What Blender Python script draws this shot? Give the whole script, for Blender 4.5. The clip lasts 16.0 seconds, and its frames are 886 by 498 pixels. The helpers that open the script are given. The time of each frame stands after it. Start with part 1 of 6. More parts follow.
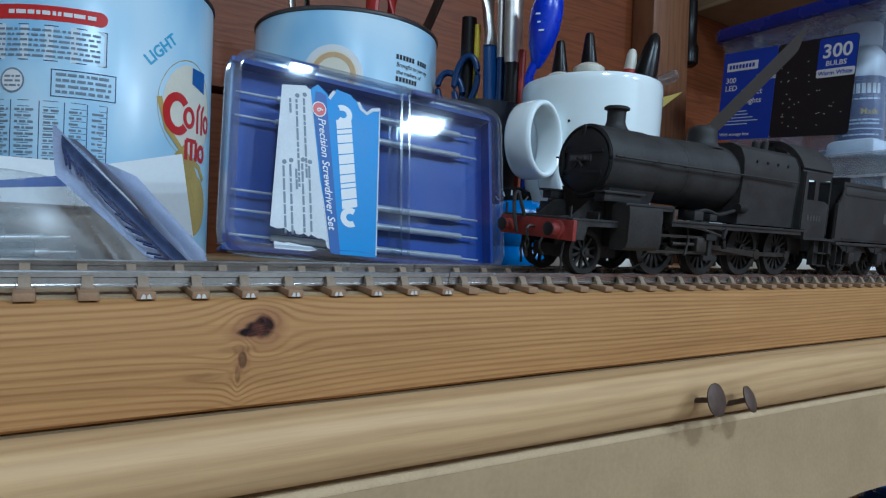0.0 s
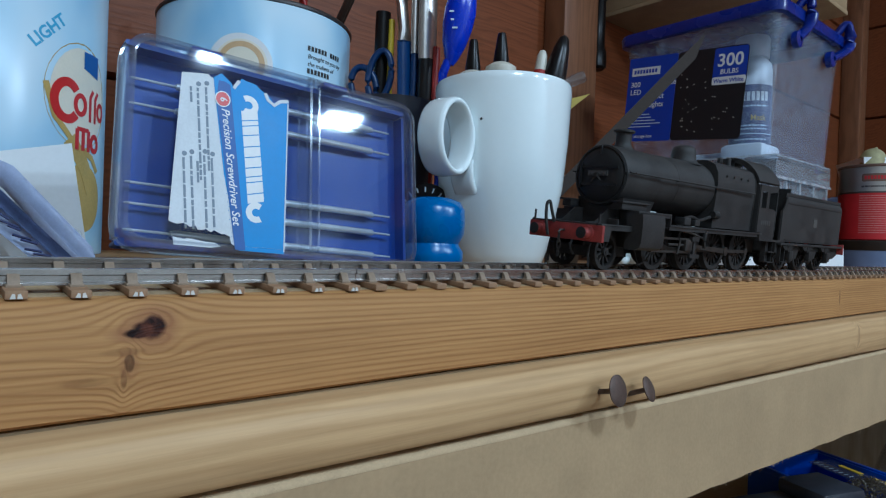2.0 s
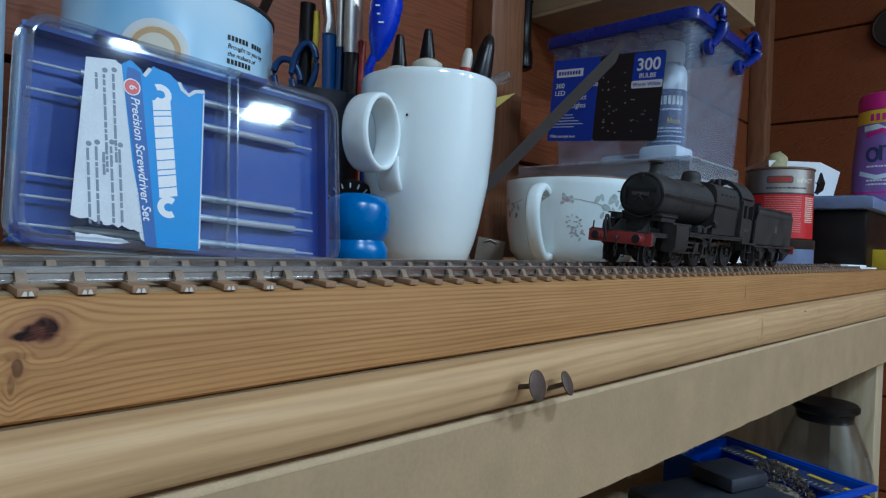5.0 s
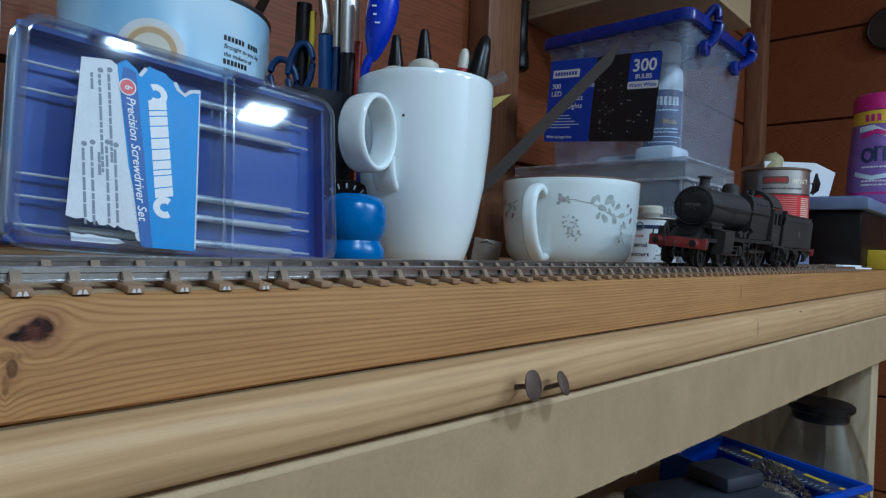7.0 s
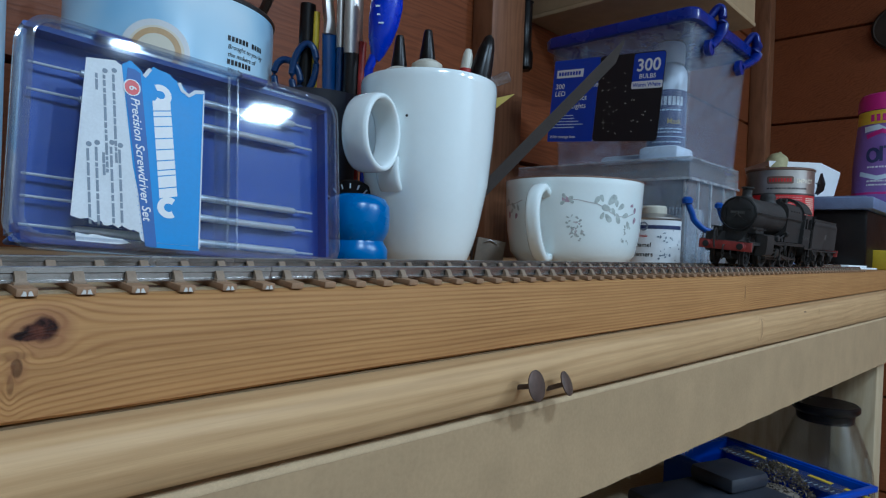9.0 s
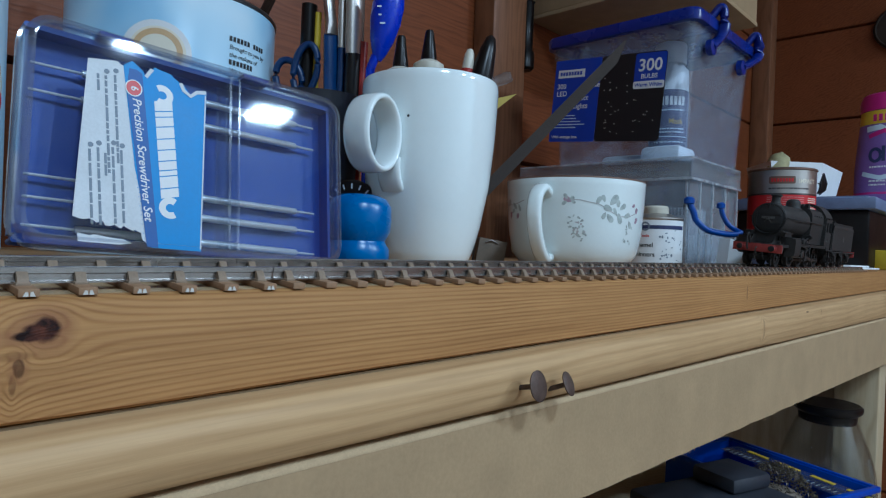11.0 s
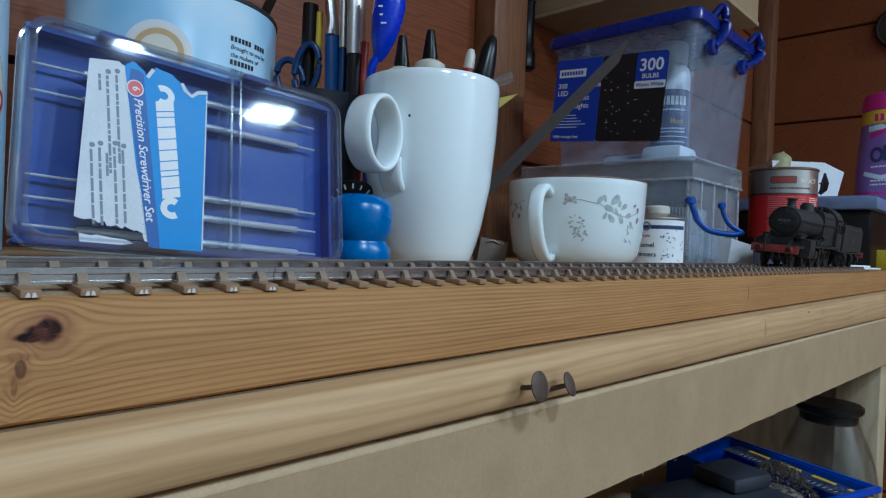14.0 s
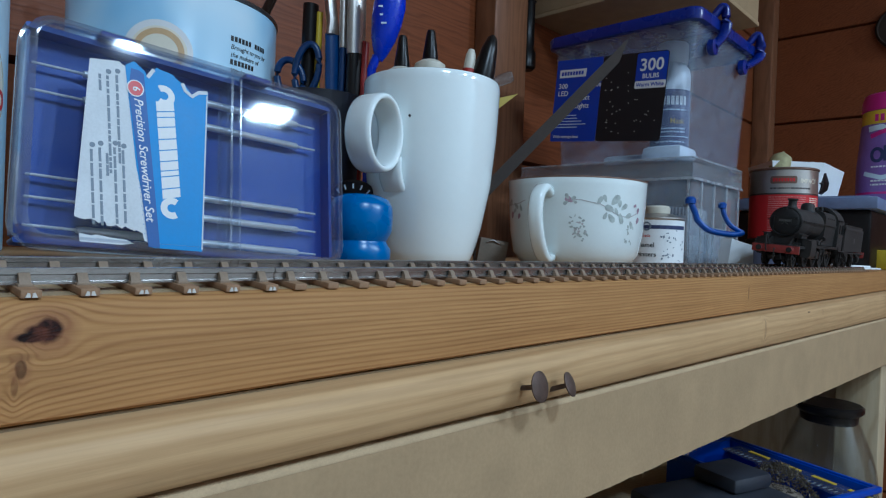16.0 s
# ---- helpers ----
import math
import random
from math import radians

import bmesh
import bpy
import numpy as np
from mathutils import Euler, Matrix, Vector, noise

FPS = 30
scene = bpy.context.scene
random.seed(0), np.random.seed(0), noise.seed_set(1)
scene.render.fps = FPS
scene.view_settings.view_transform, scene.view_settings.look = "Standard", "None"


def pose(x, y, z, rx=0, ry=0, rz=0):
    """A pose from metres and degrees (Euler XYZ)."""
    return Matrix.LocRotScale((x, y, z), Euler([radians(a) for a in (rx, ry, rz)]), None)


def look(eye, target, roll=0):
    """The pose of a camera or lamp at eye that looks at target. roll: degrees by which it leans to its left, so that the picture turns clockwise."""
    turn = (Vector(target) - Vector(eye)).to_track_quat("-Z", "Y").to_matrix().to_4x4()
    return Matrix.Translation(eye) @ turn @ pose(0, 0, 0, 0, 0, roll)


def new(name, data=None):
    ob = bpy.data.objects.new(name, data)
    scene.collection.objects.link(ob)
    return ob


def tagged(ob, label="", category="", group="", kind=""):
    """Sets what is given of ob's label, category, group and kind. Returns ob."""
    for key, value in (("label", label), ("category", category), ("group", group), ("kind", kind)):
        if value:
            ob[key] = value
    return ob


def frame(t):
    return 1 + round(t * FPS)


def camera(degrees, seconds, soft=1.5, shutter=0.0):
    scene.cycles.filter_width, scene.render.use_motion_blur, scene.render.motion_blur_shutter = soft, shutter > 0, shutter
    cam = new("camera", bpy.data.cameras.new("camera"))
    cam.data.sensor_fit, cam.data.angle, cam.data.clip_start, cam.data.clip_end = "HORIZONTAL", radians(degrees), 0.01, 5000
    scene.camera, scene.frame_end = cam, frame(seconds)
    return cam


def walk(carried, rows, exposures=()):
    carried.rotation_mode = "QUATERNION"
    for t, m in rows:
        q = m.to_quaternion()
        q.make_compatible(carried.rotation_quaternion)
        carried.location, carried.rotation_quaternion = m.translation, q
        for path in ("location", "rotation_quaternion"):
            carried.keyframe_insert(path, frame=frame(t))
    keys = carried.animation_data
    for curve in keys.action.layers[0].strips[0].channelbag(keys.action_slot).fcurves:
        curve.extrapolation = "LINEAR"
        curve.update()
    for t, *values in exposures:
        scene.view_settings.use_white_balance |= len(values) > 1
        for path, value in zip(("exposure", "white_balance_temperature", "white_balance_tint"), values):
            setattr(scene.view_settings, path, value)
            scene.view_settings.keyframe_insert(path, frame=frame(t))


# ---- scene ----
U = 0.001          # lengths below are in millimetres


def M(x, y, z, rx=0, ry=0, rz=0):
    return pose(x * U, y * U, z * U, rx, ry, rz)


# ---------------------------------------------------------------- camera
cam = camera(70.26, 16.0, soft=1.2)
PATH = [
    (0.0, M(-6.38, -131.17, 12.32, 89.630, -1.945, -33.124)),
    (0.5, M(-5.29, -131.18, 12.17, 89.632, -1.908, -34.934)),
    (1.0, M(-4.3, -130.97, 12.15, 89.629, -1.935, -36.923)),
    (1.5, M(-3.66, -131.08, 12.17, 89.619, -2.029, -38.647)),
    (2.0, M(-2.94, -131.07, 12.03, 89.640, -1.972, -40.556)),
    (2.5, M(-2.36, -130.95, 12.0, 89.640, -1.948, -41.797)),
    (3.0, M(-2.0, -130.89, 12.06, 89.635, -1.997, -42.712)),
    (3.5, M(-1.4, -131.05, 12.12, 89.605, -2.036, -43.447)),
    (4.0, M(-1.22, -131.19, 12.13, 89.608, -2.057, -44.368)),
    (4.5, M(-0.21, -131.58, 12.21, 89.542, -2.135, -45.901)),
    (4.8, M(-0.1, -131.7, 12.2, 89.560, -2.135, -46.600)),
    (5.6, M(0.0, -131.9, 12.1, 89.600, -2.13, -47.250)),
    (7.0, M(-0.04, -132.01, 12.07, 89.636, -2.126, -47.200)),
    (7.5, M(0.1, -132.11, 11.93, 89.655, -2.125, -47.080)),
    (8.0, M(0.0, -132.2, 11.98, 89.646, -2.123, -46.961)),
    (9.0, M(0.01, -132.2, 12.14, 89.620, -2.148, -46.860)),
    (11.5, M(0.1, -132.05, 12.13, 89.634, -2.110, -46.694)),
    (12.5, M(0.04, -131.98, 12.25, 89.610, -2.12, -46.665)),
    (16.0, M(0.0, -131.92, 12.49, 89.575, -2.152, -46.629)),
]
walk(cam, PATH, [(0.0, 0.0, 5050, 5), (3.0, 0.0, 5050, 5), (4.0, -0.05, 5030, 5), (8.0, -0.1, 5000, 5), (16.0, -0.1, 5000, 5)])

# ---------------------------------------------------------------- light
world = bpy.data.worlds.new("shed_air")
world.use_nodes = True
world.node_tree.nodes["Background"].inputs[0].default_value = (0.8, 0.88, 1.0, 1)
world.node_tree.nodes["Background"].inputs[1].default_value = 0.02
scene.world = world


def area_lamp(name, eye, target, sx, sy, watts, colour=(0.89, 0.985, 1.0)):
    data = bpy.data.lights.new(name, "AREA")
    data.shape, data.size, data.size_y, data.energy, data.color = "RECTANGLE", sx * U, sy * U, watts, colour
    ob = new(name, data)
    ob.matrix_world = look([c * U for c in eye], [c * U for c in target])
    return ob


LAMPS = [((1125, -1425, 985), 95, 135, 17.5), ((590, -1190, 985), 45, 55, 7.0), ((-120, -900, 985), 150, 200, 11.2)]
for eye_at, lx, ly, watts in LAMPS:
    area_lamp("lamp_glow", eye_at, (eye_at[0] - 1, eye_at[1], eye_at[2] - 1000), lx, ly, watts)


# ---------------------------------------------------------------- materials
def rgba(c):
    return (*c, 1.0)


def nodes_of(name):
    m = bpy.data.materials.new(name)
    m.use_nodes = True
    nt = m.node_tree
    return m, nt, nt.nodes["Principled BSDF"]


def add(nt, kind, **inputs):
    n = nt.nodes.new(kind)
    for k, v in inputs.items():
        n.inputs[k.replace("_", " ")].default_value = v
    return n


def ramp(nt, fac, stops):
    r = nt.nodes.new("ShaderNodeValToRGB")
    el = r.color_ramp.elements
    while len(el) < len(stops):
        el.new(0.5)
    for e, (p, c) in zip(el, stops):
        e.position, e.color = p, rgba(c)
    nt.links.new(fac, r.inputs[0])
    return r.outputs[0]


def coords(nt, scale=(1, 1, 1), kind="Object"):
    tc = nt.nodes.new("ShaderNodeTexCoord")
    mp = nt.nodes.new("ShaderNodeMapping")
    mp.inputs["Scale"].default_value = scale
    nt.links.new(tc.outputs[kind], mp.inputs[0])
    return mp.outputs[0]


def noise_tex(nt, vec, scale, detail=4, rough=0.55, dist=0.0):
    n = add(nt, "ShaderNodeTexNoise", Scale=scale, Detail=detail, Roughness=rough, Distortion=dist)
    nt.links.new(vec, n.inputs["Vector"])
    return n.outputs[0]


def bump(nt, bsdf, height, strength, dist):
    b = add(nt, "ShaderNodeBump", Strength=strength, Distance=dist)
    nt.links.new(height, b.inputs["Height"])
    nt.links.new(b.outputs[0], bsdf.inputs["Normal"])


def mix(nt, fac, a, b, blend="MIX"):
    n = nt.nodes.new("ShaderNodeMix")
    n.data_type, n.blend_type = "RGBA", blend
    for sock, v in ((n.inputs[0], fac), (n.inputs[6], a), (n.inputs[7], b)):
        if isinstance(v, (int, float)):
            sock.default_value = v
        elif isinstance(v, tuple):
            sock.default_value = rgba(v)
        else:
            nt.links.new(v, sock)
    return n.outputs[2]


def math_node(nt, op, a, b=0.0):
    n = nt.nodes.new("ShaderNodeMath")
    n.operation = op
    for sock, v in zip(n.inputs, (a, b)):
        if isinstance(v, (int, float)):
            sock.default_value = v
        else:
            nt.links.new(v, sock)
    return n.outputs[0]


def plain(name, col, rough=0.5, metal=0.0, var=0.18, scale=60, bump_d=0.00005, coat=0.0, spec=0.5, sss=0.0):
    """A surface with blotches, fine grain and uneven gloss."""
    m, nt, b = nodes_of(name)
    v = coords(nt)
    big, fine = noise_tex(nt, v, scale, 3), noise_tex(nt, v, scale * 14, 5)
    lo = tuple(c * (1 - var) for c in col)
    hi = tuple(min(1, c * (1 + var * 0.7)) for c in col)
    c1 = ramp(nt, big, [(0.3, lo), (0.7, hi)])
    c2 = mix(nt, 0.35, c1, ramp(nt, fine, [(0.35, lo), (0.65, hi)]))
    nt.links.new(c2, b.inputs["Base Color"])
    r = nt.nodes.new("ShaderNodeMapRange")
    r.inputs[3].default_value, r.inputs[4].default_value = max(0.02, rough - 0.08), min(1, rough + 0.1)
    nt.links.new(big, r.inputs[0])
    nt.links.new(r.outputs[0], b.inputs["Roughness"])
    b.inputs["Metallic"].default_value = metal
    b.inputs["Specular IOR Level"].default_value = spec
    b.inputs["Coat Weight"].default_value = coat
    b.inputs["Coat Roughness"].default_value = 0.08
    if bump_d:
        bump(nt, b, fine, 0.5, bump_d)
    return m


def clear(name, tint=(0.93, 0.96, 1.0), milk=0.05, rough=0.05, milk_col=(0.8, 0.85, 0.9), gloss=0.14):
    """Clear or cloudy moulded plastic and glass."""
    m, nt, b = nodes_of(name)
    nt.nodes.remove(b)
    out = nt.nodes["Material Output"]
    tr = add(nt, "ShaderNodeBsdfTransparent", Color=rgba(tint))
    df = add(nt, "ShaderNodeBsdfDiffuse", Color=rgba(milk_col))
    gl = add(nt, "ShaderNodeBsdfGlossy", Roughness=rough)
    v = coords(nt)
    n = noise_tex(nt, v, 90, 5, 0.65)
    f1 = nt.nodes.new("ShaderNodeMapRange")
    f1.inputs[1].default_value, f1.inputs[2].default_value = 0.3, 0.75
    f1.inputs[3].default_value, f1.inputs[4].default_value = milk * 0.6, milk * 1.5
    nt.links.new(n, f1.inputs[0])
    m1 = nt.nodes.new("ShaderNodeMixShader")
    nt.links.new(f1.outputs[0], m1.inputs[0])
    nt.links.new(tr.outputs[0], m1.inputs[1])
    nt.links.new(df.outputs[0], m1.inputs[2])
    lw = nt.nodes.new("ShaderNodeLayerWeight")
    fac = math_node(nt, "MULTIPLY_ADD", math_node(nt, "POWER", lw.outputs["Facing"], 4.0), 0.55)
    fac.node.inputs[2].default_value = gloss * 0.3
    m2 = nt.nodes.new("ShaderNodeMixShader")
    nt.links.new(fac, m2.inputs[0])
    nt.links.new(m1.outputs[0], m2.inputs[1])
    nt.links.new(gl.outputs[0], m2.inputs[2])
    nt.links.new(m2.outputs[0], out.inputs[0])
    return m


def pine(name, pale, dark, ring=0.0022, along="X", knots=(), rough=0.5, warp=0.004, contrast=1.0, spec=0.3, halo=0.0):
    """Sawn softwood: growth rings as lines along the board, pores, and knots with the grain bent round them."""
    m, nt, b = nodes_of(name)
    tc = nt.nodes.new("ShaderNodeTexCoord")
    sep = nt.nodes.new("ShaderNodeSeparateXYZ")
    nt.links.new(tc.outputs["Object"], sep.inputs[0])
    lng, crs = (sep.outputs[0], sep.outputs[2]) if along == "X" else (sep.outputs[2], sep.outputs[0])
    stretched = coords(nt, (4, 14, 22) if along == "X" else (22, 14, 4))
    wob = noise_tex(nt, stretched, 1.6, 3, 0.5)
    h = math_node(nt, "MULTIPLY_ADD", wob, warp * 6)
    nt.links.new(math_node(nt, "MULTIPLY_ADD", sep.outputs[1], 0.5), h.node.inputs[2])
    cross = math_node(nt, "ADD", h, crs)
    dark_fac, halo_fac = None, None
    for kx, kz, ra, rb, strong in knots:
        dx = math_node(nt, "DIVIDE", math_node(nt, "SUBTRACT", lng, kx * U), ra * U)
        dz = math_node(nt, "DIVIDE", math_node(nt, "SUBTRACT", crs, kz * U), rb * U)
        d2 = math_node(nt, "ADD", math_node(nt, "MULTIPLY", dx, dx), math_node(nt, "MULTIPLY", dz, dz))
        d2 = math_node(nt, "ADD", d2, math_node(nt, "MULTIPLY", math_node(nt, "SUBTRACT", noise_tex(nt, coords(nt), 240, 4), 0.5), 1.6))
        bend = math_node(nt, "DIVIDE", math_node(nt, "MULTIPLY", dz, rb * U * 2.6), math_node(nt, "ADD", d2, 1.6))
        cross = math_node(nt, "SUBTRACT", cross, bend)
        k = nt.nodes.new("ShaderNodeMapRange")
        k.inputs[1].default_value, k.inputs[2].default_value = 1.25, 0.55
        nt.links.new(d2, k.inputs[0])
        kf = math_node(nt, "MULTIPLY", k.outputs[0], strong)
        dark_fac = kf if dark_fac is None else math_node(nt, "MAXIMUM", dark_fac, kf)
        if halo and strong > 0.5:
            w = nt.nodes.new("ShaderNodeMapRange")
            w.inputs[1].default_value, w.inputs[2].default_value = 5.5, 1.0
            nt.links.new(d2, w.inputs[0])
            wf = math_node(nt, "MULTIPLY", w.outputs[0], halo * strong)
            halo_fac = wf if halo_fac is None else math_node(nt, "MAXIMUM", halo_fac, wf)
    drift = noise_tex(nt, coords(nt, (5, 30, 150) if along == "X" else (150, 30, 5)), 1.0, 2)
    phase = math_node(nt, "ADD", math_node(nt, "MULTIPLY", cross, 2 * math.pi / ring), math_node(nt, "MULTIPLY", drift, 7.0))
    s = math_node(nt, "MULTIPLY_ADD", math_node(nt, "SINE", phase), 0.5)
    s.node.inputs[2].default_value = 0.5
    line = math_node(nt, "POWER", s, 2.2)
    uneven = noise_tex(nt, coords(nt, (9, 40, 120) if along == "X" else (120, 40, 9)), 2.2, 3)
    line = math_node(nt, "MULTIPLY", line, math_node(nt, "MULTIPLY", uneven, 1.5 * contrast))
    col = mix(nt, line, pale, dark)
    streak = noise_tex(nt, coords(nt, (7, 160, 520) if along == "X" else (520, 160, 7)), 1.0, 5, 0.6)
    col = mix(nt, ramp(nt, streak, [(0.42, (0, 0, 0)), (0.72, (0.6, 0.6, 0.6))]), col, tuple(c * 0.8 for c in dark))
    pores = noise_tex(nt, coords(nt, (60, 900, 900) if along == "X" else (900, 900, 60)), 1.0, 3)
    col = mix(nt, math_node(nt, "MULTIPLY", pores, 0.42), col, tuple(c * 0.62 for c in dark))
    blotch = noise_tex(nt, coords(nt), 14, 4)
    col = mix(nt, math_node(nt, "MULTIPLY", blotch, 0.5), col, tuple(c * 1.15 for c in pale))
    if halo_fac is not None:
        col = mix(nt, halo_fac, col, (0.21, 0.085, 0.042))
    if dark_fac is not None:
        core = ramp(nt, noise_tex(nt, coords(nt), 420, 4, 0.6), [(0.40, (0.010, 0.003, 0.002)), (0.66, (0.085, 0.026, 0.014))])
        col = mix(nt, dark_fac, col, core)
    nt.links.new(col, b.inputs["Base Color"])
    b.inputs["Roughness"].default_value = rough
    b.inputs["Specular IOR Level"].default_value = spec
    bump(nt, b, math_node(nt, "ADD", math_node(nt, "MULTIPLY", line, 0.8), pores), 0.5, 0.00018)
    return m


plank_wood = pine("plank_pine", (0.435, 0.235, 0.086), (0.205, 0.082, 0.027), 0.00135, knots=((34.6, -6.0, 2.5, 2.3, 1.0), (33.4, -6.3, 2.7, 1.6, 1.0), (32.0, -7.0, 2.9, 1.0, 1.0), (30.3, -12.6, 0.9, 1.7, 0.6), (29.4, -15.6, 0.6, 1.9, 0.4), (23.0, -15.5, 4.0, 0.8, 0.2), (29.0, -10.4, 4.0, 0.8, 0.22), (418.5, -11.0, 1.3, 4.5, 0.4)), warp=0.0006, rough=0.55, contrast=0.9, spec=0.12, halo=0.6)
moulding_wood = pine("moulding_pine", (0.57, 0.372, 0.185), (0.36, 0.21, 0.09), 0.0042, rough=0.5, warp=0.0016, contrast=0.85, spec=0.2, knots=((418, -32, 1.4, 7, 0.28), (520, -27, 3.5, 0.6, 0.7), (560, -28, 0.8, 1.4, 0.6)))
board_mat = plain("fibreboard", (0.375, 0.262, 0.145), 0.85, var=0.14, scale=45, bump_d=0.00016, spec=0.2)
# paler fibreboard: tone of torn fibres, and light painted on the apron's edge
board_edge = plain("fibreboard_fuzz_lit_edge", (0.46, 0.335, 0.195), 0.9, var=0.15, scale=120, bump_d=0.0003, spec=0.2)
wall_wood = pine("stained_boarding", (0.225, 0.068, 0.023), (0.11, 0.031, 0.010), 0.006, rough=0.42, warp=0.006, spec=0.22)
post_wood = pine("stained_post", (0.25, 0.110, 0.052), (0.14, 0.055, 0.023), 0.009, along="Z", rough=0.45, warp=0.006)
leg_wood = pine("raw_pine_leg", (0.52, 0.42, 0.27), (0.36, 0.26, 0.14), 0.007, along="Z", rough=0.6)
panel_wood = pine("raw_pine_panel", (0.52, 0.42, 0.29), (0.32, 0.23, 0.14), 0.012, along="Z", rough=0.6)
bench_mat = pine("bench_top", (0.44, 0.26, 0.12), (0.25, 0.12, 0.05), 0.003, rough=0.5)
# pale tone of the unseen walls and ceiling, chosen to reflect lamplight
bounce_white = plain("bounce_lining", (0.72, 0.71, 0.68), 0.8, var=0.06, scale=8)
# unseen floor, toned lighter to throw light up at the bench front
floor_mat = plain("floor_bounce", (0.40, 0.31, 0.22), 0.7, scale=12)
sleeper_mat = plain("sleeper_plastic", (0.29, 0.17, 0.09), 0.62, var=0.22, scale=120)
chair_mat = plain("chair_plastic", (0.25, 0.18, 0.12), 0.6, var=0.25, scale=200)
white_pad = plain("white_blob", (0.60, 0.57, 0.52), 0.5, scale=300)
rail_mat = plain("nickel_rail", (0.46, 0.44, 0.42), 0.24, 0.9, var=0.25, scale=90)
rail_dark = plain("rail_web", (0.17, 0.15, 0.13), 0.5, 0.6, var=0.3, scale=90)
glue_mat = plain("dried_glue", (0.36, 0.25, 0.13), 0.6, var=0.45, scale=110)
loco_black = plain("weathered_black", (0.029, 0.0262, 0.0248), 0.6, 0.0, var=0.55, scale=110, bump_d=0.00005, spec=0.34)
loco_grime = plain("grimy_underframe", (0.022, 0.0185, 0.0165), 0.75, 0.0, spec=0.3, var=0.6, scale=180, bump_d=0.00006)
loco_front = plain("smokebox_black", (0.014, 0.0135, 0.0135), 0.55, 0.0, spec=0.35, var=0.5, scale=160)
steel_dull = plain("dull_steel", (0.06, 0.054, 0.048), 0.5, 0.7, var=0.35, scale=220)
beam_red = plain("faded_red_paint", (0.25, 0.026, 0.020), 0.65, var=0.5, scale=160)
window_grey = plain("number_grey", (0.045, 0.043, 0.04), 0.6)
crest_gold = plain("worn_crest", (0.075, 0.07, 0.065), 0.6)
mug_white = plain("glazed_white", (0.85, 0.915, 0.915), 0.10, var=0.02, scale=20, bump_d=0, coat=0.6)
cup_white = plain("bone_china", (0.80, 0.865, 0.855), 0.12, var=0.03, scale=30, bump_d=0, coat=0.6)
leaf_grey = plain("printed_leaf", (0.46, 0.51, 0.49), 0.2, var=0.4, scale=300, bump_d=0)
bud_mauve = plain("printed_bud", (0.42, 0.30, 0.36), 0.2, var=0.4, scale=300, bump_d=0)
line_grey = plain("printed_line", (0.50, 0.48, 0.48), 0.2, bump_d=0)
blue_rubber = plain("blue_rubber", (0.0, 0.125, 0.40), 0.28, var=0.12, scale=40)
case_blue = plain("royal_blue_tray", (0.006, 0.046, 0.285), 0.42, var=0.14, scale=40)
latch_blue = plain("blue_latch", (0.01, 0.03, 0.30), 0.35)
case_clear = clear("clear_lid", milk=0.006, rough=0.04, gloss=0.08)
rim_clear = clear("clear_rim", tint=(0.86, 0.89, 0.94), milk=0.05, rough=0.08, milk_col=(0.62, 0.66, 0.74), gloss=0.45)
tub_clear = clear("clear_tub", tint=(0.92, 0.955, 1.0), milk=0.105, rough=0.10, milk_col=(0.60, 0.70, 0.86))
organiser_clear = clear("cloudy_box", tint=(0.88, 0.91, 0.95), milk=0.17, rough=0.14, milk_col=(0.66, 0.70, 0.74), gloss=0.3)
organiser_edge = clear("cloudy_edge", tint=(0.9, 0.93, 0.96), milk=0.38, rough=0.12, milk_col=(0.72, 0.76, 0.80), gloss=0.5)
bag_clear = clear("clear_bag", tint=(0.9, 0.92, 0.94), milk=0.27, rough=0.30, milk_col=(0.50, 0.55, 0.59))
glass_clear = clear("jar_glass", tint=(0.94, 0.95, 0.96), milk=0.006, rough=0.02, milk_col=(0.4, 0.4, 0.4))
lid_blue = plain("dark_blue_lid", (0.007, 0.020, 0.20), 0.26, var=0.15, scale=30)
strap_blue = plain("blue_plastic", (0.01, 0.07, 0.36), 0.30, var=0.15, scale=60)
tray_blue = plain("blue_tray", (0.005, 0.055, 0.42), 0.35, var=0.1, scale=30)
silver = plain("bright_steel", (0.85, 0.84, 0.80), 0.34, 0.6, var=0.15, scale=120)
ruler_steel = plain("dull_blade", (0.034, 0.023, 0.017), 0.55, 0.0, var=0.3, scale=50, spec=0.15)
tin_steel = plain("tinplate", (0.50, 0.47, 0.44), 0.32, 0.9, var=0.15, scale=50)
tin_rim = plain("dark_rim", (0.13, 0.12, 0.12), 0.35, 0.8)
paper_white = plain("white_card", (0.84, 0.86, 0.87), 0.7, var=0.05, scale=30)
paper_lilac = plain("printed_leaflet", (0.52, 0.58, 0.76), 0.6, var=0.15, scale=90)
ink_navy = plain("navy_ink", (0.03, 0.04, 0.12), 0.5)
ink_black = plain("black_ink", (0.02, 0.02, 0.022), 0.45)
ink_white = plain("white_ink", (0.78, 0.78, 0.78), 0.45, var=0.05)
ink_red = plain("red_ink", (0.55, 0.02, 0.02), 0.35, var=0.1)
ink_grey = plain("grey_ink", (0.20, 0.24, 0.30), 0.5)
leaflet_print = plain("dense_leaflet_print", (0.095, 0.125, 0.26), 0.6, var=0.5, scale=260)
ink_cream = plain("cream_ink", (0.80, 0.74, 0.60), 0.4, var=0.05)
ink_gold = plain("gold_ink", (0.52, 0.36, 0.10), 0.4, var=0.2)
ink_coffee = plain("coffee_ink", (0.62, 0.42, 0.22), 0.4, var=0.15)
ink_faint = plain("faint_red_print", (0.60, 0.24, 0.22), 0.4, var=0.1)
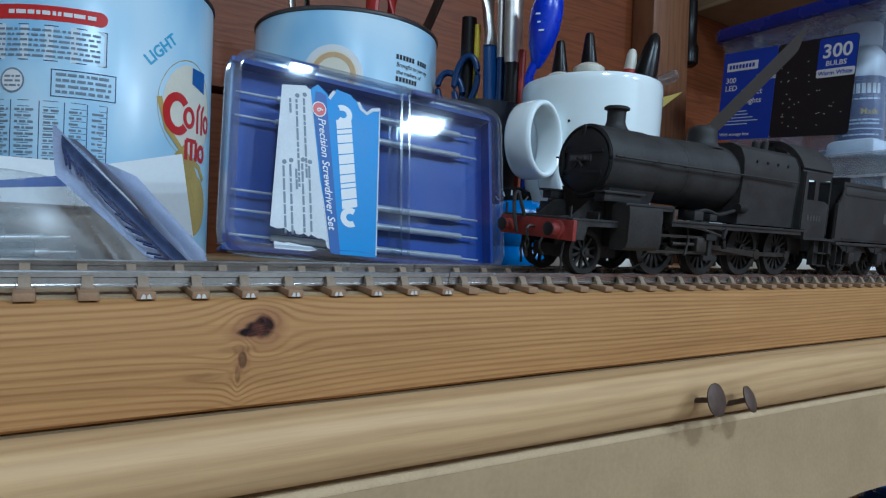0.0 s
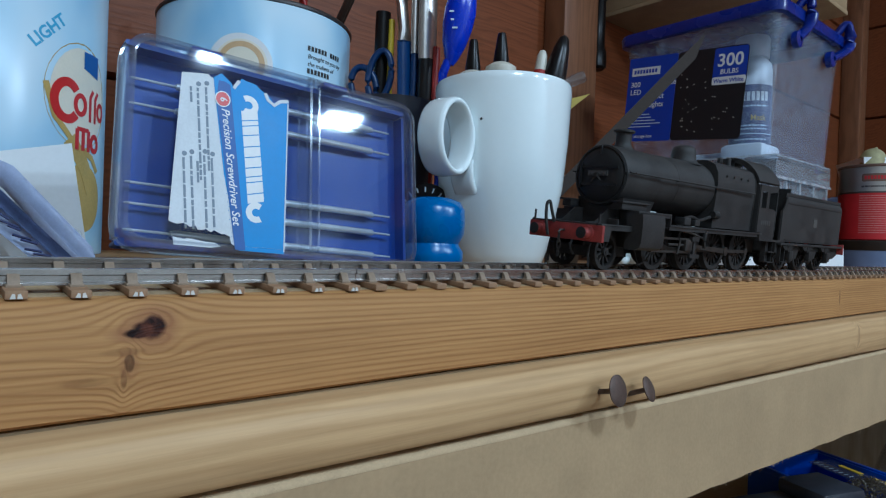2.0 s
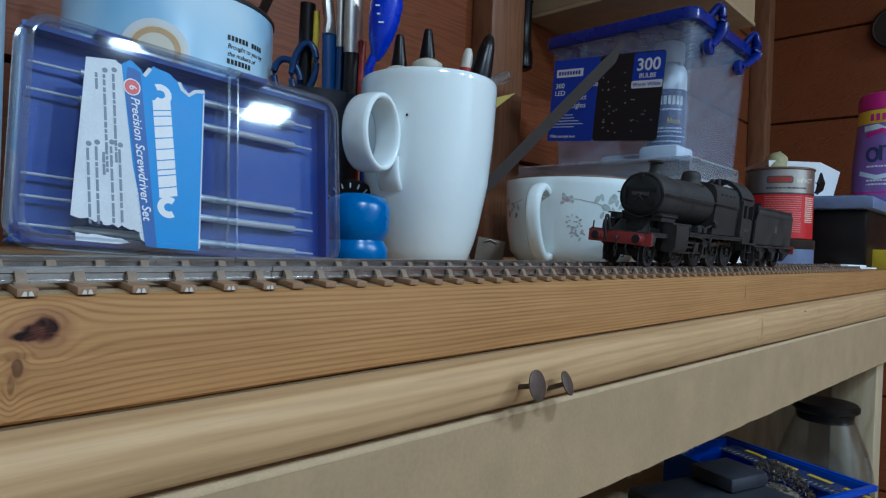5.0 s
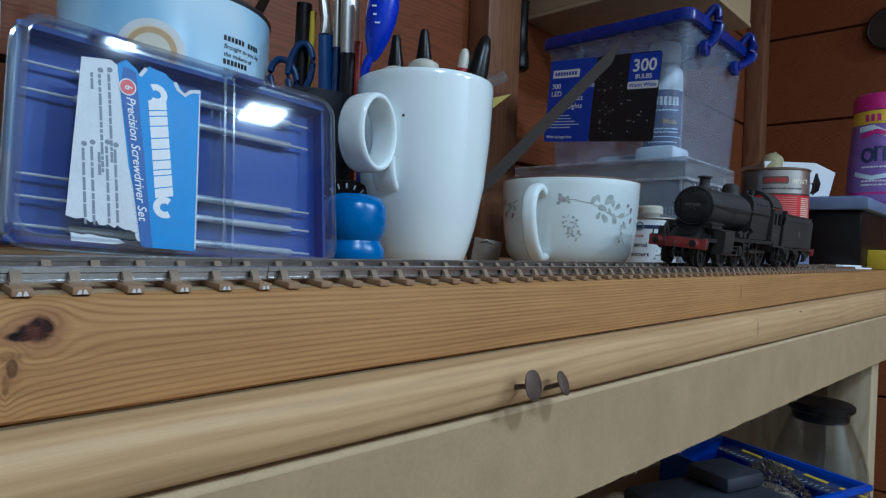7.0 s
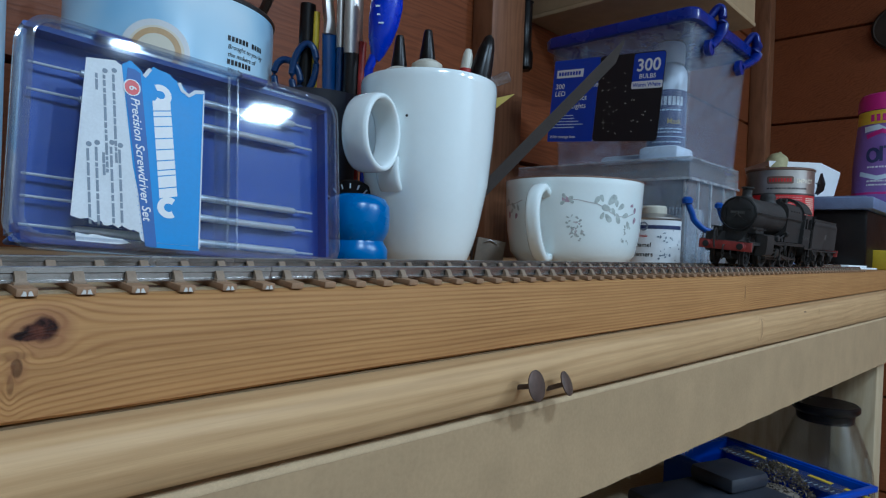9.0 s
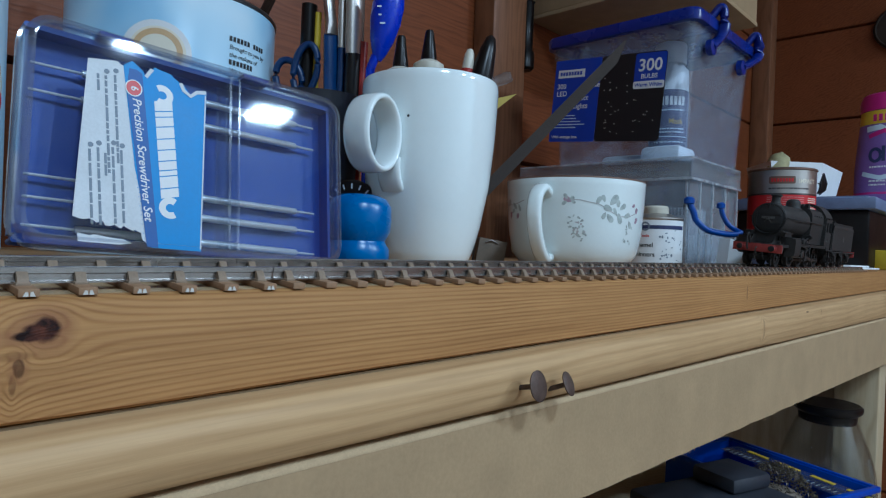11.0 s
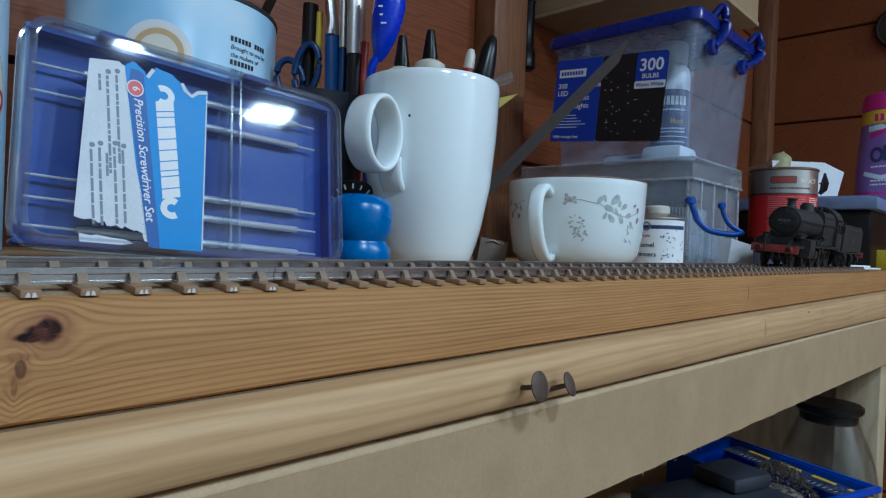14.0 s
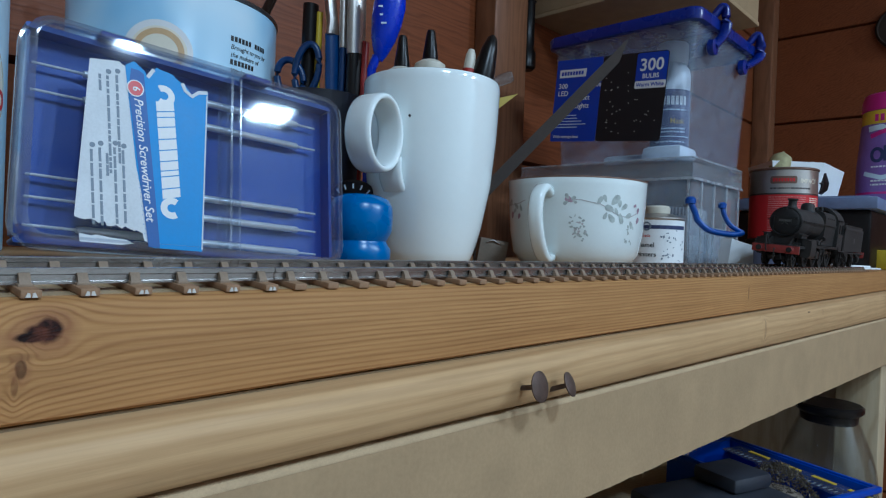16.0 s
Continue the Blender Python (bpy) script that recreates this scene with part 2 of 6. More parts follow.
ink_sky = plain("sky_ink", (0.10, 0.42, 0.68), 0.4, var=0.1)
ink_pale = plain("pale_ink", (0.66, 0.76, 0.84), 0.4, var=0.05)
label_blue = plain("cyan_label", (0.012, 0.24, 0.62), 0.45, var=0.08, scale=60)
label_navy = plain("blue_band", (0.02, 0.10, 0.36), 0.45, var=0.1)
label_white = plain("scuffed_label", (0.66, 0.69, 0.72), 0.6, var=0.12, scale=70)
card_blue = plain("blue_card", (0.012, 0.05, 0.42), 0.4, var=0.1)
card_black = plain("black_card", (0.008, 0.008, 0.011), 0.5, var=0.2)
black_plastic = plain("black_plastic", (0.008, 0.0065, 0.0065), 0.30, var=0.2, spec=0.25)
slate_plastic = plain("slate_plastic", (0.030, 0.033, 0.044), 0.5, var=0.25)
dark_pot = plain("dark_pot", (0.018, 0.018, 0.025), 0.4)
cream_plastic = plain("cream_plastic", (0.62, 0.58, 0.48), 0.4, var=0.1)
brush_blue = plain("brush_blue", (0.010, 0.055, 0.20), 0.3)
scissor_blue = plain("scissor_blue", (0.004, 0.030, 0.115), 0.32)
spoon_blue = plain("spoon_blue", (0.008, 0.035, 0.55), 0.25)
red_plastic = plain("red_plastic", (0.35, 0.02, 0.015), 0.4)
yellow_card = plain("yellow_card", (0.55, 0.42, 0.08), 0.6)
yellow_box = plain("yellow_plastic", (0.62, 0.45, 0.02), 0.45)
tin_red = plain("red_tin_print", (0.55, 0.02, 0.025), 0.35, var=0.1)
tin_brown = plain("brown_tin_print", (0.20, 0.12, 0.09), 0.35, 0.4)
pink_plastic = plain("pink_plastic", (0.55, 0.02, 0.22), 0.35, var=0.1)
yellow_band = plain("yellow_band", (0.75, 0.50, 0.03), 0.45)
lilac_print = plain("lilac_print", (0.24, 0.13, 0.42), 0.4, var=0.2, scale=30)
garlic_mat = plain("dry_bulb", (0.42, 0.38, 0.20), 0.7, var=0.3, scale=80)
swarf_mat = plain("swarf", (0.16, 0.13, 0.09), 0.4, 0.6, var=0.5, scale=400)
bottle_white = plain("bottle_white", (0.84, 0.85, 0.87), 0.35, var=0.05)
bottle_purple = plain("bottle_label", (0.10, 0.105, 0.20), 0.4, var=0.15)
lid_grey_blue = plain("grey_blue_lid", (0.16, 0.20, 0.33), 0.4)
nail_rust = plain("rusted_nail", (0.105, 0.070, 0.055), 0.55, 0.5, var=0.35, scale=400)
wood_block = plain("grey_block", (0.26, 0.21, 0.16), 0.8, var=0.25, scale=90)


def tin_sky():
    """Blue sky print, paler towards the top of the tin, with soft white swirls."""
    m, nt, b = nodes_of("tin_sky_print")
    v = coords(nt, (1, 1, 0.7))
    n = noise_tex(nt, v, 13, 2, 0.4, 1.2)
    c = ramp(nt, n, [(0.28, (0.26, 0.50, 0.74)), (0.50, (0.48, 0.68, 0.83)), (0.70, (0.66, 0.78, 0.86))])
    nt.links.new(c, b.inputs["Base Color"])
    b.inputs["Roughness"].default_value = 0.28
    bump(nt, b, noise_tex(nt, v, 300, 3), 0.2, 0.00004)
    return m


sky_print = tin_sky()


# ---------------------------------------------------------------- mesh tools
def box(bm, x0, y0, z0, x1, y1, z1, bev=0.0, m=None):
    vs = [bm.verts.new(p) for p in ((x0, y0, z0), (x1, y0, z0), (x1, y1, z0), (x0, y1, z0), (x0, y0, z1), (x1, y0, z1), (x1, y1, z1), (x0, y1, z1))]
    fs = [bm.faces.new([vs[i] for i in q]) for q in ((3, 2, 1, 0), (4, 5, 6, 7), (0, 1, 5, 4), (1, 2, 6, 5), (2, 3, 7, 6), (3, 0, 4, 7))]
    if bev:
        es = list({e for f in fs for e in f.edges})
        got = bmesh.ops.bevel(bm, geom=es, offset=bev, segments=2, affect="EDGES", profile=0.5)
        vs = list({v for f in got["faces"] for v in f.verts} | {v for v in vs if v.is_valid})
    if m is not None:
        bmesh.ops.transform(bm, matrix=m, verts=[v for v in vs if v.is_valid])
    return bm


def B(*a, **k):
    return box(bmesh.new(), *a, **k)


def lathe(bm, prof, segs=32, m=None, axis="Z", close=True):
    """prof: (radius, height) from bottom to top; the ends are capped."""
    rings = []
    made = []
    for r, z in prof:
        ring = []
        for i in range(segs):
            a = 2 * math.pi * i / segs
            p = (r * math.cos(a), r * math.sin(a), z)
            if axis == "Y":
                p = (p[0], p[2], p[1])
            if axis == "X":
                p = (p[2], p[0], p[1])
            ring.append(bm.verts.new(p))
        rings.append(ring)
        made += ring
    for a, b in zip(rings, rings[1:]):
        for i in range(segs):
            j = (i + 1) % segs
            bm.faces.new((a[i], a[j], b[j], b[i]))
    if close:
        bm.faces.new(rings[0][::-1])
        bm.faces.new(rings[-1])
    if m is not None:
        bmesh.ops.transform(bm, matrix=m, verts=made)
    return bm


def L(prof, segs=32, m=None, axis="Z", close=True):
    return lathe(bmesh.new(), prof, segs, m, axis, close)


def sweep(bm, pts, r, segs=8, flat=1.0, taper=None):
    """A round or flattened bar along a line of points."""
    pts = [Vector(p) for p in pts]
    rings = []
    up = Vector((0, 0, 1))
    for i, p in enumerate(pts):
        t = (pts[min(i + 1, len(pts) - 1)] - pts[max(i - 1, 0)]).normalized()
        side = t.cross(up)
        if side.length < 0.05:
            side = t.cross(Vector((0, 1, 0)))
        side.normalize()
        top = side.cross(t)
        rr = r * (taper[i] if taper else 1)
        rings.append([bm.verts.new(p + side * rr * math.cos(2 * math.pi * k / segs) + top * rr * flat * math.sin(2 * math.pi * k / segs)) for k in range(segs)])
    for a, b in zip(rings, rings[1:]):
        for k in range(segs):
            n = (k + 1) % segs
            bm.faces.new((a[k], a[n], b[n], b[k]))
    bm.faces.new(rings[0][::-1])
    bm.faces.new(rings[-1])
    return bm


def S(*a, **k):
    return sweep(bmesh.new(), *a, **k)


def curve_pts(ctrl, n=8):
    """Smooth line through control points."""
    c = [Vector(p) for p in ctrl]
    c = [c[0] * 2 - c[1]] + c + [c[-1] * 2 - c[-2]]
    out = []
    for i in range(1, len(c) - 2):
        for k in range(n):
            t = k / n
            a, b, d, e = c[i - 1], c[i], c[i + 1], c[i + 2]
            out.append(0.5 * ((2 * b) + (d - a) * t + (2 * a - 5 * b + 4 * d - e) * t * t + (3 * b - a - 3 * d + e) * t ** 3))
    out.append(c[-2])
    return out


def slab(bm, outline, d0, d1, axis="Y"):
    """A flat outline of (x, z) pairs made solid between two depths."""
    def at(a, b, d):
        return (a, d, b) if axis == "Y" else ((d, a, b) if axis == "X" else (a, b, d))
    f = [bm.verts.new(at(a, b, d0)) for a, b in outline]
    g = [bm.verts.new(at(a, b, d1)) for a, b in outline]
    n = len(f)
    bm.faces.new(f)
    bm.faces.new(g[::-1])
    for i in range(n):
        j = (i + 1) % n
        bm.faces.new((f[j], f[i], g[i], g[j]))
    return bm


def P2(outline, d0, d1, axis="Y"):
    return slab(bmesh.new(), outline, d0, d1, axis)


def round_rect(x0, z0, x1, z1, r, n=5):
    out = []
    for cx, cz, a0 in ((x1 - r, z1 - r, 0), (x0 + r, z1 - r, 90), (x0 + r, z0 + r, 180), (x1 - r, z0 + r, 270)):
        for k in range(n + 1):
            a = radians(a0 + 90 * k / n)
            out.append((cx + r * math.cos(a), cz + r * math.sin(a)))
    return out


def disc(cx, cz, rx, rz, n=28, a0=0, a1=360):
    return [(cx + rx * math.cos(radians(a0 + (a1 - a0) * i / n)), cz + rz * math.sin(radians(a0 + (a1 - a0) * i / n))) for i in range(n + (a1 - a0 < 360))]


def words(text, size, x, z, y=0.0, thick=0.05, align="LEFT", shear=0.0, turn=0.0, width=None, bold=0.0):
    """Letters of the built-in font, standing in the x-z plane and read from -y."""
    cu = bpy.data.curves.new("lettering", "FONT")
    cu.body, cu.size, cu.align_x, cu.extrude, cu.shear, cu.offset = text, size, align, thick, shear, bold
    cu.resolution_u = 3
    ob = bpy.data.objects.new("lettering", cu)
    scene.collection.objects.link(ob)
    bpy.context.view_layer.update()
    me = bpy.data.meshes.new_from_object(ob.evaluated_get(bpy.context.evaluated_depsgraph_get()))
    bm = bmesh.new()
    bm.from_mesh(me)
    bpy.data.objects.remove(ob)
    bpy.data.meshes.remove(me)
    bpy.data.curves.remove(cu)
    if width:
        xs = [v.co.x for v in bm.verts]
        bmesh.ops.scale(bm, vec=(width / (max(xs) - min(xs)), 1, 1), verts=bm.verts)
    m = Matrix.Translation((x, y, z)) @ Matrix.Rotation(radians(turn), 4, "Y") @ Matrix.Rotation(radians(90), 4, "X")
    bmesh.ops.transform(bm, matrix=m, verts=bm.verts)
    return bm


def bend(bm, r, centre=0.0, lift=0.1):
    """Wrap what stands in the x-z plane round an upright drum of radius r; x = 0 comes to the angle centre (0 faces -y)."""
    bmesh.ops.subdivide_edges(bm, edges=[e for e in bm.edges if abs(e.verts[0].co.x - e.verts[1].co.x) > r * 0.12], cuts=5)
    bmesh.ops.triangulate(bm, faces=[f for f in bm.faces if len(f.verts) > 4])
    for v in bm.verts:
        a = v.co.x / r + radians(centre)
        rr = r + lift - v.co.y
        v.co = Vector((rr * math.sin(a), -rr * math.cos(a), v.co.z))
    return bm


def strip(x0, z0, x1, z1, r=0.0, y0=0.0, y1=0.06, cols=1):
    """A thin printed patch, cut into columns so that it can be bent."""
    bm = bmesh.new()
    for i in range(cols):
        a, b = x0 + (x1 - x0) * i / cols, x0 + (x1 - x0) * (i + 1) / cols
        box(bm, a, -y1, z0, b, -y0, z1)
    bmesh.ops.remove_doubles(bm, verts=bm.verts, dist=0.001)
    return bm


def join(*bms):
    out = bmesh.new()
    for b in bms:
        me = bpy.data.meshes.new("piece")
        b.to_mesh(me)
        out.from_mesh(me)
        bpy.data.meshes.remove(me)
        b.free()
    return out


def mesh_of(name, bm, material, smooth=38):
    bmesh.ops.scale(bm, vec=(U, U, U), verts=bm.verts)
    bmesh.ops.recalc_face_normals(bm, faces=bm.faces)
    lim = radians(smooth)
    for f in bm.faces:
        f.smooth = True
    for e in bm.edges:
        e.smooth = len(e.link_faces) == 2 and e.calc_face_angle(0) < lim
    me = bpy.data.meshes.new(name)
    bm.to_mesh(me)
    bm.free()
    me.materials.append(material)
    return me


def part(name, bm, material, parent, label="", at=None, smooth=38):
    ob = new(name, mesh_of(name, bm, material, smooth))
    ob.parent = parent
    if at is not None:
        ob.matrix_basis = at
    return tagged(ob, label)


def thing(name, label, category, at=None, group="", kind=""):
    ob = new(name)
    ob.empty_display_size = 0.01
    if at is not None:
        ob.matrix_basis = at
    return tagged(ob, label, category, group, kind)


def solo(name, bm, material, label, category="", kind="", at=None, group="", smooth=38):
    ob = new(name, mesh_of(name, bm, material, smooth))
    if at is not None:
        ob.matrix_basis = at
    return tagged(ob, label, category, group, kind)


# ---------------------------------------------------------------- structure
Y_BACK, X_END = 365.0, 1600.0


def room():
    back = solo("wall_back", B(-1500, Y_BACK + 14, -950, X_END, Y_BACK + 60, 1000), wall_wood, "red-brown stained timber shed wall behind the bench", kind="structure")
    end = solo("wall_end", B(X_END + 14, -2000, -950, X_END + 60, Y_BACK + 60, 1000), wall_wood, "red-brown stained timber shed end wall", kind="structure")
    # unseen walls added to close the room, pale so that they bounce light
    solo("wall_front", B(-1500, -2060, -950, X_END + 60, -2001, 1000), bounce_white, "unseen pale wall behind the camera, added to bounce light", kind="structure")
    solo("wall_side", B(-1560, -2060, -950, -1501, Y_BACK + 60, 1000), bounce_white, "unseen pale side wall, added to bounce light", kind="structure")
    solo("floor", B(-1560, -2060, -990, X_END + 60, Y_BACK + 60, -951), floor_mat, "unseen brown shed floor, lightened to bounce light upward", kind="structure")
    # unseen ceiling, in the same light-bouncing tone
    solo("ceiling", B(-1560, -2060, 1001, X_END + 60, Y_BACK + 60, 1030), bounce_white, "unseen pale ceiling that closes the room and bounces light", kind="structure")
    # tongue-and-groove boards, chamfered so that each joint is a groove
    h = 198.0
    prof = [(0, 0), (-14, 3), (-14, h - 3), (0, h)]
    me_b = mesh_of("board", P2([(a, b) for a, b in prof], 0, X_END + 1500, "X"), wall_wood, 20)
    me_e = mesh_of("board", P2([(a, b) for a, b in prof], -2000, Y_BACK, "Y"), wall_wood, 20)
    z = 322 - 5 * h
    while z < 1000:
        for me, par, at in ((me_b, back, M(-1500, Y_BACK + 14, z)), (me_e, end, M(X_END + 14, 0, z))):
            o = new("board", me)
            o.parent, o.matrix_basis = par, at
        z += h
    solo("post", B(566, Y_BACK - 32, -100, 630, Y_BACK - 0.5, 999, 3), post_wood, "upright pale brown timber post on the wall", kind="structure")
    solo("trim", B(X_END - 42, Y_BACK - 40, -100, X_END - 0.5, Y_BACK - 0.5, 999, 3), post_wood, "upright stained timber trim in the shed corner", kind="structure")


def lamp_fitting(x, y, sx, sy):
    t = thing("ceiling_light", "white box-shaped light fitting on the ceiling", "light", M(x, y, 987), "ceiling lights")
    part("housing", B(-sx / 2 - 15, -sy / 2 - 15, 2, sx / 2 + 15, sy / 2 + 15, 13.5, 2), paper_white, t)


def moulding_section(top, bot):
    """Nosing: (y, z) outline, flat on top with a rounded front that turns under at the foot."""
    h = top - bot
    return [(0.0, top), (-8.6, top - 0.1), (-9.9, top - 0.45), (-11.0, top - 1.7), (-11.9, top - 4.0), (-12.25, top - h * 0.42), (-12.1, top - h * 0.6), (-11.5, top - h * 0.76), (-10.6, top - h * 0.9), (-9.6, bot + 0.2), (-8.6, bot), (0.0, bot)]


def loft_x(sections):
    bm = bmesh.new()
    rings = [[bm.verts.new((x, a, b)) for a, b in sec] for x, sec in sections]
    for p, q in zip(rings, rings[1:]):
        for i in range(len(p)):
            j = (i + 1) % len(p)
            bm.faces.new((p[i], p[j], q[j], q[i]))
    bm.faces.new(rings[0])
    bm.faces.new(rings[-1][::-1])
    return bm


def bench():
    b = thing("workbench", "pine workbench with rounded front nosing and raw fibreboard apron", "workbench")
    xs = np.linspace(-400, 1500, 60)
    # front plank: slightly worn top edge
    secs = []
    for x in xs:
        w = 0.35 * noise.noise((x * 0.03, 0, 0)) + 0.25 * noise.noise((x * 0.11, 3, 0))
        secs.append((x, [(1.2, 0.1), (-0.6 + 0.3 * w, -0.5 + 0.2 * w), (-1.3, -1.6 + 0.4 * w), (-1.35, -22.0 + 0.4 * w), (-0.4, -22.7 + 0.5 * w), (40, -22.7), (40, 0.1)]))
    part("front_plank", loft_x(secs), plank_wood, b, "orange pine plank with a dark knot", smooth=50)
    part("top", B(-400, 40.3, -22.7, 1500, Y_BACK - 1, 0.1), bench_mat, b)
    secs = []
    for x in np.linspace(-400, 1010, 50):
        w = 0.25 * noise.noise((x * 0.02, 9, 0))
        secs.append((x, moulding_section(-23.7 + w * 0.3, -36.9 - 0.0165 * x + w * 0.6)))
    part("nosing", loft_x(secs), moulding_wood, b, "pale pine half-round nosing", smooth=50)
    # apron, hand-sawn lower edge
    bm = bmesh.new()
    top = [(-400, -40.2 + 0.0165 * 400), (1010, -40.2 - 0.0165 * 1010)]
    low = [(x, -74.5 - 0.0365 * x + 0.7 * noise.noise((x * 0.05, 1, 0)) + 0.5 * noise.noise((x * 0.4, 4, 0))) for x in np.linspace(1010, -400, 170)]
    slab(bm, top + low, -9.3, 6)
    part("apron", bm, board_mat, b, "raw fibreboard apron", smooth=20)
    # rounded worn edge; its paler colour stands in for light from above
    secs = []
    for x in np.linspace(-400, 1010, 220):
        e = -38.4 - 0.0165 * x + 0.22 * noise.noise((x * 0.16, 7, 0)) + 0.18 * noise.noise((x * 0.6, 2, 0))
        k = 0.18 * noise.noise((x * 0.3, 5, 2))
        secs.append((x, [(6, -40.15 - 0.0165 * x), (-9.3, -40.15 - 0.0165 * x), (-9.3 - k, e - 1.5), (-8.9 - k, e - 0.7), (-7.9, e - 0.15), (-6.0, e), (6, e)]))
    part("apron_edge", loft_x(secs), board_edge, b, "worn upper edge of the board, coloured paler as if lit", smooth=60)
    # torn fibres along the sawn edge
    rng = random.Random(5)
    bm = bmesh.new()
    for i in range(520):
        x = rng.uniform(225, 560)
        z = -74.5 - 0.0365 * x
        l = rng.uniform(0.8, 3.6)
        a = rng.uniform(-0.9, 0.9)
        q = Vector((x, rng.uniform(-9.6, -3), z + 0.6))
        e = q + Vector((math.sin(a) * l, rng.uniform(-0.8, 0.6), -l * math.cos(a)))
        s = rng.uniform(0.12, 0.3)
        vs = [bm.verts.new(q + Vector((s, 0, 0))), bm.verts.new(q - Vector((s, 0, 0))), bm.verts.new(q + Vector((0, s, 0))), bm.verts.new(e)]
        for f in ((0, 1, 3), (1, 2, 3), (2, 0, 3)):
            bm.faces.new([vs[k] for k in f])
    tagged(part("torn_fibres", bm, board_edge, b, "torn pale fibres"), kind="stuff")
    # unseen block added behind the nosing so no light leaks through the gaps
    part("front_rail", B(-400, 0.6, -70, 1010, 30, -23.3), board_mat, b)
    part("leg", B(962, 7, -949, 1012, 56, -24, 2), leg_wood, b, "raw pine leg")
    part("side_panel", B(1000, 58, -949, 1012, 330, -24), panel_wood, b)
    part("back_panel", B(-400, 331, -949, 1500, 345, -24), panel_wood, b)
    part("shelf", B(-400, 10, -300, 960, 330, -282), leg_wood, b)
    return b


def clout_nail(x, z, length, tilt, turn, r):
    n = thing("clout_nail", "rusted flat-headed clout nail driven into the pine nosing", "nail", M(x, -11.2, z, 90 + tilt, 0, turn), "clout nails")
    part("shank", L([(0.2, -3), (0.85, -1), (0.85, length)], 12), nail_rust, n)
    part("head", L([(r * 0.7, length - 0.5), (r, length - 0.1), (r * 1.02, length + 0.3), (r * 0.8, length + 0.75), (r * 0.3, length + 0.95)], 24), nail_rust, n)


# ---------------------------------------------------------------- track
TILT, Y_RAIL, Z_RAIL, GAUGE = 4.6, 5.7, 4.6, 18.2
TRACK = M(0, 0, 0.15, TILT, 0, 0)
X_TRACK0, X_TRACK1, PITCH, X_FIRST, X_JOINT = -130, 812, 10.0, 28.7, 84.7


def rail_bm(x0, x1, y):
    prof = [(-0.75, 1.5), (-0.75, 1.9), (-0.25, 2.1), (-0.25, 3.2), (-0.6, 3.45), (-0.6, 4.35), (-0.4, 4.6), (0.4, 4.6), (0.6, 4.35), (0.6, 3.45), (0.25, 3.2), (0.25, 2.1), (0.75, 1.9), (0.75, 1.5)]
    return loft_x([(x0, [(y + a, b) for a, b in prof]), (x1, [(y + a, b) for a, b in prof])])


def track():
    t = thing("model_track", "model railway track with brown plastic sleepers and metal rails", "track", TRACK)
    for y in (Y_RAIL, Y_RAIL + GAUGE):
        part("rail", rail_bm(X_TRACK0, X_JOINT - 0.15, y), rail_mat, t, "dull metal rail", smooth=25)
        part("rail", rail_bm(X_JOINT + 0.15, X_TRACK1, y), rail_mat, t, "dull metal rail", smooth=25)
    bed = B(X_TRACK0, 2.0, -2.6, X_TRACK1, 31.5, -0.12)
    part("underlay", bed, glue_mat, t, "pale dried glue bed")
    sl = mesh_of("sleeper", B(-1.7, -0.7, -0.1, 1.7, 30.3, 1.4, 0.18), sleeper_mat)

    def chair():
        bm = B(-1.25, -2.5, 1.3, 1.25, 1.9, 1.9, 0.12)
        slab(bm, [(-2.3, 1.8), (-0.62, 1.8), (-0.62, 3.8), (-1.25, 3.5)], -0.95, 0.95, "X")
        slab(bm, [(0.62, 1.8), (1.8, 1.8), (1.2, 3.2), (0.62, 3.3)], -0.8, 0.8, "X")
        return mesh_of("chair", bm, chair_mat)
    ch = chair()
    pad = mesh_of("white_end", join(P2([(-1.0, 0.05), (-0.12, 0.05), (-0.2, 0.8), (-0.6, 0.95)], -0.9, -0.3), P2([(0.12, 0.05), (1.0, 0.05), (0.6, 0.95), (0.2, 0.8)], -0.9, -0.3)), white_pad)
    rng = random.Random(3)
    for k in range(-15, 79):
        x = X_FIRST + PITCH * k
        if k < 6:
            x = 80.6 - 9.78 * (5 - k)
        o = new("sleeper", sl)
        o.parent, o.matrix_basis = t, M(x + rng.uniform(-.15, .15), rng.uniform(-0.25, 0.25), 0, 0, 0, rng.uniform(-.5, .5))
        for y in (Y_RAIL, Y_RAIL + GAUGE):
            c = new("chair", ch)
            c.parent, c.matrix_basis = o, M(0, y, 0)
        if -2 <= k < 6:
            c = new("white_end", pad)
            c.parent, c.matrix_basis = o, M(0, 0, 0)


# ---------------------------------------------------------------- locomotive
def spoke_bm(r):
    return B(r * 0.15, -0.55, -r * 0.045 - 0.12, r * 0.84, 0.45, r * 0.045 + 0.12)


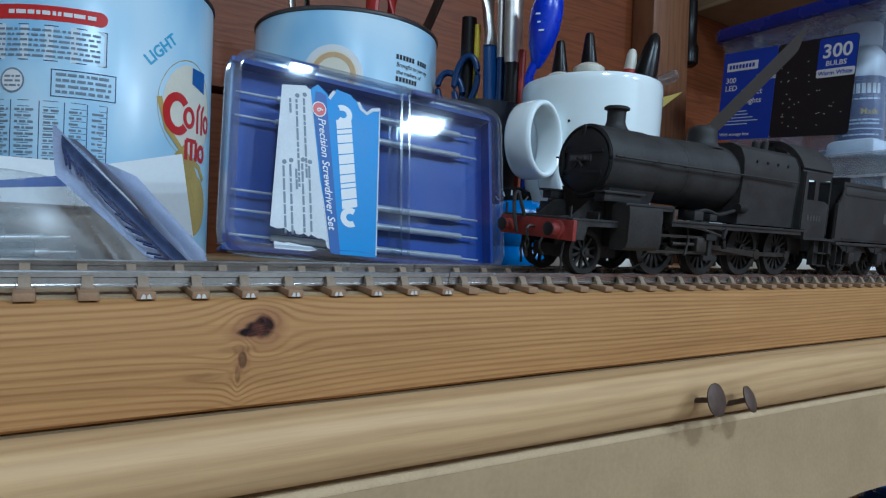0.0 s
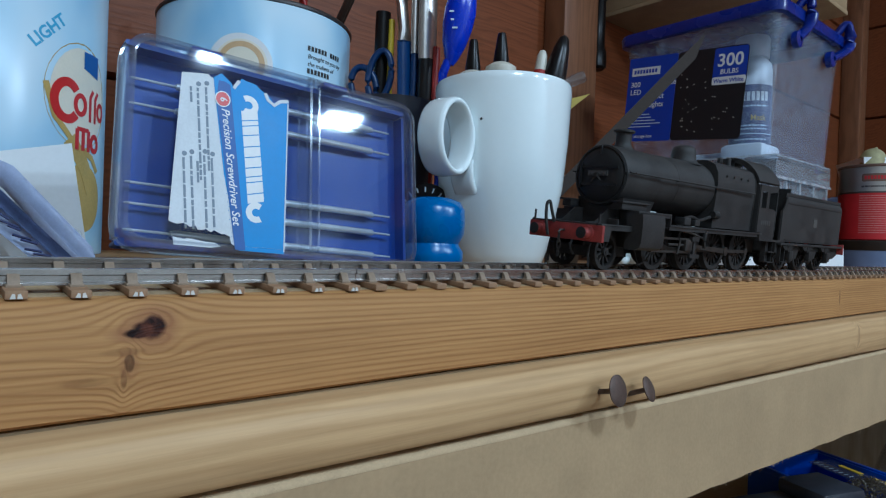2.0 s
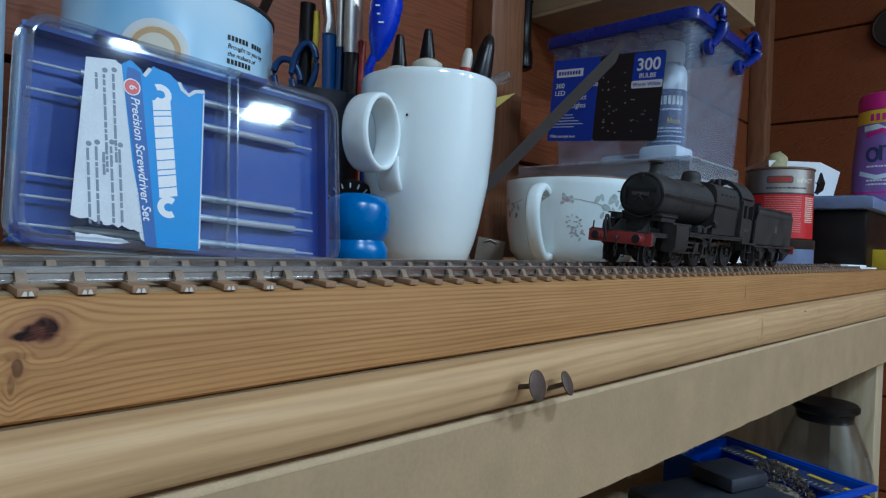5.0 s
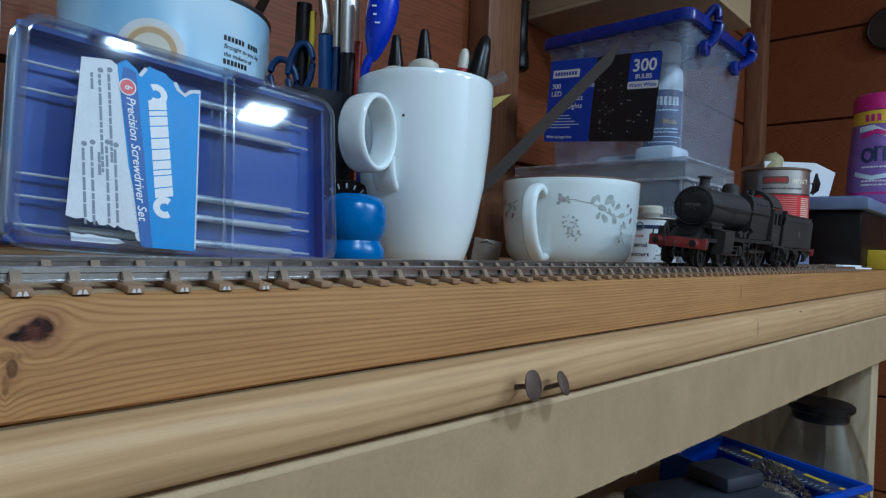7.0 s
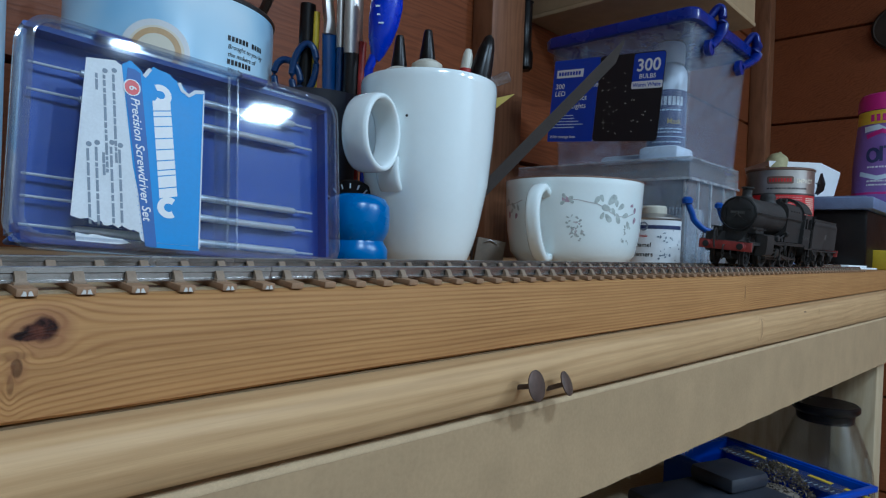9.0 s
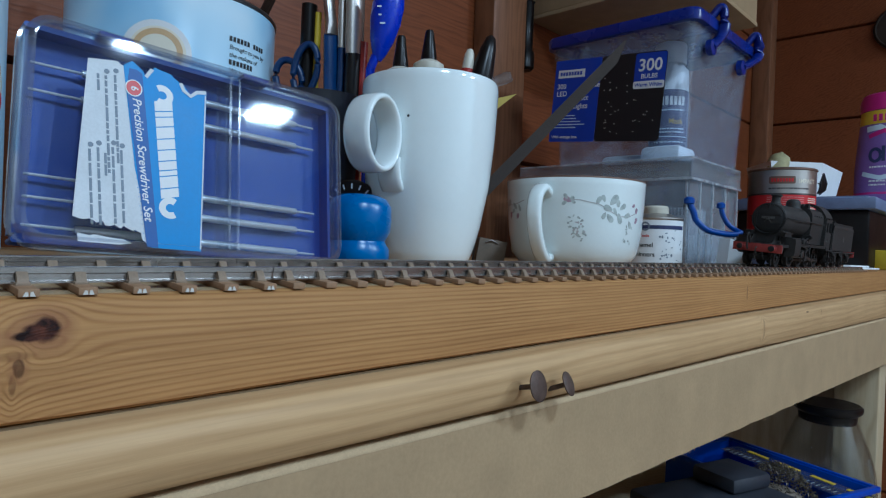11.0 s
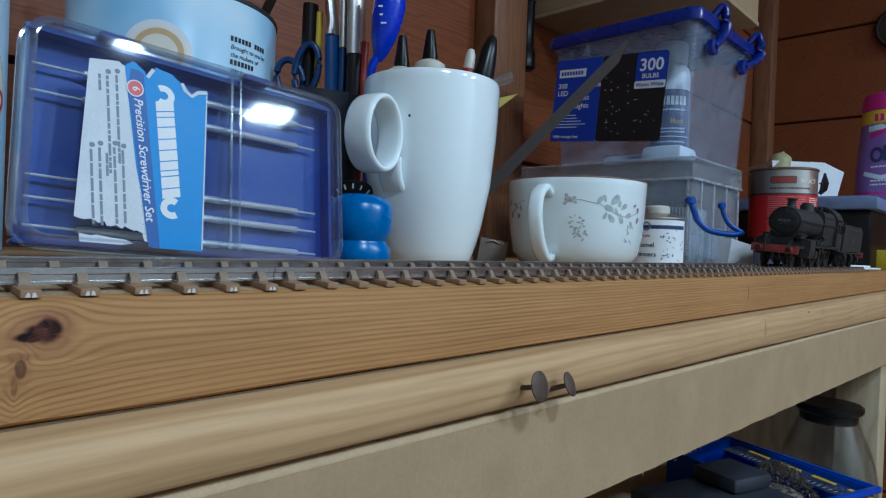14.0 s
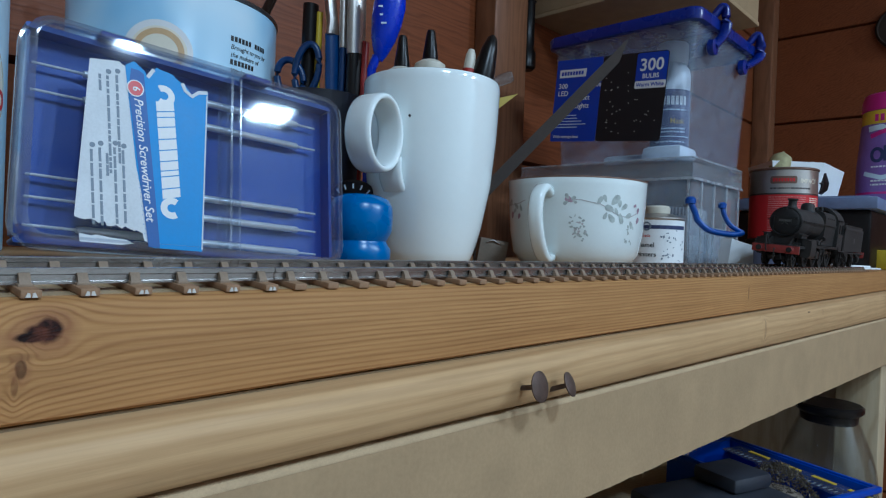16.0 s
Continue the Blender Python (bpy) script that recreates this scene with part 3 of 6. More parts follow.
def wheel_bm(r, width=3.0, weight=False):
    """Tyre, flange and hub of a spoked wheel, about the y axis; the outer face looks to -y."""
    bm = bmesh.new()
    tyre = [(r * 0.80, -width / 2), (r, -width / 2), (r * 1.0, width / 2 - 0.6), (r + 0.55, width / 2 - 0.5), (r + 0.55, width / 2), (r * 0.80, width / 2)]
    n = 32
    rings = [[bm.verts.new((a * math.cos(2 * math.pi * i / n), b, a * math.sin(2 * math.pi * i / n))) for i in range(n)] for a, b in tyre]
    for p, q in zip(rings, rings[1:] + rings[:1]):
        for i in range(n):
            j = (i + 1) % n
            bm.faces.new((p[i], p[j], q[j], q[i]))
    lathe(bm, [(r * 0.22, -width / 2 - 0.2), (r * 0.22, width / 2)], 14, axis="Y")
    lathe(bm, [(r * 0.10, -width / 2 - 0.6), (r * 0.10, -width / 2)], 10, axis="Y")
    if weight:
        slab(bm, [(r * 0.8 * math.cos(radians(a)), r * 0.8 * math.sin(radians(a))) for a in range(125, 236, 10)], -0.9, 0.3)
        lathe(bm, [(r * 0.17, -width / 2 - 0.3), (r * 0.17, 0.4)], 12, Matrix.Translation((r * 0.46, 0, 0)), axis="Y")
    return bm


WHEELS = []       # (object, x, z, radius)
RODS = []         # (object, offsets) that follow the crank circle
R_DRIVE, R_CRANK = 9.4, 4.3
PONY_X, DRIVE_X, TENDER_X = 11.6, (43.5, 68.2, 92.0, 115.8), (163.0, 189.0, 215.0)


def locomotive():
    t = thing("model_locomotive", "weathered black model steam locomotive with tender and red buffer beam", "locomotive")
    K, G = loco_black, loco_grime
    # front end
    part("buffer_beam", B(0, -16.5, 10.2, 1.4, 16.5, 16.2, 0.25), beam_red, t, "faded red buffer beam")
    for s in (-1, 1):
        bf = part("buffer", L([(2.6, 0), (2.5, 0.8), (1.9, 1.2), (1.6, 3.4)], 18, axis="X", m=Matrix.Translation((0, s * 10.6, 13.2)) @ Matrix.Rotation(math.pi, 4, "Z")), beam_red, t, "faded red buffer stock")
        part("buffer_head", L([(0.7, 3.2), (0.7, 3.9), (2.0, 4.0), (2.1, 4.3), (1.2, 4.6)], 20, axis="X", m=Matrix.Translation((0, s * 10.6, 13.2)) @ Matrix.Rotation(math.pi, 4, "Z")), loco_front, bf)
    hook = bmesh.new()
    sweep(hook, [(0, 0, 13.4), (-2.2, 0, 13.4), (-3.0, 0, 12.6), (-2.4, 0, 11.8)], 0.45, 6)
    for k in range(3):
        pts = [(-2.6 + 0.3 * math.sin(k), 0.8 * math.cos(2 * math.pi * i / 10) if k % 2 else 0.3 * math.cos(2 * math.pi * i / 10), 10.8 - 2.7 * k + 1.7 * math.sin(2 * math.pi * i / 10)) for i in range(11)]
        sweep(hook, pts, 0.28, 5)
    part("coupling", hook, steel_dull, t, "three-link coupling")
    pipe = S(curve_pts([(0.2, 5.0, 16), (-1.6, 5.2, 20.5), (-2.6, 5.6, 23.4), (-3.6, 6.0, 22.4), (-3.4, 6.1, 18), (-2.6, 6.0, 14), (-2.0, 5.6, 11)], 5), 0.6, 7)
    part("vacuum_pipe", pipe, K, t, "upright brake pipe")
    pipe = S(curve_pts([(0.2, -4.0, 10), (-1.2, -4.4, 8.8), (-1.6, -5.0, 6.8), (-0.6, -5.6, 5)], 5), 0.45, 6)
    part("steam_pipe", pipe, K, t)
    for s in (-1, 1):
        part("lamp_iron", join(B(0.2, s * 14.5 - 0.3, 16.6, 0.7, s * 14.5 + 0.3, 20.2), B(-0.6, s * 14.5 - 0.3, 16.6, 0.7, s * 14.5 + 0.3, 17.0)), K, t)
        part("guard_iron", S([(4, s * 9.1, 9.5), (3.2, s * 9.1, 5.5), (3.8, s * 9.1, 1.2)], 0.45, 5), K, t)
    # footplates
    part("front_platform", B(0.2, -15.8, 15.9, 24.5, 15.8, 16.8, 0.1), K, t)
    for s in (-1, 1):
        part("valance", P2([(1.4, 10.6), (5.2, 10.6), (6.4, 14.6), (24, 14.8), (24, 16.3), (1.4, 16.3)], s * 15.2, s * 15.8), K, t)
        part("raised_plate", join(B(20.4, s * 9.2, 21.8, 43.4, s * 17.2, 22.6, 0.1), B(20.4, s * 9.2, 16.4, 21.0, s * 17.2, 21.9), B(42.8, s * 9.2, 18.0, 43.4, s * 17.2, 21.9), B(21, s * 16.4, 20.9, 42.8, s * 17.0, 21.85)), K, t)
        part("front_step", join(P2([(10.4, 16.7), (13.0, 17.4), (15.0, 19.2), (20.4, 19.6), (20.4, 16.7)], s * 8.2, s * 9.1), B(12.6, s * 9.0, 16.8, 13.2, s * 13.8, 18.9)), K, t)
        part("running_plate", join(B(43.2, s * 9.0, 17.7, 126, s * 17.2, 18.5, 0.1), P2([(43.2, 16.4), (122, 16.4), (122, 17.7), (43.2, 17.7)], s * 16.3, s * 16.8)), K, t)
        part("drop_plate", join(B(123.4, s * 9, 15.2, 124.0, s * 17.2, 18.8), B(124, s * 9.0, 14.8, 148, s * 17.2, 15.6)), K, t)
        part("frame_plate", P2([(2, 8.5), (140, 8.5), (140, 17.5), (30, 18.5), (26, 22.5), (15, 22.5), (8, 17.5), (2, 17)], s * 7.2, s * 7.8), G, t)
        part("step_box", join(B(14.6, s * 9.4, 22.6, 31.0, s * 13.6, 25.2, 0.3), B(13.6, s * 9.2, 25.1, 32.0, s * 14.4, 25.8, 0.1)), K, t)
        # cylinder with valve chest above
        cy = s * 14.6
        side = [(-1.6, 21.6), (4.9, 21.6), (5.3, 19.0), (5.3, 11.0), (4.7, 9.2), (3.0, 8.2), (-1.6, 8.0)]
        c = part("cylinder", P2([(cy + s * u, v) for u, v in side], 19.2, 34.4, "X"), K, t, "smooth cylinder casing", smooth=40)
        part("inner_casting", B(21.5, s * 7.8, 8.6, 33.5, s * 12.9, 21.5, 0.3), G, c)
        part("drain_pipe", S(curve_pts([(33, cy, 5.4), (34.5, cy - s, 4.3), (32, cy - s * 2, 2.6), (29.5, cy - s * 2, 2.2)], 4), 0.3, 5), G, c)
        # slide bars and valve gear
        part("slide_bar", join(B(34.4, s * 14.0, 12.8, 66, s * 15.2, 13.7), B(34.4, s * 14.0, 7.5, 66, s * 15.2, 8.4)), steel_dull, t)
        part("bracket", join(B(64.5, s * 9, 6.5, 66.5, s * 16.2, 18.4), B(62.0, s * 15.2, 5.6, 69.5, s * 16.4, 7.2), B(62.5, s * 15.2, 12.5, 68, s * 16.6, 14.5)), G, t)
        part("expansion_link", S(curve_pts([(73, s * 16.6, 17.0), (71.6, s * 16.8, 13.5), (72.6, s * 16.8, 10.0)], 5), 0.9, 6), G, t)
        part("radius_rod", S([(45, s * 16.0, 17.2), (60, s * 16.2, 16.2), (72, s * 16.3, 14)], 0.45, 6), steel_dull, t)
        part("combination_lever", S([(52, s * 16.2, 17.3), (53, s * 16.4, 12), (51.5, s * 16.4, 7.2)], 0.45, 6), steel_dull, t)
        part("lubricator", join(B(55, s * 12.0, 19.0, 60, s * 16.4, 22.0, 0.3), B(64, s * 12.5, 19.0, 68, s * 16.2, 21.4, 0.3)), K, t)
        part("pipe_run", S(curve_pts([(58, s * 14, 21.5), (66, s * 13.2, 22.6), (74, s * 12.6, 21.6), (84, s * 12, 23.5)], 5), 0.7, 7), G, t)
        part("injector", join(L([(1.6, -2.4), (1.9, -1.2), (1.9, 1.2), (1.6, 2.4)], 14, axis="X", m=Matrix.Translation((87, s * 12.6, 24.6))), L([(0.9, 0), (0.9, 3.2)], 10, axis="Y", m=Matrix.Translation((87, s * 12.6 - 1.6, 24.6)))), G, t)
        for x in DRIVE_X[:3]:
            part("brake_hanger", B(x + 10.5, s * 8.6, 3.0, x + 11.5, s * 10.0, 12.5, 0.1), G, t)
        part("sand_pipe", S([(105, s * 9.4, 13), (107, s * 9.6, 7), (109, s * 9.6, 1.6)], 0.35, 5), G, t)
        part("cab_step", join(B(136, s * 14.6, 4.4, 143, s * 17.2, 4.9), B(135.6, s * 13.4, 4.6, 136.2, s * 15.6, 15), B(142.9, s * 13.4, 4.6, 143.4, s * 15.6, 15), B(136, s * 14.6, 9.4, 143, s * 17.0, 9.9), B(137, s * 13.4, 4.6, 142, s * 14.2, 15)), G, t)
    # smokebox, boiler, firebox
    C = 35.2
    part("smokebox", L([(11.7, 18.8), (11.9, 19.4), (11.9, 41.5)], 48, axis="X", m=Matrix.Translation((0, 0, C))), K, t)
    door = part("smokebox_door", L([(3.0, 17.0), (6.5, 17.3), (9.3, 17.9), (10.3, 18.5), (10.4, 18.95)], 40, axis="X", m=Matrix.Translation((0, 0, C))), loco_front, t, "round smokebox door")
    ring = bmesh.new()
    sweep(ring, [(18.7, 11.0 * math.cos(2 * math.pi * i / 40), C + 11.0 * math.sin(2 * math.pi * i / 40)) for i in range(41)], 0.5, 6)
    part("door_ring", ring, loco_front, door)
    part("hinge_strap", join(B(17.0, -8.6, C + 2.6, 17.9, 8.0, C + 3.5), B(17.0, -8.6, C - 4.0, 17.9, 8.0, C - 3.1), B(16.6, 7.6, C - 5, 17.8, 8.4, C + 4.5)), loco_front, door)
    part("door_dart", join(L([(0.8, 15.6), (0.8, 17.2)], 10, axis="X", m=Matrix.Translation((0, 0, C))), S([(15.8, 0, C), (15.6, -2.6, C - 2.2)], 0.35, 5), S([(16.2, 0, C), (16.0, 2.0, C - 2.6)], 0.35, 5)), steel_dull, door)
    part("number_plate", B(16.6, -4.4, C - 0.3, 17.4, 4.4, C + 1.7), window_grey, door, "worn number plate")
    part("number_bars", join(*[B(16.45, y, C + 0.1, 16.65, y + 1.0, C + 1.3) for y in (-3.8, -2.4, -1.0, 0.4, 1.8, 3.0)]), crest_gold, door)
    part("top_lamp_iron", B(17.4, -0.4, C + 8.0, 18.0, 0.4, C + 11.4), K, t)
    part("saddle", P2([(-9, 17.2), (9, 17.2), (8.6, 22), (10.4, 27), (-10.4, 27), (-8.6, 22)], 20, 41, "X"), K, t)
    part("boiler", L([(11.3, 41.5), (11.35, 42), (12.2, 85)], 48, axis="X", m=Matrix.Translation((0, 0, C + 0.2))), K, t)
    for x in (41.6, 56, 70, 84.4):
        r = 11.35 + (x - 42) * 0.017
        part("boiler_band", L([(r + 0.02, x), (r + 0.09, x + 0.05), (r + 0.09, x + 1.1), (r + 0.02, x + 1.15)], 48, axis="X", m=Matrix.Translation((0, 0, C + 0.2))), K, t)
    fb = [(-12.2, 19), (-12.6, 30), (-13.0, 38), (-12.6, 43), (-10.8, 46.6), (-7.0, 48.4), (7.0, 48.4), (10.8, 46.6), (12.6, 43), (13.0, 38), (12.6, 30), (12.2, 19)]
    part("firebox", P2(fb, 85.6, 124.6, "X"), K, t, smooth=24)
    for x in (86.2, 123.8):
        part("firebox_band", P2([(a * 1.012, 34 + (b - 34) * 1.012) for a, b in fb], x - 0.5, x + 0.5, "X"), K, t, smooth=24)
    part("washout_plugs", join(*[L([(0.55, 0), (0.55, 0.6)], 8, axis="Y", m=Matrix.Translation((x, s * 12.9 - 0.3, 42.4))) for x in (94, 101, 108, 115) for s in (-1, 1)]), K, t)
    for s in (-1, 1):
        hr = S([(18.8, s * 12.9, C + 1.3), (60, s * 13.3, C + 1.3), (85, s * 13.8, C + 1.3), (121, s * 14.2, C + 1.3)], 0.36, 6)
        part("handrail", hr, K, t)
        for x in (22, 38, 54, 70, 88, 104, 118):
            part("rail_knob", L([(0.35, 0), (0.35, 2.0)], 6, axis="Y", m=Matrix.Translation((x, s * 12.1 - (0 if s > 0 else 1.4), C + 1.3))), K, t)
    # chimney, dome, safety valves, whistle
    part("chimney", L([(5.2, 45.6), (4.0, 46.6), (3.3, 47.8), (3.0, 49), (3.05, 52.2), (3.4, 52.5), (4.1, 52.8), (4.1, 53.4), (3.5, 53.8), (2.6, 53.9)], 32, m=Matrix.Translation((31.5, 0, 0.4))), K, t)
    part("dome", L([(7.6, 45.6), (6.2, 46.6), (5.4, 47.9), (5.2, 50.4), (5.0, 52.0), (4.2, 53.2), (2.6, 54.0), (0.8, 54.2)], 32, m=Matrix.Translation((78, 0, 0))), K, t)
    part("safety_valve", join(L([(1.3, 48), (1.3, 52.4), (0.8, 53)], 12, m=Matrix.Translation((116, -2, 0))), L([(1.3, 48), (1.3, 52.4), (0.8, 53)], 12, m=Matrix.Translation((116, 2, 0)))), K, t)
    part("whistle", L([(0.4, 48), (0.4, 50.5), (0.8, 50.6), (0.8, 52.6)], 10, m=Matrix.Translation((121.5, 4, 0))), steel_dull, t)
    # cab
    roof = [(16.2 * math.sin(radians(a)), 28.6 + 25.4 * math.cos(radians(a)) ** 0.75) for a in range(-62, 63, 6)]
    inner = [(y * 0.955, z - 0.8) for y, z in roof]
    part("cab_roof", P2(roof + inner[::-1], 123.9, 147.4, "X"), K, t, smooth=40)
    for s in (-1, 1):
        w = s * 14.9
        bm = bmesh.new()
        slab(bm, [(124.4, 15.6), (143.4, 15.6), (143.4, 29.5), (140.4, 30.5), (135.6, 30.6), (124.4, 30.6)], w - 0.35, w + 0.35)
        slab(bm, [(124.4, 30.6), (126.6, 30.6), (126.6, 38.5), (132.0, 38.5), (132.0, 30.6), (135.0, 30.6), (135.0, 41.5), (124.4, 41.5)], w - 0.35, w + 0.35)
        slab(bm, [(135.0, 38.0), (143.4, 39.2), (144.9, 42.0), (135.0, 41.5)], w - 0.35, w + 0.35)
        part("cab_side", bm, K, t, smooth=20)
        part("cab_handrail", S([(143.7, s * 15.2, 17), (143.8, s * 15.2, 40)], 0.32, 6), K, t)
        part("number_bars", join(*[B(127.9 + 2.2 * i, w - 0.5, 22.4, 129.4 + 2.2 * i, w + 0.5, 24.6) for i in range(5)]), window_grey, t)
    front = [(y * 0.96, z - 0.6) for y, z in roof]
    bm = bmesh.new()
    for s in (-1, 1):
        slab(bm, [(s * 12.4, 19), (s * 14.8, 19), (s * 14.8, 40.5), (s * 12.8, 43.5), (s * 12.4, 43.0)], 124.1, 124.7, "X")
    slab(bm, [(-1.3, 48.0), (1.3, 48.0), (1.3, 52.6), (-1.3, 52.6)], 124.1, 124.7, "X")
    ring_o, ring_i = front, [(y * 0.90, z - 1.7) for y, z in front]
    slab(bm, ring_o + ring_i[::-1], 124.1, 124.7, "X")
    part("cab_front", bm, K, t, "cab front with two arched windows")
    part("cab_floor", B(124.4, -14.5, 15.0, 147.4, 14.5, 15.8), G, t)
    part("backhead", B(124.8, -9.5, 15.8, 128.4, 9.5, 42, 0.6), G, t)
    # wheels
    for xs, n, r, nm in (((PONY_X,), 10, 6.6, "pony_wheel"), (DRIVE_X, 15, R_DRIVE, "driving_wheel"), (TENDER_X, 12, 8.4, "tender_wheel")):
        me = mesh_of("wheel", wheel_bm(r, weight=nm == "driving_wheel"), G)
        sp = mesh_of("spoke", spoke_bm(r), G)
        for x in xs:
            for s in (-1, 1):
                o = new(nm, me)
                o.parent = t
                WHEELS.append((o, x, s * 9.1, r, s))
                for k in range(n):
                    q = new("spoke", sp)
                    q.parent, q.matrix_basis = o, Matrix.Rotation(2 * math.pi * k / n, 4, "Y")
            part("axle", L([(1.1, -8.4), (1.1, 8.4)], 10, axis="Y", m=Matrix.Translation((x, 0, r))), G, t)
    for s in (-1, 1):
        bm = bmesh.new()
        for a, b in zip(DRIVE_X, DRIVE_X[1:]):
            box(bm, a, s * 11.6 - 0.45, -0.75, b, s * 11.6 + 0.45, 0.75)
        for a in DRIVE_X:
            lathe(bm, [(1.6, -0.7), (1.6, 0.7)], 14, Matrix.Translation((a, s * 11.6, 0)), axis="Y")
        o = part("coupling_rod", bm, steel_dull, t, "dull steel coupling rod")
        RODS.append((o, "couple", s))
        bm = bmesh.new()
        slab(bm, [(0, -0.7), (36, -1.1), (36, 1.1), (0, 0.7)], s * 13.4 - 0.5, s * 13.4 + 0.5)
        lathe(bm, [(1.9, -0.8), (1.9, 0.8)], 16, Matrix.Translation((36, s * 13.4, 0)), axis="Y")
        o = part("connecting_rod", bm, steel_dull, t, "dull steel connecting rod")
        RODS.append((o, "connect", s))
        o = part("crosshead", join(B(-2.6, s * 14.6 - 1.4, -2.4, 2.6, s * 14.6 + 1.4, 2.4, 0.3), L([(0.55, -14), (0.55, 0)], 8, axis="X", m=Matrix.Translation((0, s * 14.6, 0)))), steel_dull, t)
        RODS.append((o, "cross", s))
    part("pony_truck", join(B(6, -6.6, 4.5, 30, 6.6, 8.5, 0.4), B(8.5, -7.6, 4.8, 16, 7.6, 8.6, 0.3)), G, t)
    part("ash_pan", join(B(84, -6.5, 4.5, 132, 6.5, 17), B(30, -6.9, 8, 84, 6.9, 18)), G, t)
    # tender
    body = [(-14.9, 15.2), (-14.9, 35.5), (-14.5, 37.2), (-13.4, 38.8), (13.4, 38.8), (14.5, 37.2), (14.9, 35.5), (14.9, 15.2)]
    part("tender_body", P2(body, 158, 237, "X"), K, t, "plain black riveted tender body", smooth=24)
    for s in (-1, 1):
        part("tender_side_sheet", P2([(151, 15.2), (158.2, 15.2), (158.2, 38.6), (156.6, 37.6), (155.6, 34), (153.6, 31.0), (151, 30.4)], s * 14.3, s * 14.9), K, t)
        part("coping", join(B(158, s * 13.2, 38.7, 236.5, s * 13.9, 40.2), B(163, s * 6, 38.7, 163.8, s * 13.6, 42.4)), K, t)
        part("tender_beading", join(B(158.5, s * 14.75, 34.6, 236.5, s * 15.12, 35.1), B(158.5, s * 14.75, 16.0, 236.5, s * 15.12, 16.5)), K, t)
        part("crest", B(195, s * 14.8, 24.0, 200, s * 15.0, 28.5), crest_gold, t, "worn crest")
        fr = [(152, 13.6), (240, 13.6), (240, 9.5), (234, 7.0)]
        for x in TENDER_X[::-1]:
            fr += [(x + 10, 6.6), (x + 7.5, 10.6), (x - 7.5, 10.6), (x - 10, 6.6)]
        fr += [(154, 8.4), (152, 10)]
        part("tender_frame", P2(fr, s * 13.0, s * 13.8), G, t, smooth=20)
        part("tender_frame", B(152, s * 12.8, 13.4, 240, s * 16.2, 14.6, 0.1), K, t)
        for x in TENDER_X:
            ab = part("axle_box", join(B(x - 2.4, s * 15.0 - 1.5, 5.4, x + 2.4, s * 15.0 + 1.2, 10.4, 0.4), B(x - 3.2, s * 14.4 - 0.8, 4.4, x + 3.2, s * 14.4 + 0.8, 5.6)), G, t)
            part("leaf_spring", join(*[B(x - 7 + k * 0.9, s * 14.9 - 0.9, 12.6 - k * 0.55, x + 7 - k * 0.9, s * 14.9 + 0.9, 13.1 - k * 0.55) for k in range(4)] + [B(x - 0.9, s * 14.9 - 1.1, 10.2, x + 0.9, s * 14.9 + 1.1, 13.2)]), G, ab)
        part("tender_step", join(B(154, s * 14.6, 4.6, 160, s * 16.8, 5.1), B(154.2, s * 13.6, 4.8, 154.8, s * 15.4, 14), B(159.4, s * 13.6, 4.8, 160, s * 15.4, 14)), G, t)
        part("tender_handrail", S([(151.4, s * 15.4, 16), (151.4, s * 15.4, 32)], 0.32, 6), K, t)
    part("tender_beam", B(240, -16.8, 9.8, 241.4, 16.8, 15.6, 0.2), beam_red, t)
    part("tender_drag_beam", B(150.6, -14, 9.5, 152.4, 14, 14.8), G, t)
    part("tender_platform", B(151, -14.4, 14.4, 160, 14.4, 15.4), K, t)
    part("coal", B(166, -12.8, 38.6, 205, 12.8, 40.6, 0.8), loco_grime, t)
    # the body is a touch shorter and lower than the drawing
    fixed = {o for o, *rest in WHEELS} | {q for o, *rest in WHEELS for q in o.children} | {o for o, *rest in RODS}
    done = set()
    for o in t.children_recursive:
        if o not in fixed and o.data.name not in done and not o.name.startswith("axle"):
            done.add(o.data.name)
            o.data.transform(Matrix.Diagonal((0.982, 1, 0.984, 1)))
    part("filler", L([(3, 37.2), (3, 40.6), (2.4, 41)], 18, m=Matrix.Translation((223, 0, 0))), K, t)
    return t


# ---------------------------------------------------------------- things on the bench
def decal(bm, rfun, centre=0.0, lift=0.12):
    """Wrap a print that stands in the x-z plane round a turned body whose radius at height z is rfun(z)."""
    long = [e for e in bm.edges if abs(e.verts[0].co.x - e.verts[1].co.x) > 5]
    if long:
        bmesh.ops.subdivide_edges(bm, edges=long, cuts=4)
    bmesh.ops.triangulate(bm, faces=[f for f in bm.faces if len(f.verts) > 4])
    for v in bm.verts:
        r = rfun(v.co.z)
        a = v.co.x / r + radians(centre)
        rr = r + lift - v.co.y
        v.co = Vector((rr * math.sin(a), -rr * math.cos(a), v.co.z))
    return bm


def patch(outline, thick=0.06, y=0.0):
    return P2(outline, y - thick, y)


def ribbon(pts, w, thick=0.06, y=0.0):
    """A flat printed line of width w through (x, z) points."""
    p = [Vector((a, b)) for a, b in pts]
    lo, hi = [], []
    for i, q in enumerate(p):
        d = (p[min(i + 1, len(p) - 1)] - p[max(i - 1, 0)]).normalized()
        n = Vector((-d.y, d.x)) * w / 2
        lo.append(tuple(q - n))
        hi.append(tuple(q + n))
    bm = bmesh.new()
    for i in range(len(p) - 1):
        slab(bm, [lo[i], lo[i + 1], hi[i + 1], hi[i]], y - thick, y)
    return bm


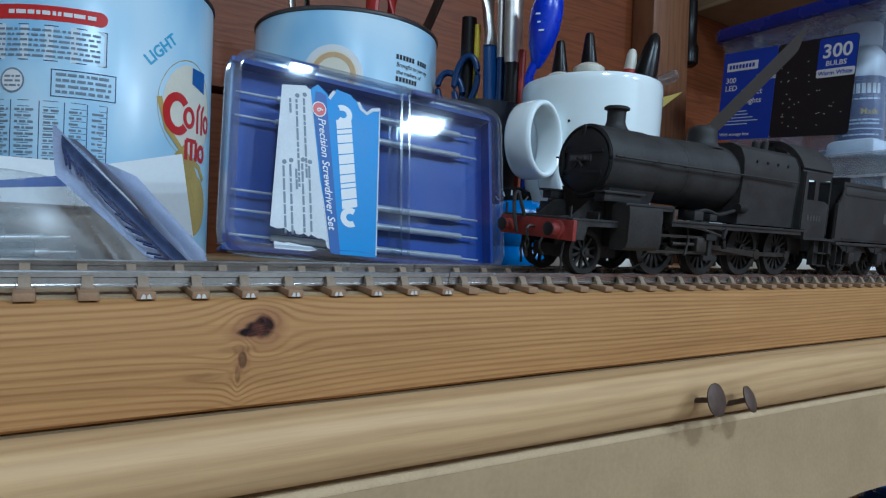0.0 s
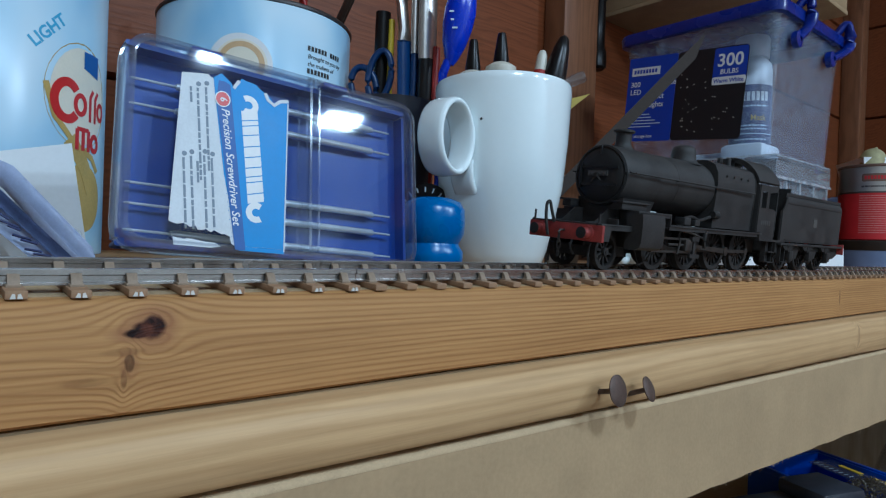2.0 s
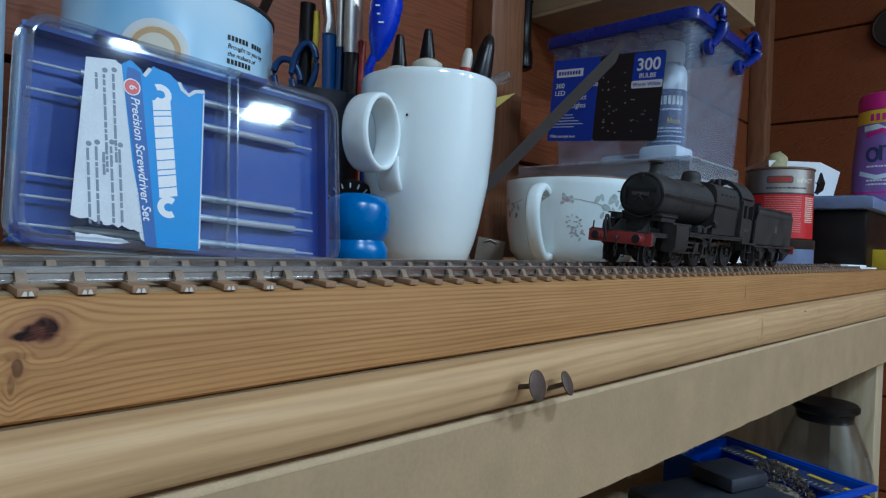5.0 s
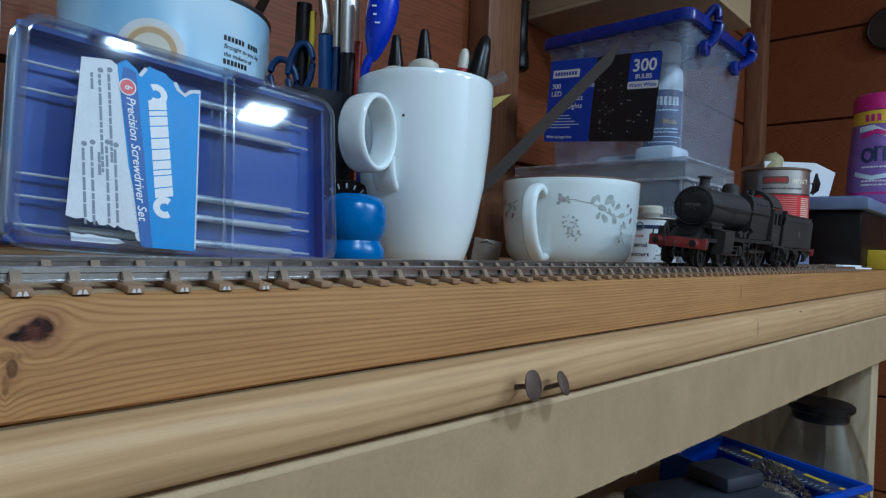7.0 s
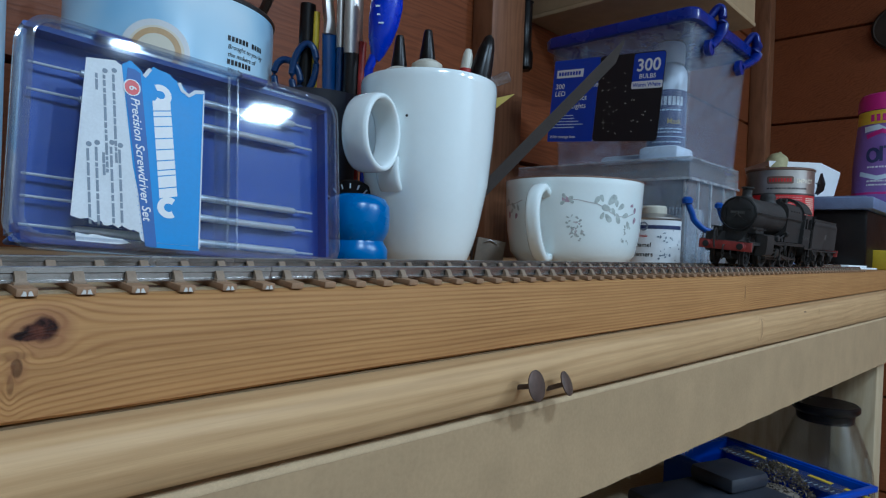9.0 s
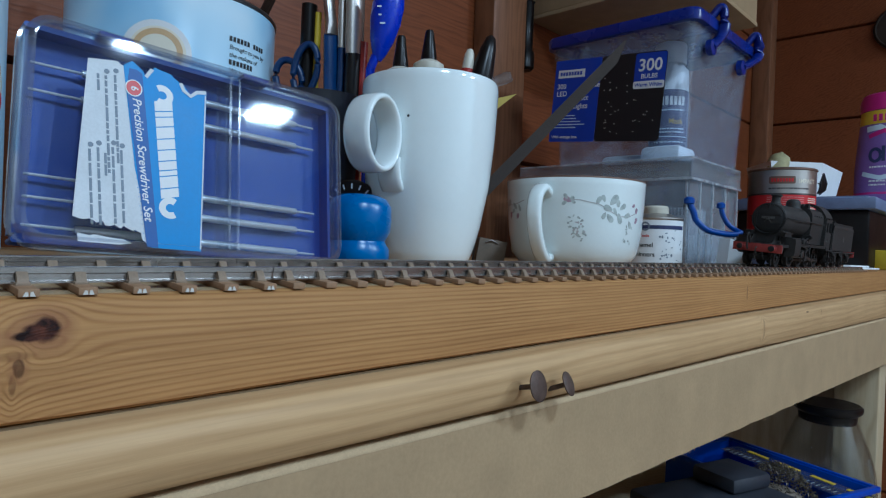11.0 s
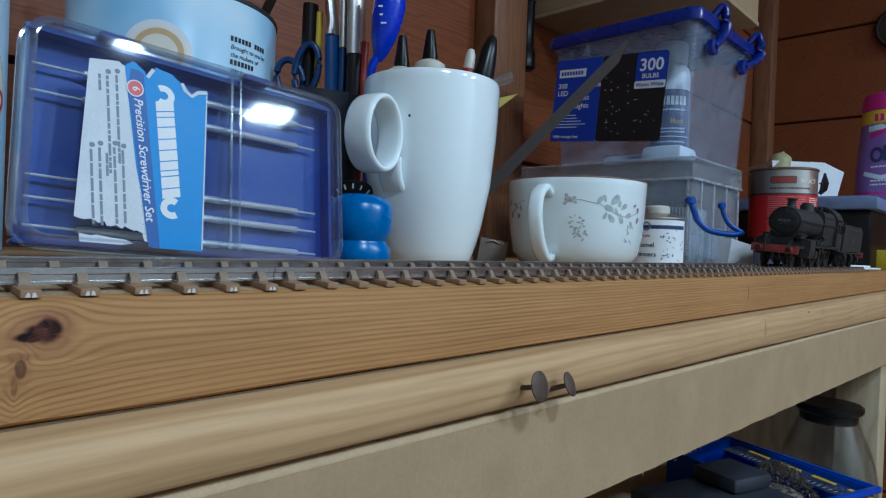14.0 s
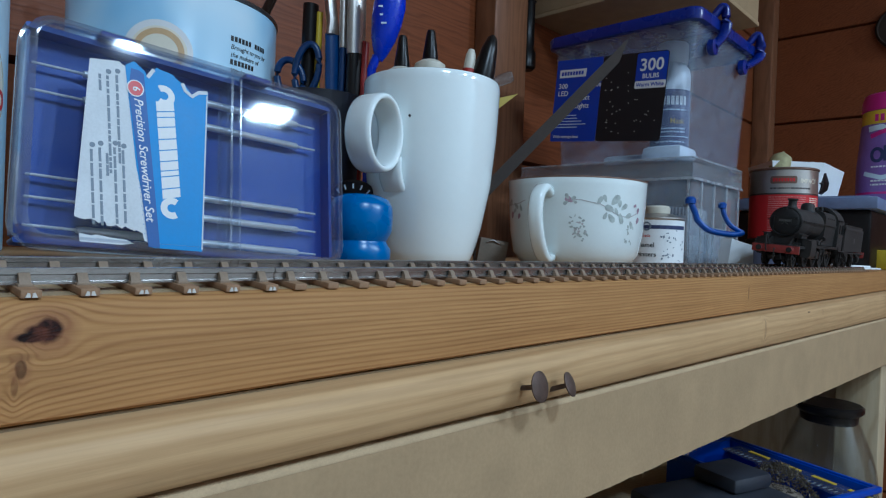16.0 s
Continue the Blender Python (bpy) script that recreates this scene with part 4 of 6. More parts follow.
def ring_band(cx, cz, r0, r1, squash=1.0, a0=0, a1=360, n=30):
    pts = [(cx + (r0 + r1) / 2 * math.cos(radians(a0 + (a1 - a0) * i / n)), cz + squash * (r0 + r1) / 2 * math.sin(radians(a0 + (a1 - a0) * i / n))) for i in range(n + 1)]
    return ribbon(pts, r1 - r0)


def text_bars(x0, x1, z, h, rng, gap=0.9):
    """Small unreadable words as bars along one line."""
    bm = bmesh.new()
    x = x0
    while x < x1 - 0.8:
        w = min(rng.uniform(1.2, 5.0), x1 - x)
        box(bm, x, -0.06, z, x + w, 0, z + h)
        x += w + gap * rng.uniform(0.6, 1.2)
    return bm


def frame_lines(x0, z0, x1, z1, w=0.4):
    return join(strip(x0, z0, x1, z0 + w), strip(x0, z1 - w, x1, z1), strip(x0, z0, x0 + w, z1), strip(x1 - w, z0, x1, z1))


def strap_loop(pts, width, thick, az, closed=False):
    """A handle: line of (reach, z) points in the upright plane at azimuth az, with an oval section."""
    p = [Vector(q) for q in pts]
    bm = bmesh.new()
    rad, tan = Vector((math.cos(az), math.sin(az), 0)), Vector((-math.sin(az), math.cos(az), 0))
    rings = []
    for i, q in enumerate(p):
        d = (p[(i + 1) % len(p)] - p[i - 1] if closed else p[min(i + 1, len(p) - 1)] - p[max(i - 1, 0)]).normalized()
        n = Vector((-d.y, d.x))
        ring = []
        for k in range(14):
            a = 2 * math.pi * k / 14
            ca, sa = math.cos(a), math.sin(a)
            ca, sa = math.copysign(abs(ca) ** 0.75, ca), math.copysign(abs(sa) ** 0.75, sa)
            e = q + n * thick / 2 * sa
            ring.append(bm.verts.new(rad * e.x + Vector((0, 0, e.y)) + tan * width / 2 * ca))
        rings.append(ring)
    for a, b in zip(rings, rings[1:] + (rings[:1] if closed else [])):
        for k in range(14):
            j = (k + 1) % 14
            bm.faces.new((a[k], a[j], b[j], b[k]))
    if not closed:
        bm.faces.new(rings[0][::-1])
        bm.faces.new(rings[-1])
    return bm


def drum(r, h, rim=1.6):
    return [(r - 1.5, 0), (r - 0.2, 0.4), (r, 1.4), (r, h - 3.2), (r - 0.3, h - 2.8)]


def open_rim(r, h):
    prof = [(r - 0.3, h - 3.0), (r + 0.8, h - 2.4), (r + 1.0, h - 1.2), (r + 0.4, h - 0.3), (r - 0.6, h - 0.3), (r - 1.2, h - 1.2), (r - 1.4, h - 30)]
    return L(prof, 56, close=False)


def tin_light():
    r, h = 64.0, 152.0
    t = thing("coffee_creamer_tin", "large pale blue printed creamer tin reused for storage", "tin", M(22, 291, 0.1), "creamer tins")
    part("body", L(drum(r, h), 72), sky_print, t)
    part("rim", open_rim(r, h), tin_rim, t, "dark rolled rim")
    part("inside", L([(r - 2, h - 32), (r - 1.6, h - 31)], 40), tin_rim, t)
    part("contents", L([(20, h - 30), (24, h - 6), (25, h + 12)], 20, Matrix.Translation((16, -10, 0))), yellow_card, t)
    o = -3.8
    f = lambda z: r
    mm = lambda deg: radians(deg) * r
    rng = random.Random(11)
    x0, x1 = mm(-47), mm(4.5)
    part("red_strip", decal(P2(round_rect(x0 + 4, 114.6, x1, 121.8, 3.5), -0.06, 0), f, o), ink_red, t, "red rounded strip")
    part("small_print", decal(text_bars(x0 + 13, x1 - 4, 117.2, 2.0, rng), f, o, 0.2), ink_white, t)
    part("panel", decal(P2(round_rect(x0 - 4, 95.0, x1, 112.4, 2.5), -0.05, 0), f, o, 0.06), ink_pale, t)
    part("panel_border", decal(frame_lines(x0 - 4, 95.0, x1, 112.4, 0.45), f, o), ink_navy, t)
    part("small_print", decal(join(*[text_bars(x0 - 1.5, x1 - 3, 96.8 + 2.5 * k, 1.0, rng) for k in range(6)]), f, o, 0.2), ink_grey, t)
    part("contact_border", decal(frame_lines(mm(-17), 78.0, mm(8.5), 91.4, 0.45), f, o), ink_navy, t)
    part("small_print", decal(join(*[text_bars(mm(-15), mm(6.5), 80.0 + 2.8 * k, 1.3, rng) for k in range(4)]), f, o, 0.2), ink_grey, t)
    part("seal", decal(P2(disc(mm(-33), 85, 5.6, 6.0), -0.06, 0), f, o), ink_white, t)
    part("seal_ring", decal(ring_band(mm(-33), 85, 5.2, 6.0), f, o, 0.2), ink_grey, t)
    part("small_print", decal(join(*[text_bars(mm(-36.5), mm(-29.5), 82 + 2.2 * k, 1.0, rng) for k in range(3)]), f, o, 0.2), ink_grey, t)
    tx0, tx1 = mm(-50), mm(5)
    part("table_grid", decal(join(*[strip(tx0, 43 + 2.95 * k, tx1, 43.25 + 2.95 * k) for k in range(12)] + [strip(tx0 + (tx1 - tx0) * q, 43, tx0 + (tx1 - tx0) * q + 0.35, 75.5) for q in (0, 0.3, 0.52, 0.7, 0.86, 1)]), f, o), ink_navy, t)
    part("small_print", decal(join(*[text_bars(tx0 + 1 + (tx1 - tx0) * a, tx0 - 1 + (tx1 - tx0) * b, 44.0 + 2.95 * k, 1.0, rng) for k in range(10) for a, b in ((0, 0.3), (0.32, 0.5), (0.54, 0.68), (0.72, 0.84), (0.88, 1.0))]), f, o, 0.2), ink_grey, t)
    lw = words("LIGHT", 8.2, 0, 0, turn=-46, bold=0.2)
    bmesh.ops.translate(lw, vec=(mm(23), 0, 101), verts=lw.verts)
    part("lettering", decal(lw, f, o), ink_sky, t, "blue lettering")
    cx = mm(47.5)
    part("emblem_edge", decal(P2(disc(cx, 83, 23, 27.5), -0.05, 0), f, o, 0.06), ink_gold, t)
    part("emblem", decal(P2(disc(cx + 0.6, 83, 20.5, 25), -0.06, 0), f, o, 0.12), ink_cream, t, "cream oval emblem")
    part("swirl", decal(join(ribbon([(cx - 22, 86), (cx - 17, 70), (cx - 4, 57), (cx + 10, 52), (cx + 16, 45)], 3.2), ribbon([(cx - 8, 60), (cx + 4, 46), (cx + 10, 34)], 9)), f, o, 0.2), ink_gold, t)
    part("maker_patch", decal(P2([(cx + 1, 98), (cx + 14, 95), (cx + 14, 107), (cx + 1, 107)], -0.06, 0), f, o, 0.2), label_navy, t)
    brand = join(ring_band(cx - 10, 79, 5.2, 9.8, 1.25, 40, 320), ring_band(cx - 1, 78.5, 2.4, 5.0, 1.3), ribbon([(cx + 7, 71), (cx + 7, 84), (cx + 9.5, 88)], 2.2), ribbon([(cx + 12, 71), (cx + 12, 84), (cx + 14.5, 88)], 2.2), ring_band(cx + 18, 78, 2, 4.4, 1.3),
                 ribbon([(cx - 3, 55), (cx - 3, 66)], 2.6), ribbon([(cx + 1.6, 55), (cx + 1.6, 66)], 2.6), ribbon([(cx + 6.2, 55), (cx + 6.2, 66)], 2.6), ribbon([(cx - 3, 66), (cx + 6.2, 66)], 2.2), ring_band(cx + 12, 60, 2, 4.6, 1.2))
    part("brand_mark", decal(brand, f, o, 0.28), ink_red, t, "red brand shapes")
    part("cup_print", decal(P2(disc(cx + 3, 30, 17, 18), -0.05, 0), f, o, 0.1), ink_gold, t)


def tin_plain():
    r, h = 62.0, 154.0
    t = thing("coffee_creamer_tin", "large pale blue creamer tin holding tools", "tin", M(175, 277, 0.1), "creamer tins")
    part("body", L(drum(r, h), 72), sky_print, t)
    part("rim", open_rim(r, h), tin_rim, t, "dark rolled rim")
    part("inside", L([(r - 2, h - 32), (r - 1.6, h - 31)], 40), tin_rim, t)
    f = lambda z: r
    mm = lambda deg: radians(deg) * r
    cx = mm(-32)
    part("cup_print", decal(P2(disc(cx, 113, 18.5, 17.5, 36), -0.06, 0), f, 0, 0.1), ink_white, t)
    part("coffee_print", decal(P2(disc(cx + 0.5, 113, 15, 14, 36), -0.06, 0), f, 0, 0.18), ink_cream, t)
    part("froth_print", decal(ring_band(cx + 0.5, 113, 10.2, 13.4, 0.95, -60, 200), f, 0, 0.26), ink_coffee, t)
    part("saucer_print", decal(P2(disc(cx - 20, 104, 11, 8, 24), -0.06, 0), f, 0, 0.1), ink_white, t)
    a = mm(4.8)
    z = 127.0
    part("brand_bar", decal(join(*[strip(a + 2.62 * k, z, a + 2.62 * k + 1.9, z + 3.0) for k in range(11) if k != 6]), f, 0, 0.14), ink_black, t, "black brand bar")
    part("brand_bar", decal(join(*[strip(a + 2.62 * k, z - 13.8, a + 2.62 * k + 1.9, z - 10.8) for k in range(7)]), f, 0, 0.14), ink_black, t, "black brand bar")
    for k, s in ((1, "Brought to you by"), (2, "the makers of"), (4, "We love the great"), (5, "flavour and inviting")):
        part("lettering", decal(words(s, 3.9, a, z - 4.6 * k, shear=0.25, bold=0.02), f, 0, 0.14), ink_black, t, "small slanted black lettering")


def tin_tools():
    for nm, lab, pts, r, ma, fl in (
            ("file_handle", "red plastic tool handle standing in the tin", [(193, 285, 122), (197, 287, 172), (199, 288, 196)], 5.5, red_plastic, 0.7),
            ("file_handle", "red plastic tool handle standing in the tin", [(206, 283, 122), (212, 285, 176), (213, 285, 196)], 4.5, red_plastic, 0.7),
            ("spatula", "grey metal spatula standing in the tin", [(205, 262, 122), (224, 258, 160), (240, 255, 200)], 11, ruler_steel, 0.25),
            ("tweezers", "pale metal tweezers standing in the tin", [(145, 285, 122), (140, 290, 165), (136, 293, 200)], 5, tin_steel, 0.4),
            ("chisel", "dark steel chisel standing in the tin", [(150, 280, 122), (147, 283, 165), (146, 284, 200)], 6, black_plastic, 0.5)):
        t = thing(nm, lab, "tool")
        part("blade", S(pts, r, 10, flat=fl), ma, t)
        part("tang", S([pts[0], tuple(Vector(pts[0]) * 1.0 - Vector((0, 0, 0.3)))], r * 0.6, 8), ma, t)


CASE = Matrix.Translation((0.1763, 0.095, 0.0012)) @ Matrix.Rotation(radians(-0.8), 4, "Z") @ Matrix.Rotation(radians(-9.5), 4, "X") @ Matrix.Rotation(radians(3.4), 4, "Y")


def screwdriver_case():
    W, H = 126.0, 78.0
    t = thing("screwdriver_case", "blue plastic screwdriver case with clear lid and torn label", "case", CASE)
    # blue tray at the back, with walls
    outer = round_rect(-W + 1, 1, -1, H - 1, 6)
    part("tray", join(P2(outer, 15.0, 17.0), *[P2(round_rect(-W + 1, 1, -1, 3, 0.9), 8.5, 16)], *[P2(round_rect(-W + 1, H - 3, -1, H - 1, 0.9), 8.5, 16)], B(-W + 1, 8.5, 4, -W + 2.4, 16, H - 4), B(-2.4, 8.5, 4, -1, 16, H - 4)), case_blue, t, "royal blue tray")
    # clear lid: front sheet and rounded rim
    part("lid", P2(round_rect(-W + 2.0, 2, -2.0, H - 2, 7), 0.0, 1.0), case_clear, t, "scratched clear lid")
    rim = bmesh.new()
    out, inn = round_rect(-W, 0, 0, H, 9, 8), round_rect(-W + 3.0, 3.0, -3.0, H - 3.0, 6.4, 8)
    prof = [(out, 0.9), (out, 8.2), (round_rect(-W - 0.9, -0.9, 0.9, H + 0.9, 9.6, 8), 8.4), (round_rect(-W - 0.9, -0.9, 0.9, H + 0.9, 9.6, 8), 10.2), (round_rect(-W + 0.9, 0.9, -0.9, H - 0.9, 8.2, 8), 10.2), (round_rect(-W + 1.2, 1.2, -1.2, H - 1.2, 8, 8), 1.4), (inn, 0.5), (inn, -0.3), (round_rect(-W + 1.0, 1.0, -1.0, H - 1.0, 8.2, 8), 0.0)]
    rings = [[rim.verts.new((a, y, b)) for a, b in o] for o, y in prof]
    for p, q in zip(rings, rings[1:] + rings[:1]):
        for i in range(len(p)):
            j = (i + 1) % len(p)
            rim.faces.new((p[i], p[j], q[j], q[i]))
    part("lid_rim", rim, rim_clear, t, "thick clear rim")
    part("divider", join(B(-55.0, 0.8, 3, -53.9, 12, H - 3), B(-51.0, 0.8, 3, -50.2, 12, H - 3)), rim_clear, t)
    for x in (-97, -41):
        part("latch", B(x - 6, 4, H - 0.8, x + 6, 10, H + 1.4, 0.6), latch_blue, t, "dark blue latch")
    # the drivers inside
    for k, z in enumerate((66, 55, 25, 16, 6)):
        d = part("driver", join(L([(0.5, -122), (0.55, -106)], 8, axis="X"), L([(1.2, -106), (1.45, -104), (1.45, -18), (0.8, -17)], 12, axis="X"), L([(0.55, -17), (0.5, -8)], 8, axis="X")), silver, t, "small steel screwdriver", at=M(0, 11.5, z + (0.3 if k % 2 else -0.2), 0, 0.4 * (k - 2), 0))
    # label, printed sheet stuck on the lid with torn edges
    rng = random.Random(4)

    def torn(a, b, n, amp):
        return [(a[0] + (b[0] - a[0]) * i / n + rng.uniform(-amp, amp), a[1] + (b[1] - a[1]) * i / n + rng.uniform(-amp, amp)) for i in range(1, n)]
    white = [(-107.5, 65.8), (-98, 67.5)] + torn((-98, 67.5), (-92, 65), 5, 0.4) + [(-89, 61), (-84.5, 4), (-85, 1.6)] + torn((-85, 1.6), (-89, 6.5), 6, 0.6) + [(-90, 7)] + torn((-90, 7), (-109.6, 9.5), 14, 0.8) + [(-110, 9.8)]
    part("label", patch(white, 0.12, -0.02), label_white, t, "torn white and blue label")
    part("label_scrap", patch([(-108, 1.5), (-108.3, 4.4)] + torn((-108.3, 4.4), (-92, 3.5), 9, 0.5) + [(-91, 2.2), (-95, 1.4)], 0.12, -0.02), label_white, t)
    blue = [(-96.0, 66.6), (-93.2, 69.0)] + torn((-93.2, 69), (-88.5, 66), 4, 0.5) + [(-88, 64)] + torn((-88, 64), (-85.5, 68.6), 4, 0.4) + [(-85, 69)] + torn((-85, 69), (-76, 66.5), 6, 0.4) + [(-75, 65)] + torn((-75, 65), (-71, 61.5), 5, 0.5) + [(-69, 63.6), (-65.2, 64.4), (-66.3, 1.2), (-84.5, 1.2), (-91, 30)]
    part("label_blue", patch(blue, 0.10, -0.16), label_blue, t, "bright blue printed area")
    part("label_edge", join(ribbon([(-88.2, 64.2), (-86, 67.8)], 1.3, 0.1, -0.3), ribbon([(-75.4, 65.4), (-74.2, 62.8), (-71.5, 61.2), (-69, 63.4), (-65.4, 64.2)], 1.4, 0.1, -0.3), ribbon([(-65.6, 63), (-66.5, 2)], 0.5, 0.1, -0.3)), label_white, t)
    part("label_band", patch([(-94.0, 66.0), (-91.5, 66.0), (-89.5, 65), (-82.0, 1.4), (-86.0, 1.4), (-94.6, 58)], 0.08, -0.30), label_navy, t, "dark blue band")
    part("badge", patch(disc(-92.3, 58.8, 2.7, 2.9), 0.08, -0.42), ink_red, t, "red round badge")
    part("badge_ring", ring_band(-92.3, 58.8, 2.55, 2.95, 1.07).copy(), ink_white, t, at=M(0, -0.45, 0))
    part("lettering", words("6", 3.6, -93.3, 59.4, -0.55, turn=83, bold=0.05), ink_white, t)
    part("lettering", words("Precision Screwdriver Set", 4.3, -92.6, 55.2, -0.45, turn=82.8, width=None, shear=0.25, bold=0.04), ink_white, t, "white lettering")
    # brand: plain slanted blocks
    dirv = Vector((5.0, -52.0)).normalized()
    nrm = Vector((-dirv.y, dirv.x))
    base = Vector((-84.6, 61.0))
    bm = bmesh.new()
    q = 0.0
    for k, w in enumerate((5.0, 4.0, 2.0, 3.6, 4.4, 4.0, 4.0, 3.4, 2.0, 4.4, 3.6, 6.0)):
        hgt = 7.0 if k in (0, 11) else 6.6
        off = -1.2 if k in (0, 11) else -0.9
        p0 = base + dirv * q + nrm * off
        pts = [p0, p0 + dirv * (w - 0.25), p0 + dirv * (w - 1.25) + nrm * hgt, p0 + nrm * hgt - dirv * 1.0]
        if k in (0, 11):
            mid = p0 + dirv * (w * 0.5) + nrm * 3.4
            part("brand_hook", ring_band(mid.x, mid.y, 1.7, 4.1, 0.95, -125 if k == 0 else 55, 125 if k == 0 else 305), ink_white, t, "white hook-shaped brand end", at=M(0, -0.28, 0))
        else:
            part("brand_block", P2([tuple(v) for v in pts], -0.36, -0.28), ink_white, t, "white slanted brand block")
        q += w + 0.15
    for k, (xa, za, n) in enumerate(((-98.5, 62, 32), (-101.5, 61, 35), (-104, 61, 6), (-95.5, 35, 26), (-98.3, 35.5, 27), (-100.6, 33, 8), (-103, 34.5, 27), (-105.6, 33.5, 26))):
        b = text_bars(0, n, -0.6, 0.85, rng, 0.6)
        bmesh.ops.transform(b, matrix=Matrix.Translation((xa, -0.2, za)) @ Matrix.Rotation(radians(86), 4, "Y"), verts=b.verts)
        part("small_print", b, ink_grey, t)
        if n > 10:
            part("bullet", patch(disc(xa + 0.1, za + 1.6, 0.9, 0.9, 14), 0.08, -0.2), ink_grey, t)
    dots = bmesh.new()
    for i in range(34):
        for j in range(3):
            x, z = -94.9 + i * 0.235 + j * 0.75 + (0.35 if i % 2 else 0), 58 - i * 1.62
            s = 0.3 - 0.06 * (2 - j)
            slab(dots, [(x - s, z), (x, z - s), (x + s, z), (x, z + s)], -0.34, -0.27)
    tagged(part("halftone", dots, label_blue, t), kind="stuff")


def mug_radius(z):
    pts = ((0, 23.0), (3.7, 26.2), (12, 29.2), (23, 32.0), (46.5, 36.4), (73, 38.8), (101, 40.0), (110, 40.0))
    return float(np.interp(z, [p[0] for p in pts], [p[1] for p in pts]))


def white_mug():
    t = thing("mug", "tall plain white glazed mug holding glue tubes", "mug", M(264, 131, 0.1))
    prof = [(20, 0.0), (22.6, 0.2)] + [(mug_radius(z), z) for z in (1.2, 3.7, 8, 14, 23, 34, 46.5, 60, 73, 88, 101)] + [(39.9, 104.2), (39.2, 105.6), (38.2, 106.0), (37.2, 105.4), (36.6, 103)] + [(mug_radius(z) - 3.4, z) for z in (88, 60, 30, 10)] + [(10, 7)]
    part("body", L(prof, 72), mug_white, t)
    az = radians(192)
    ring = [(53.2 + 13.9 * math.cos(2 * math.pi * k / 40), 68.6 + 18.6 * math.sin(2 * math.pi * k / 40)) for k in range(40)]
    part("handle", strap_loop(ring, 16.5, 4.2, az, True), mug_white, t, "wide looped handle", smooth=60)
    tongue = [(mug_radius(z) + d, z) for z, d in ((58, 1.5), (52, 1.8), (47, 1.2), (43.5, 0.0), (41, -1.6))]
    part("handle_root", strap_loop(tongue, 15, 4.4, az), mug_white, t, smooth=60)
    part("speck", decal(patch(disc(0, 80, 0.7, 0.8, 10)), mug_radius, -62, 0.1), ink_black, t)


def glue_tubes():
    for x, y, zt, ma, lab, cz in ((251.5, 144.5, 134.5, black_plastic, "glue tube with a dark pointed cap in the mug", 110), (263, 132.6, 138.4, black_plastic, "glue bottle with dark pointed cap and cream collar", 115)):
        t = thing("glue_tube", lab, "tube", M(x, y, 0), "tubes in the mug")
        part("body", L([(6, 12), (8.4, 16), (8.4, cz - 4), (6, cz)], 20), cream_plastic, t)
        part("collar", L([(8.8, cz - 2), (9.4, cz), (9.0, cz + 3), (6.0, cz + 5), (4.6, cz + 5.6)], 28), cream_plastic, t, "cream collar")
        part("cap", L([(4.8, cz + 4), (4.6, cz + 8), (3.7, cz + 14), (2.6, zt - 1.4), (2.1, zt), (0.8, zt + 0.3)], 20), ma, t, "dark ribbed pointed cap")
    t = thing("paint_pen", "red pen with a white rounded tip in the mug", "pen", M(267, 117.5, 20, 2, 6, 0), "tubes in the mug")
    part("barrel", L([(3.6, -8), (4, 0), (4, 96)], 18), red_plastic, t, "red barrel")
    part("tip", L([(3.6, 95), (3.3, 100), (2.9, 105), (1.8, 108), (0.5, 108.6)], 18), cream_plastic, t, "white tip")
    t = thing("marker_pen", "black tapered marker leaning on the mug rim", "pen", M(264, 121, 14, 7, 11, 0), "tubes in the mug")
    part("barrel", L([(6.4, 0), (7.2, 4), (7.2, 96), (6.6, 104), (4.8, 117), (3.0, 124), (1.0, 126)], 20), black_plastic, t)
    t = thing("plastic_cap", "small clear plastic cap on the mug rim", "cap", M(288, 97, 109.5, 70, 0, 30))
    part("shell", L([(3.2, -5), (3.4, 4), (2.6, 6)], 16), rim_clear, t)


def cup_radius(z):
    return float(np.interp(z, [0, 3, 10, 25, 45, 61], [31, 37.5, 42.5, 45.2, 46.7, 47.4]))


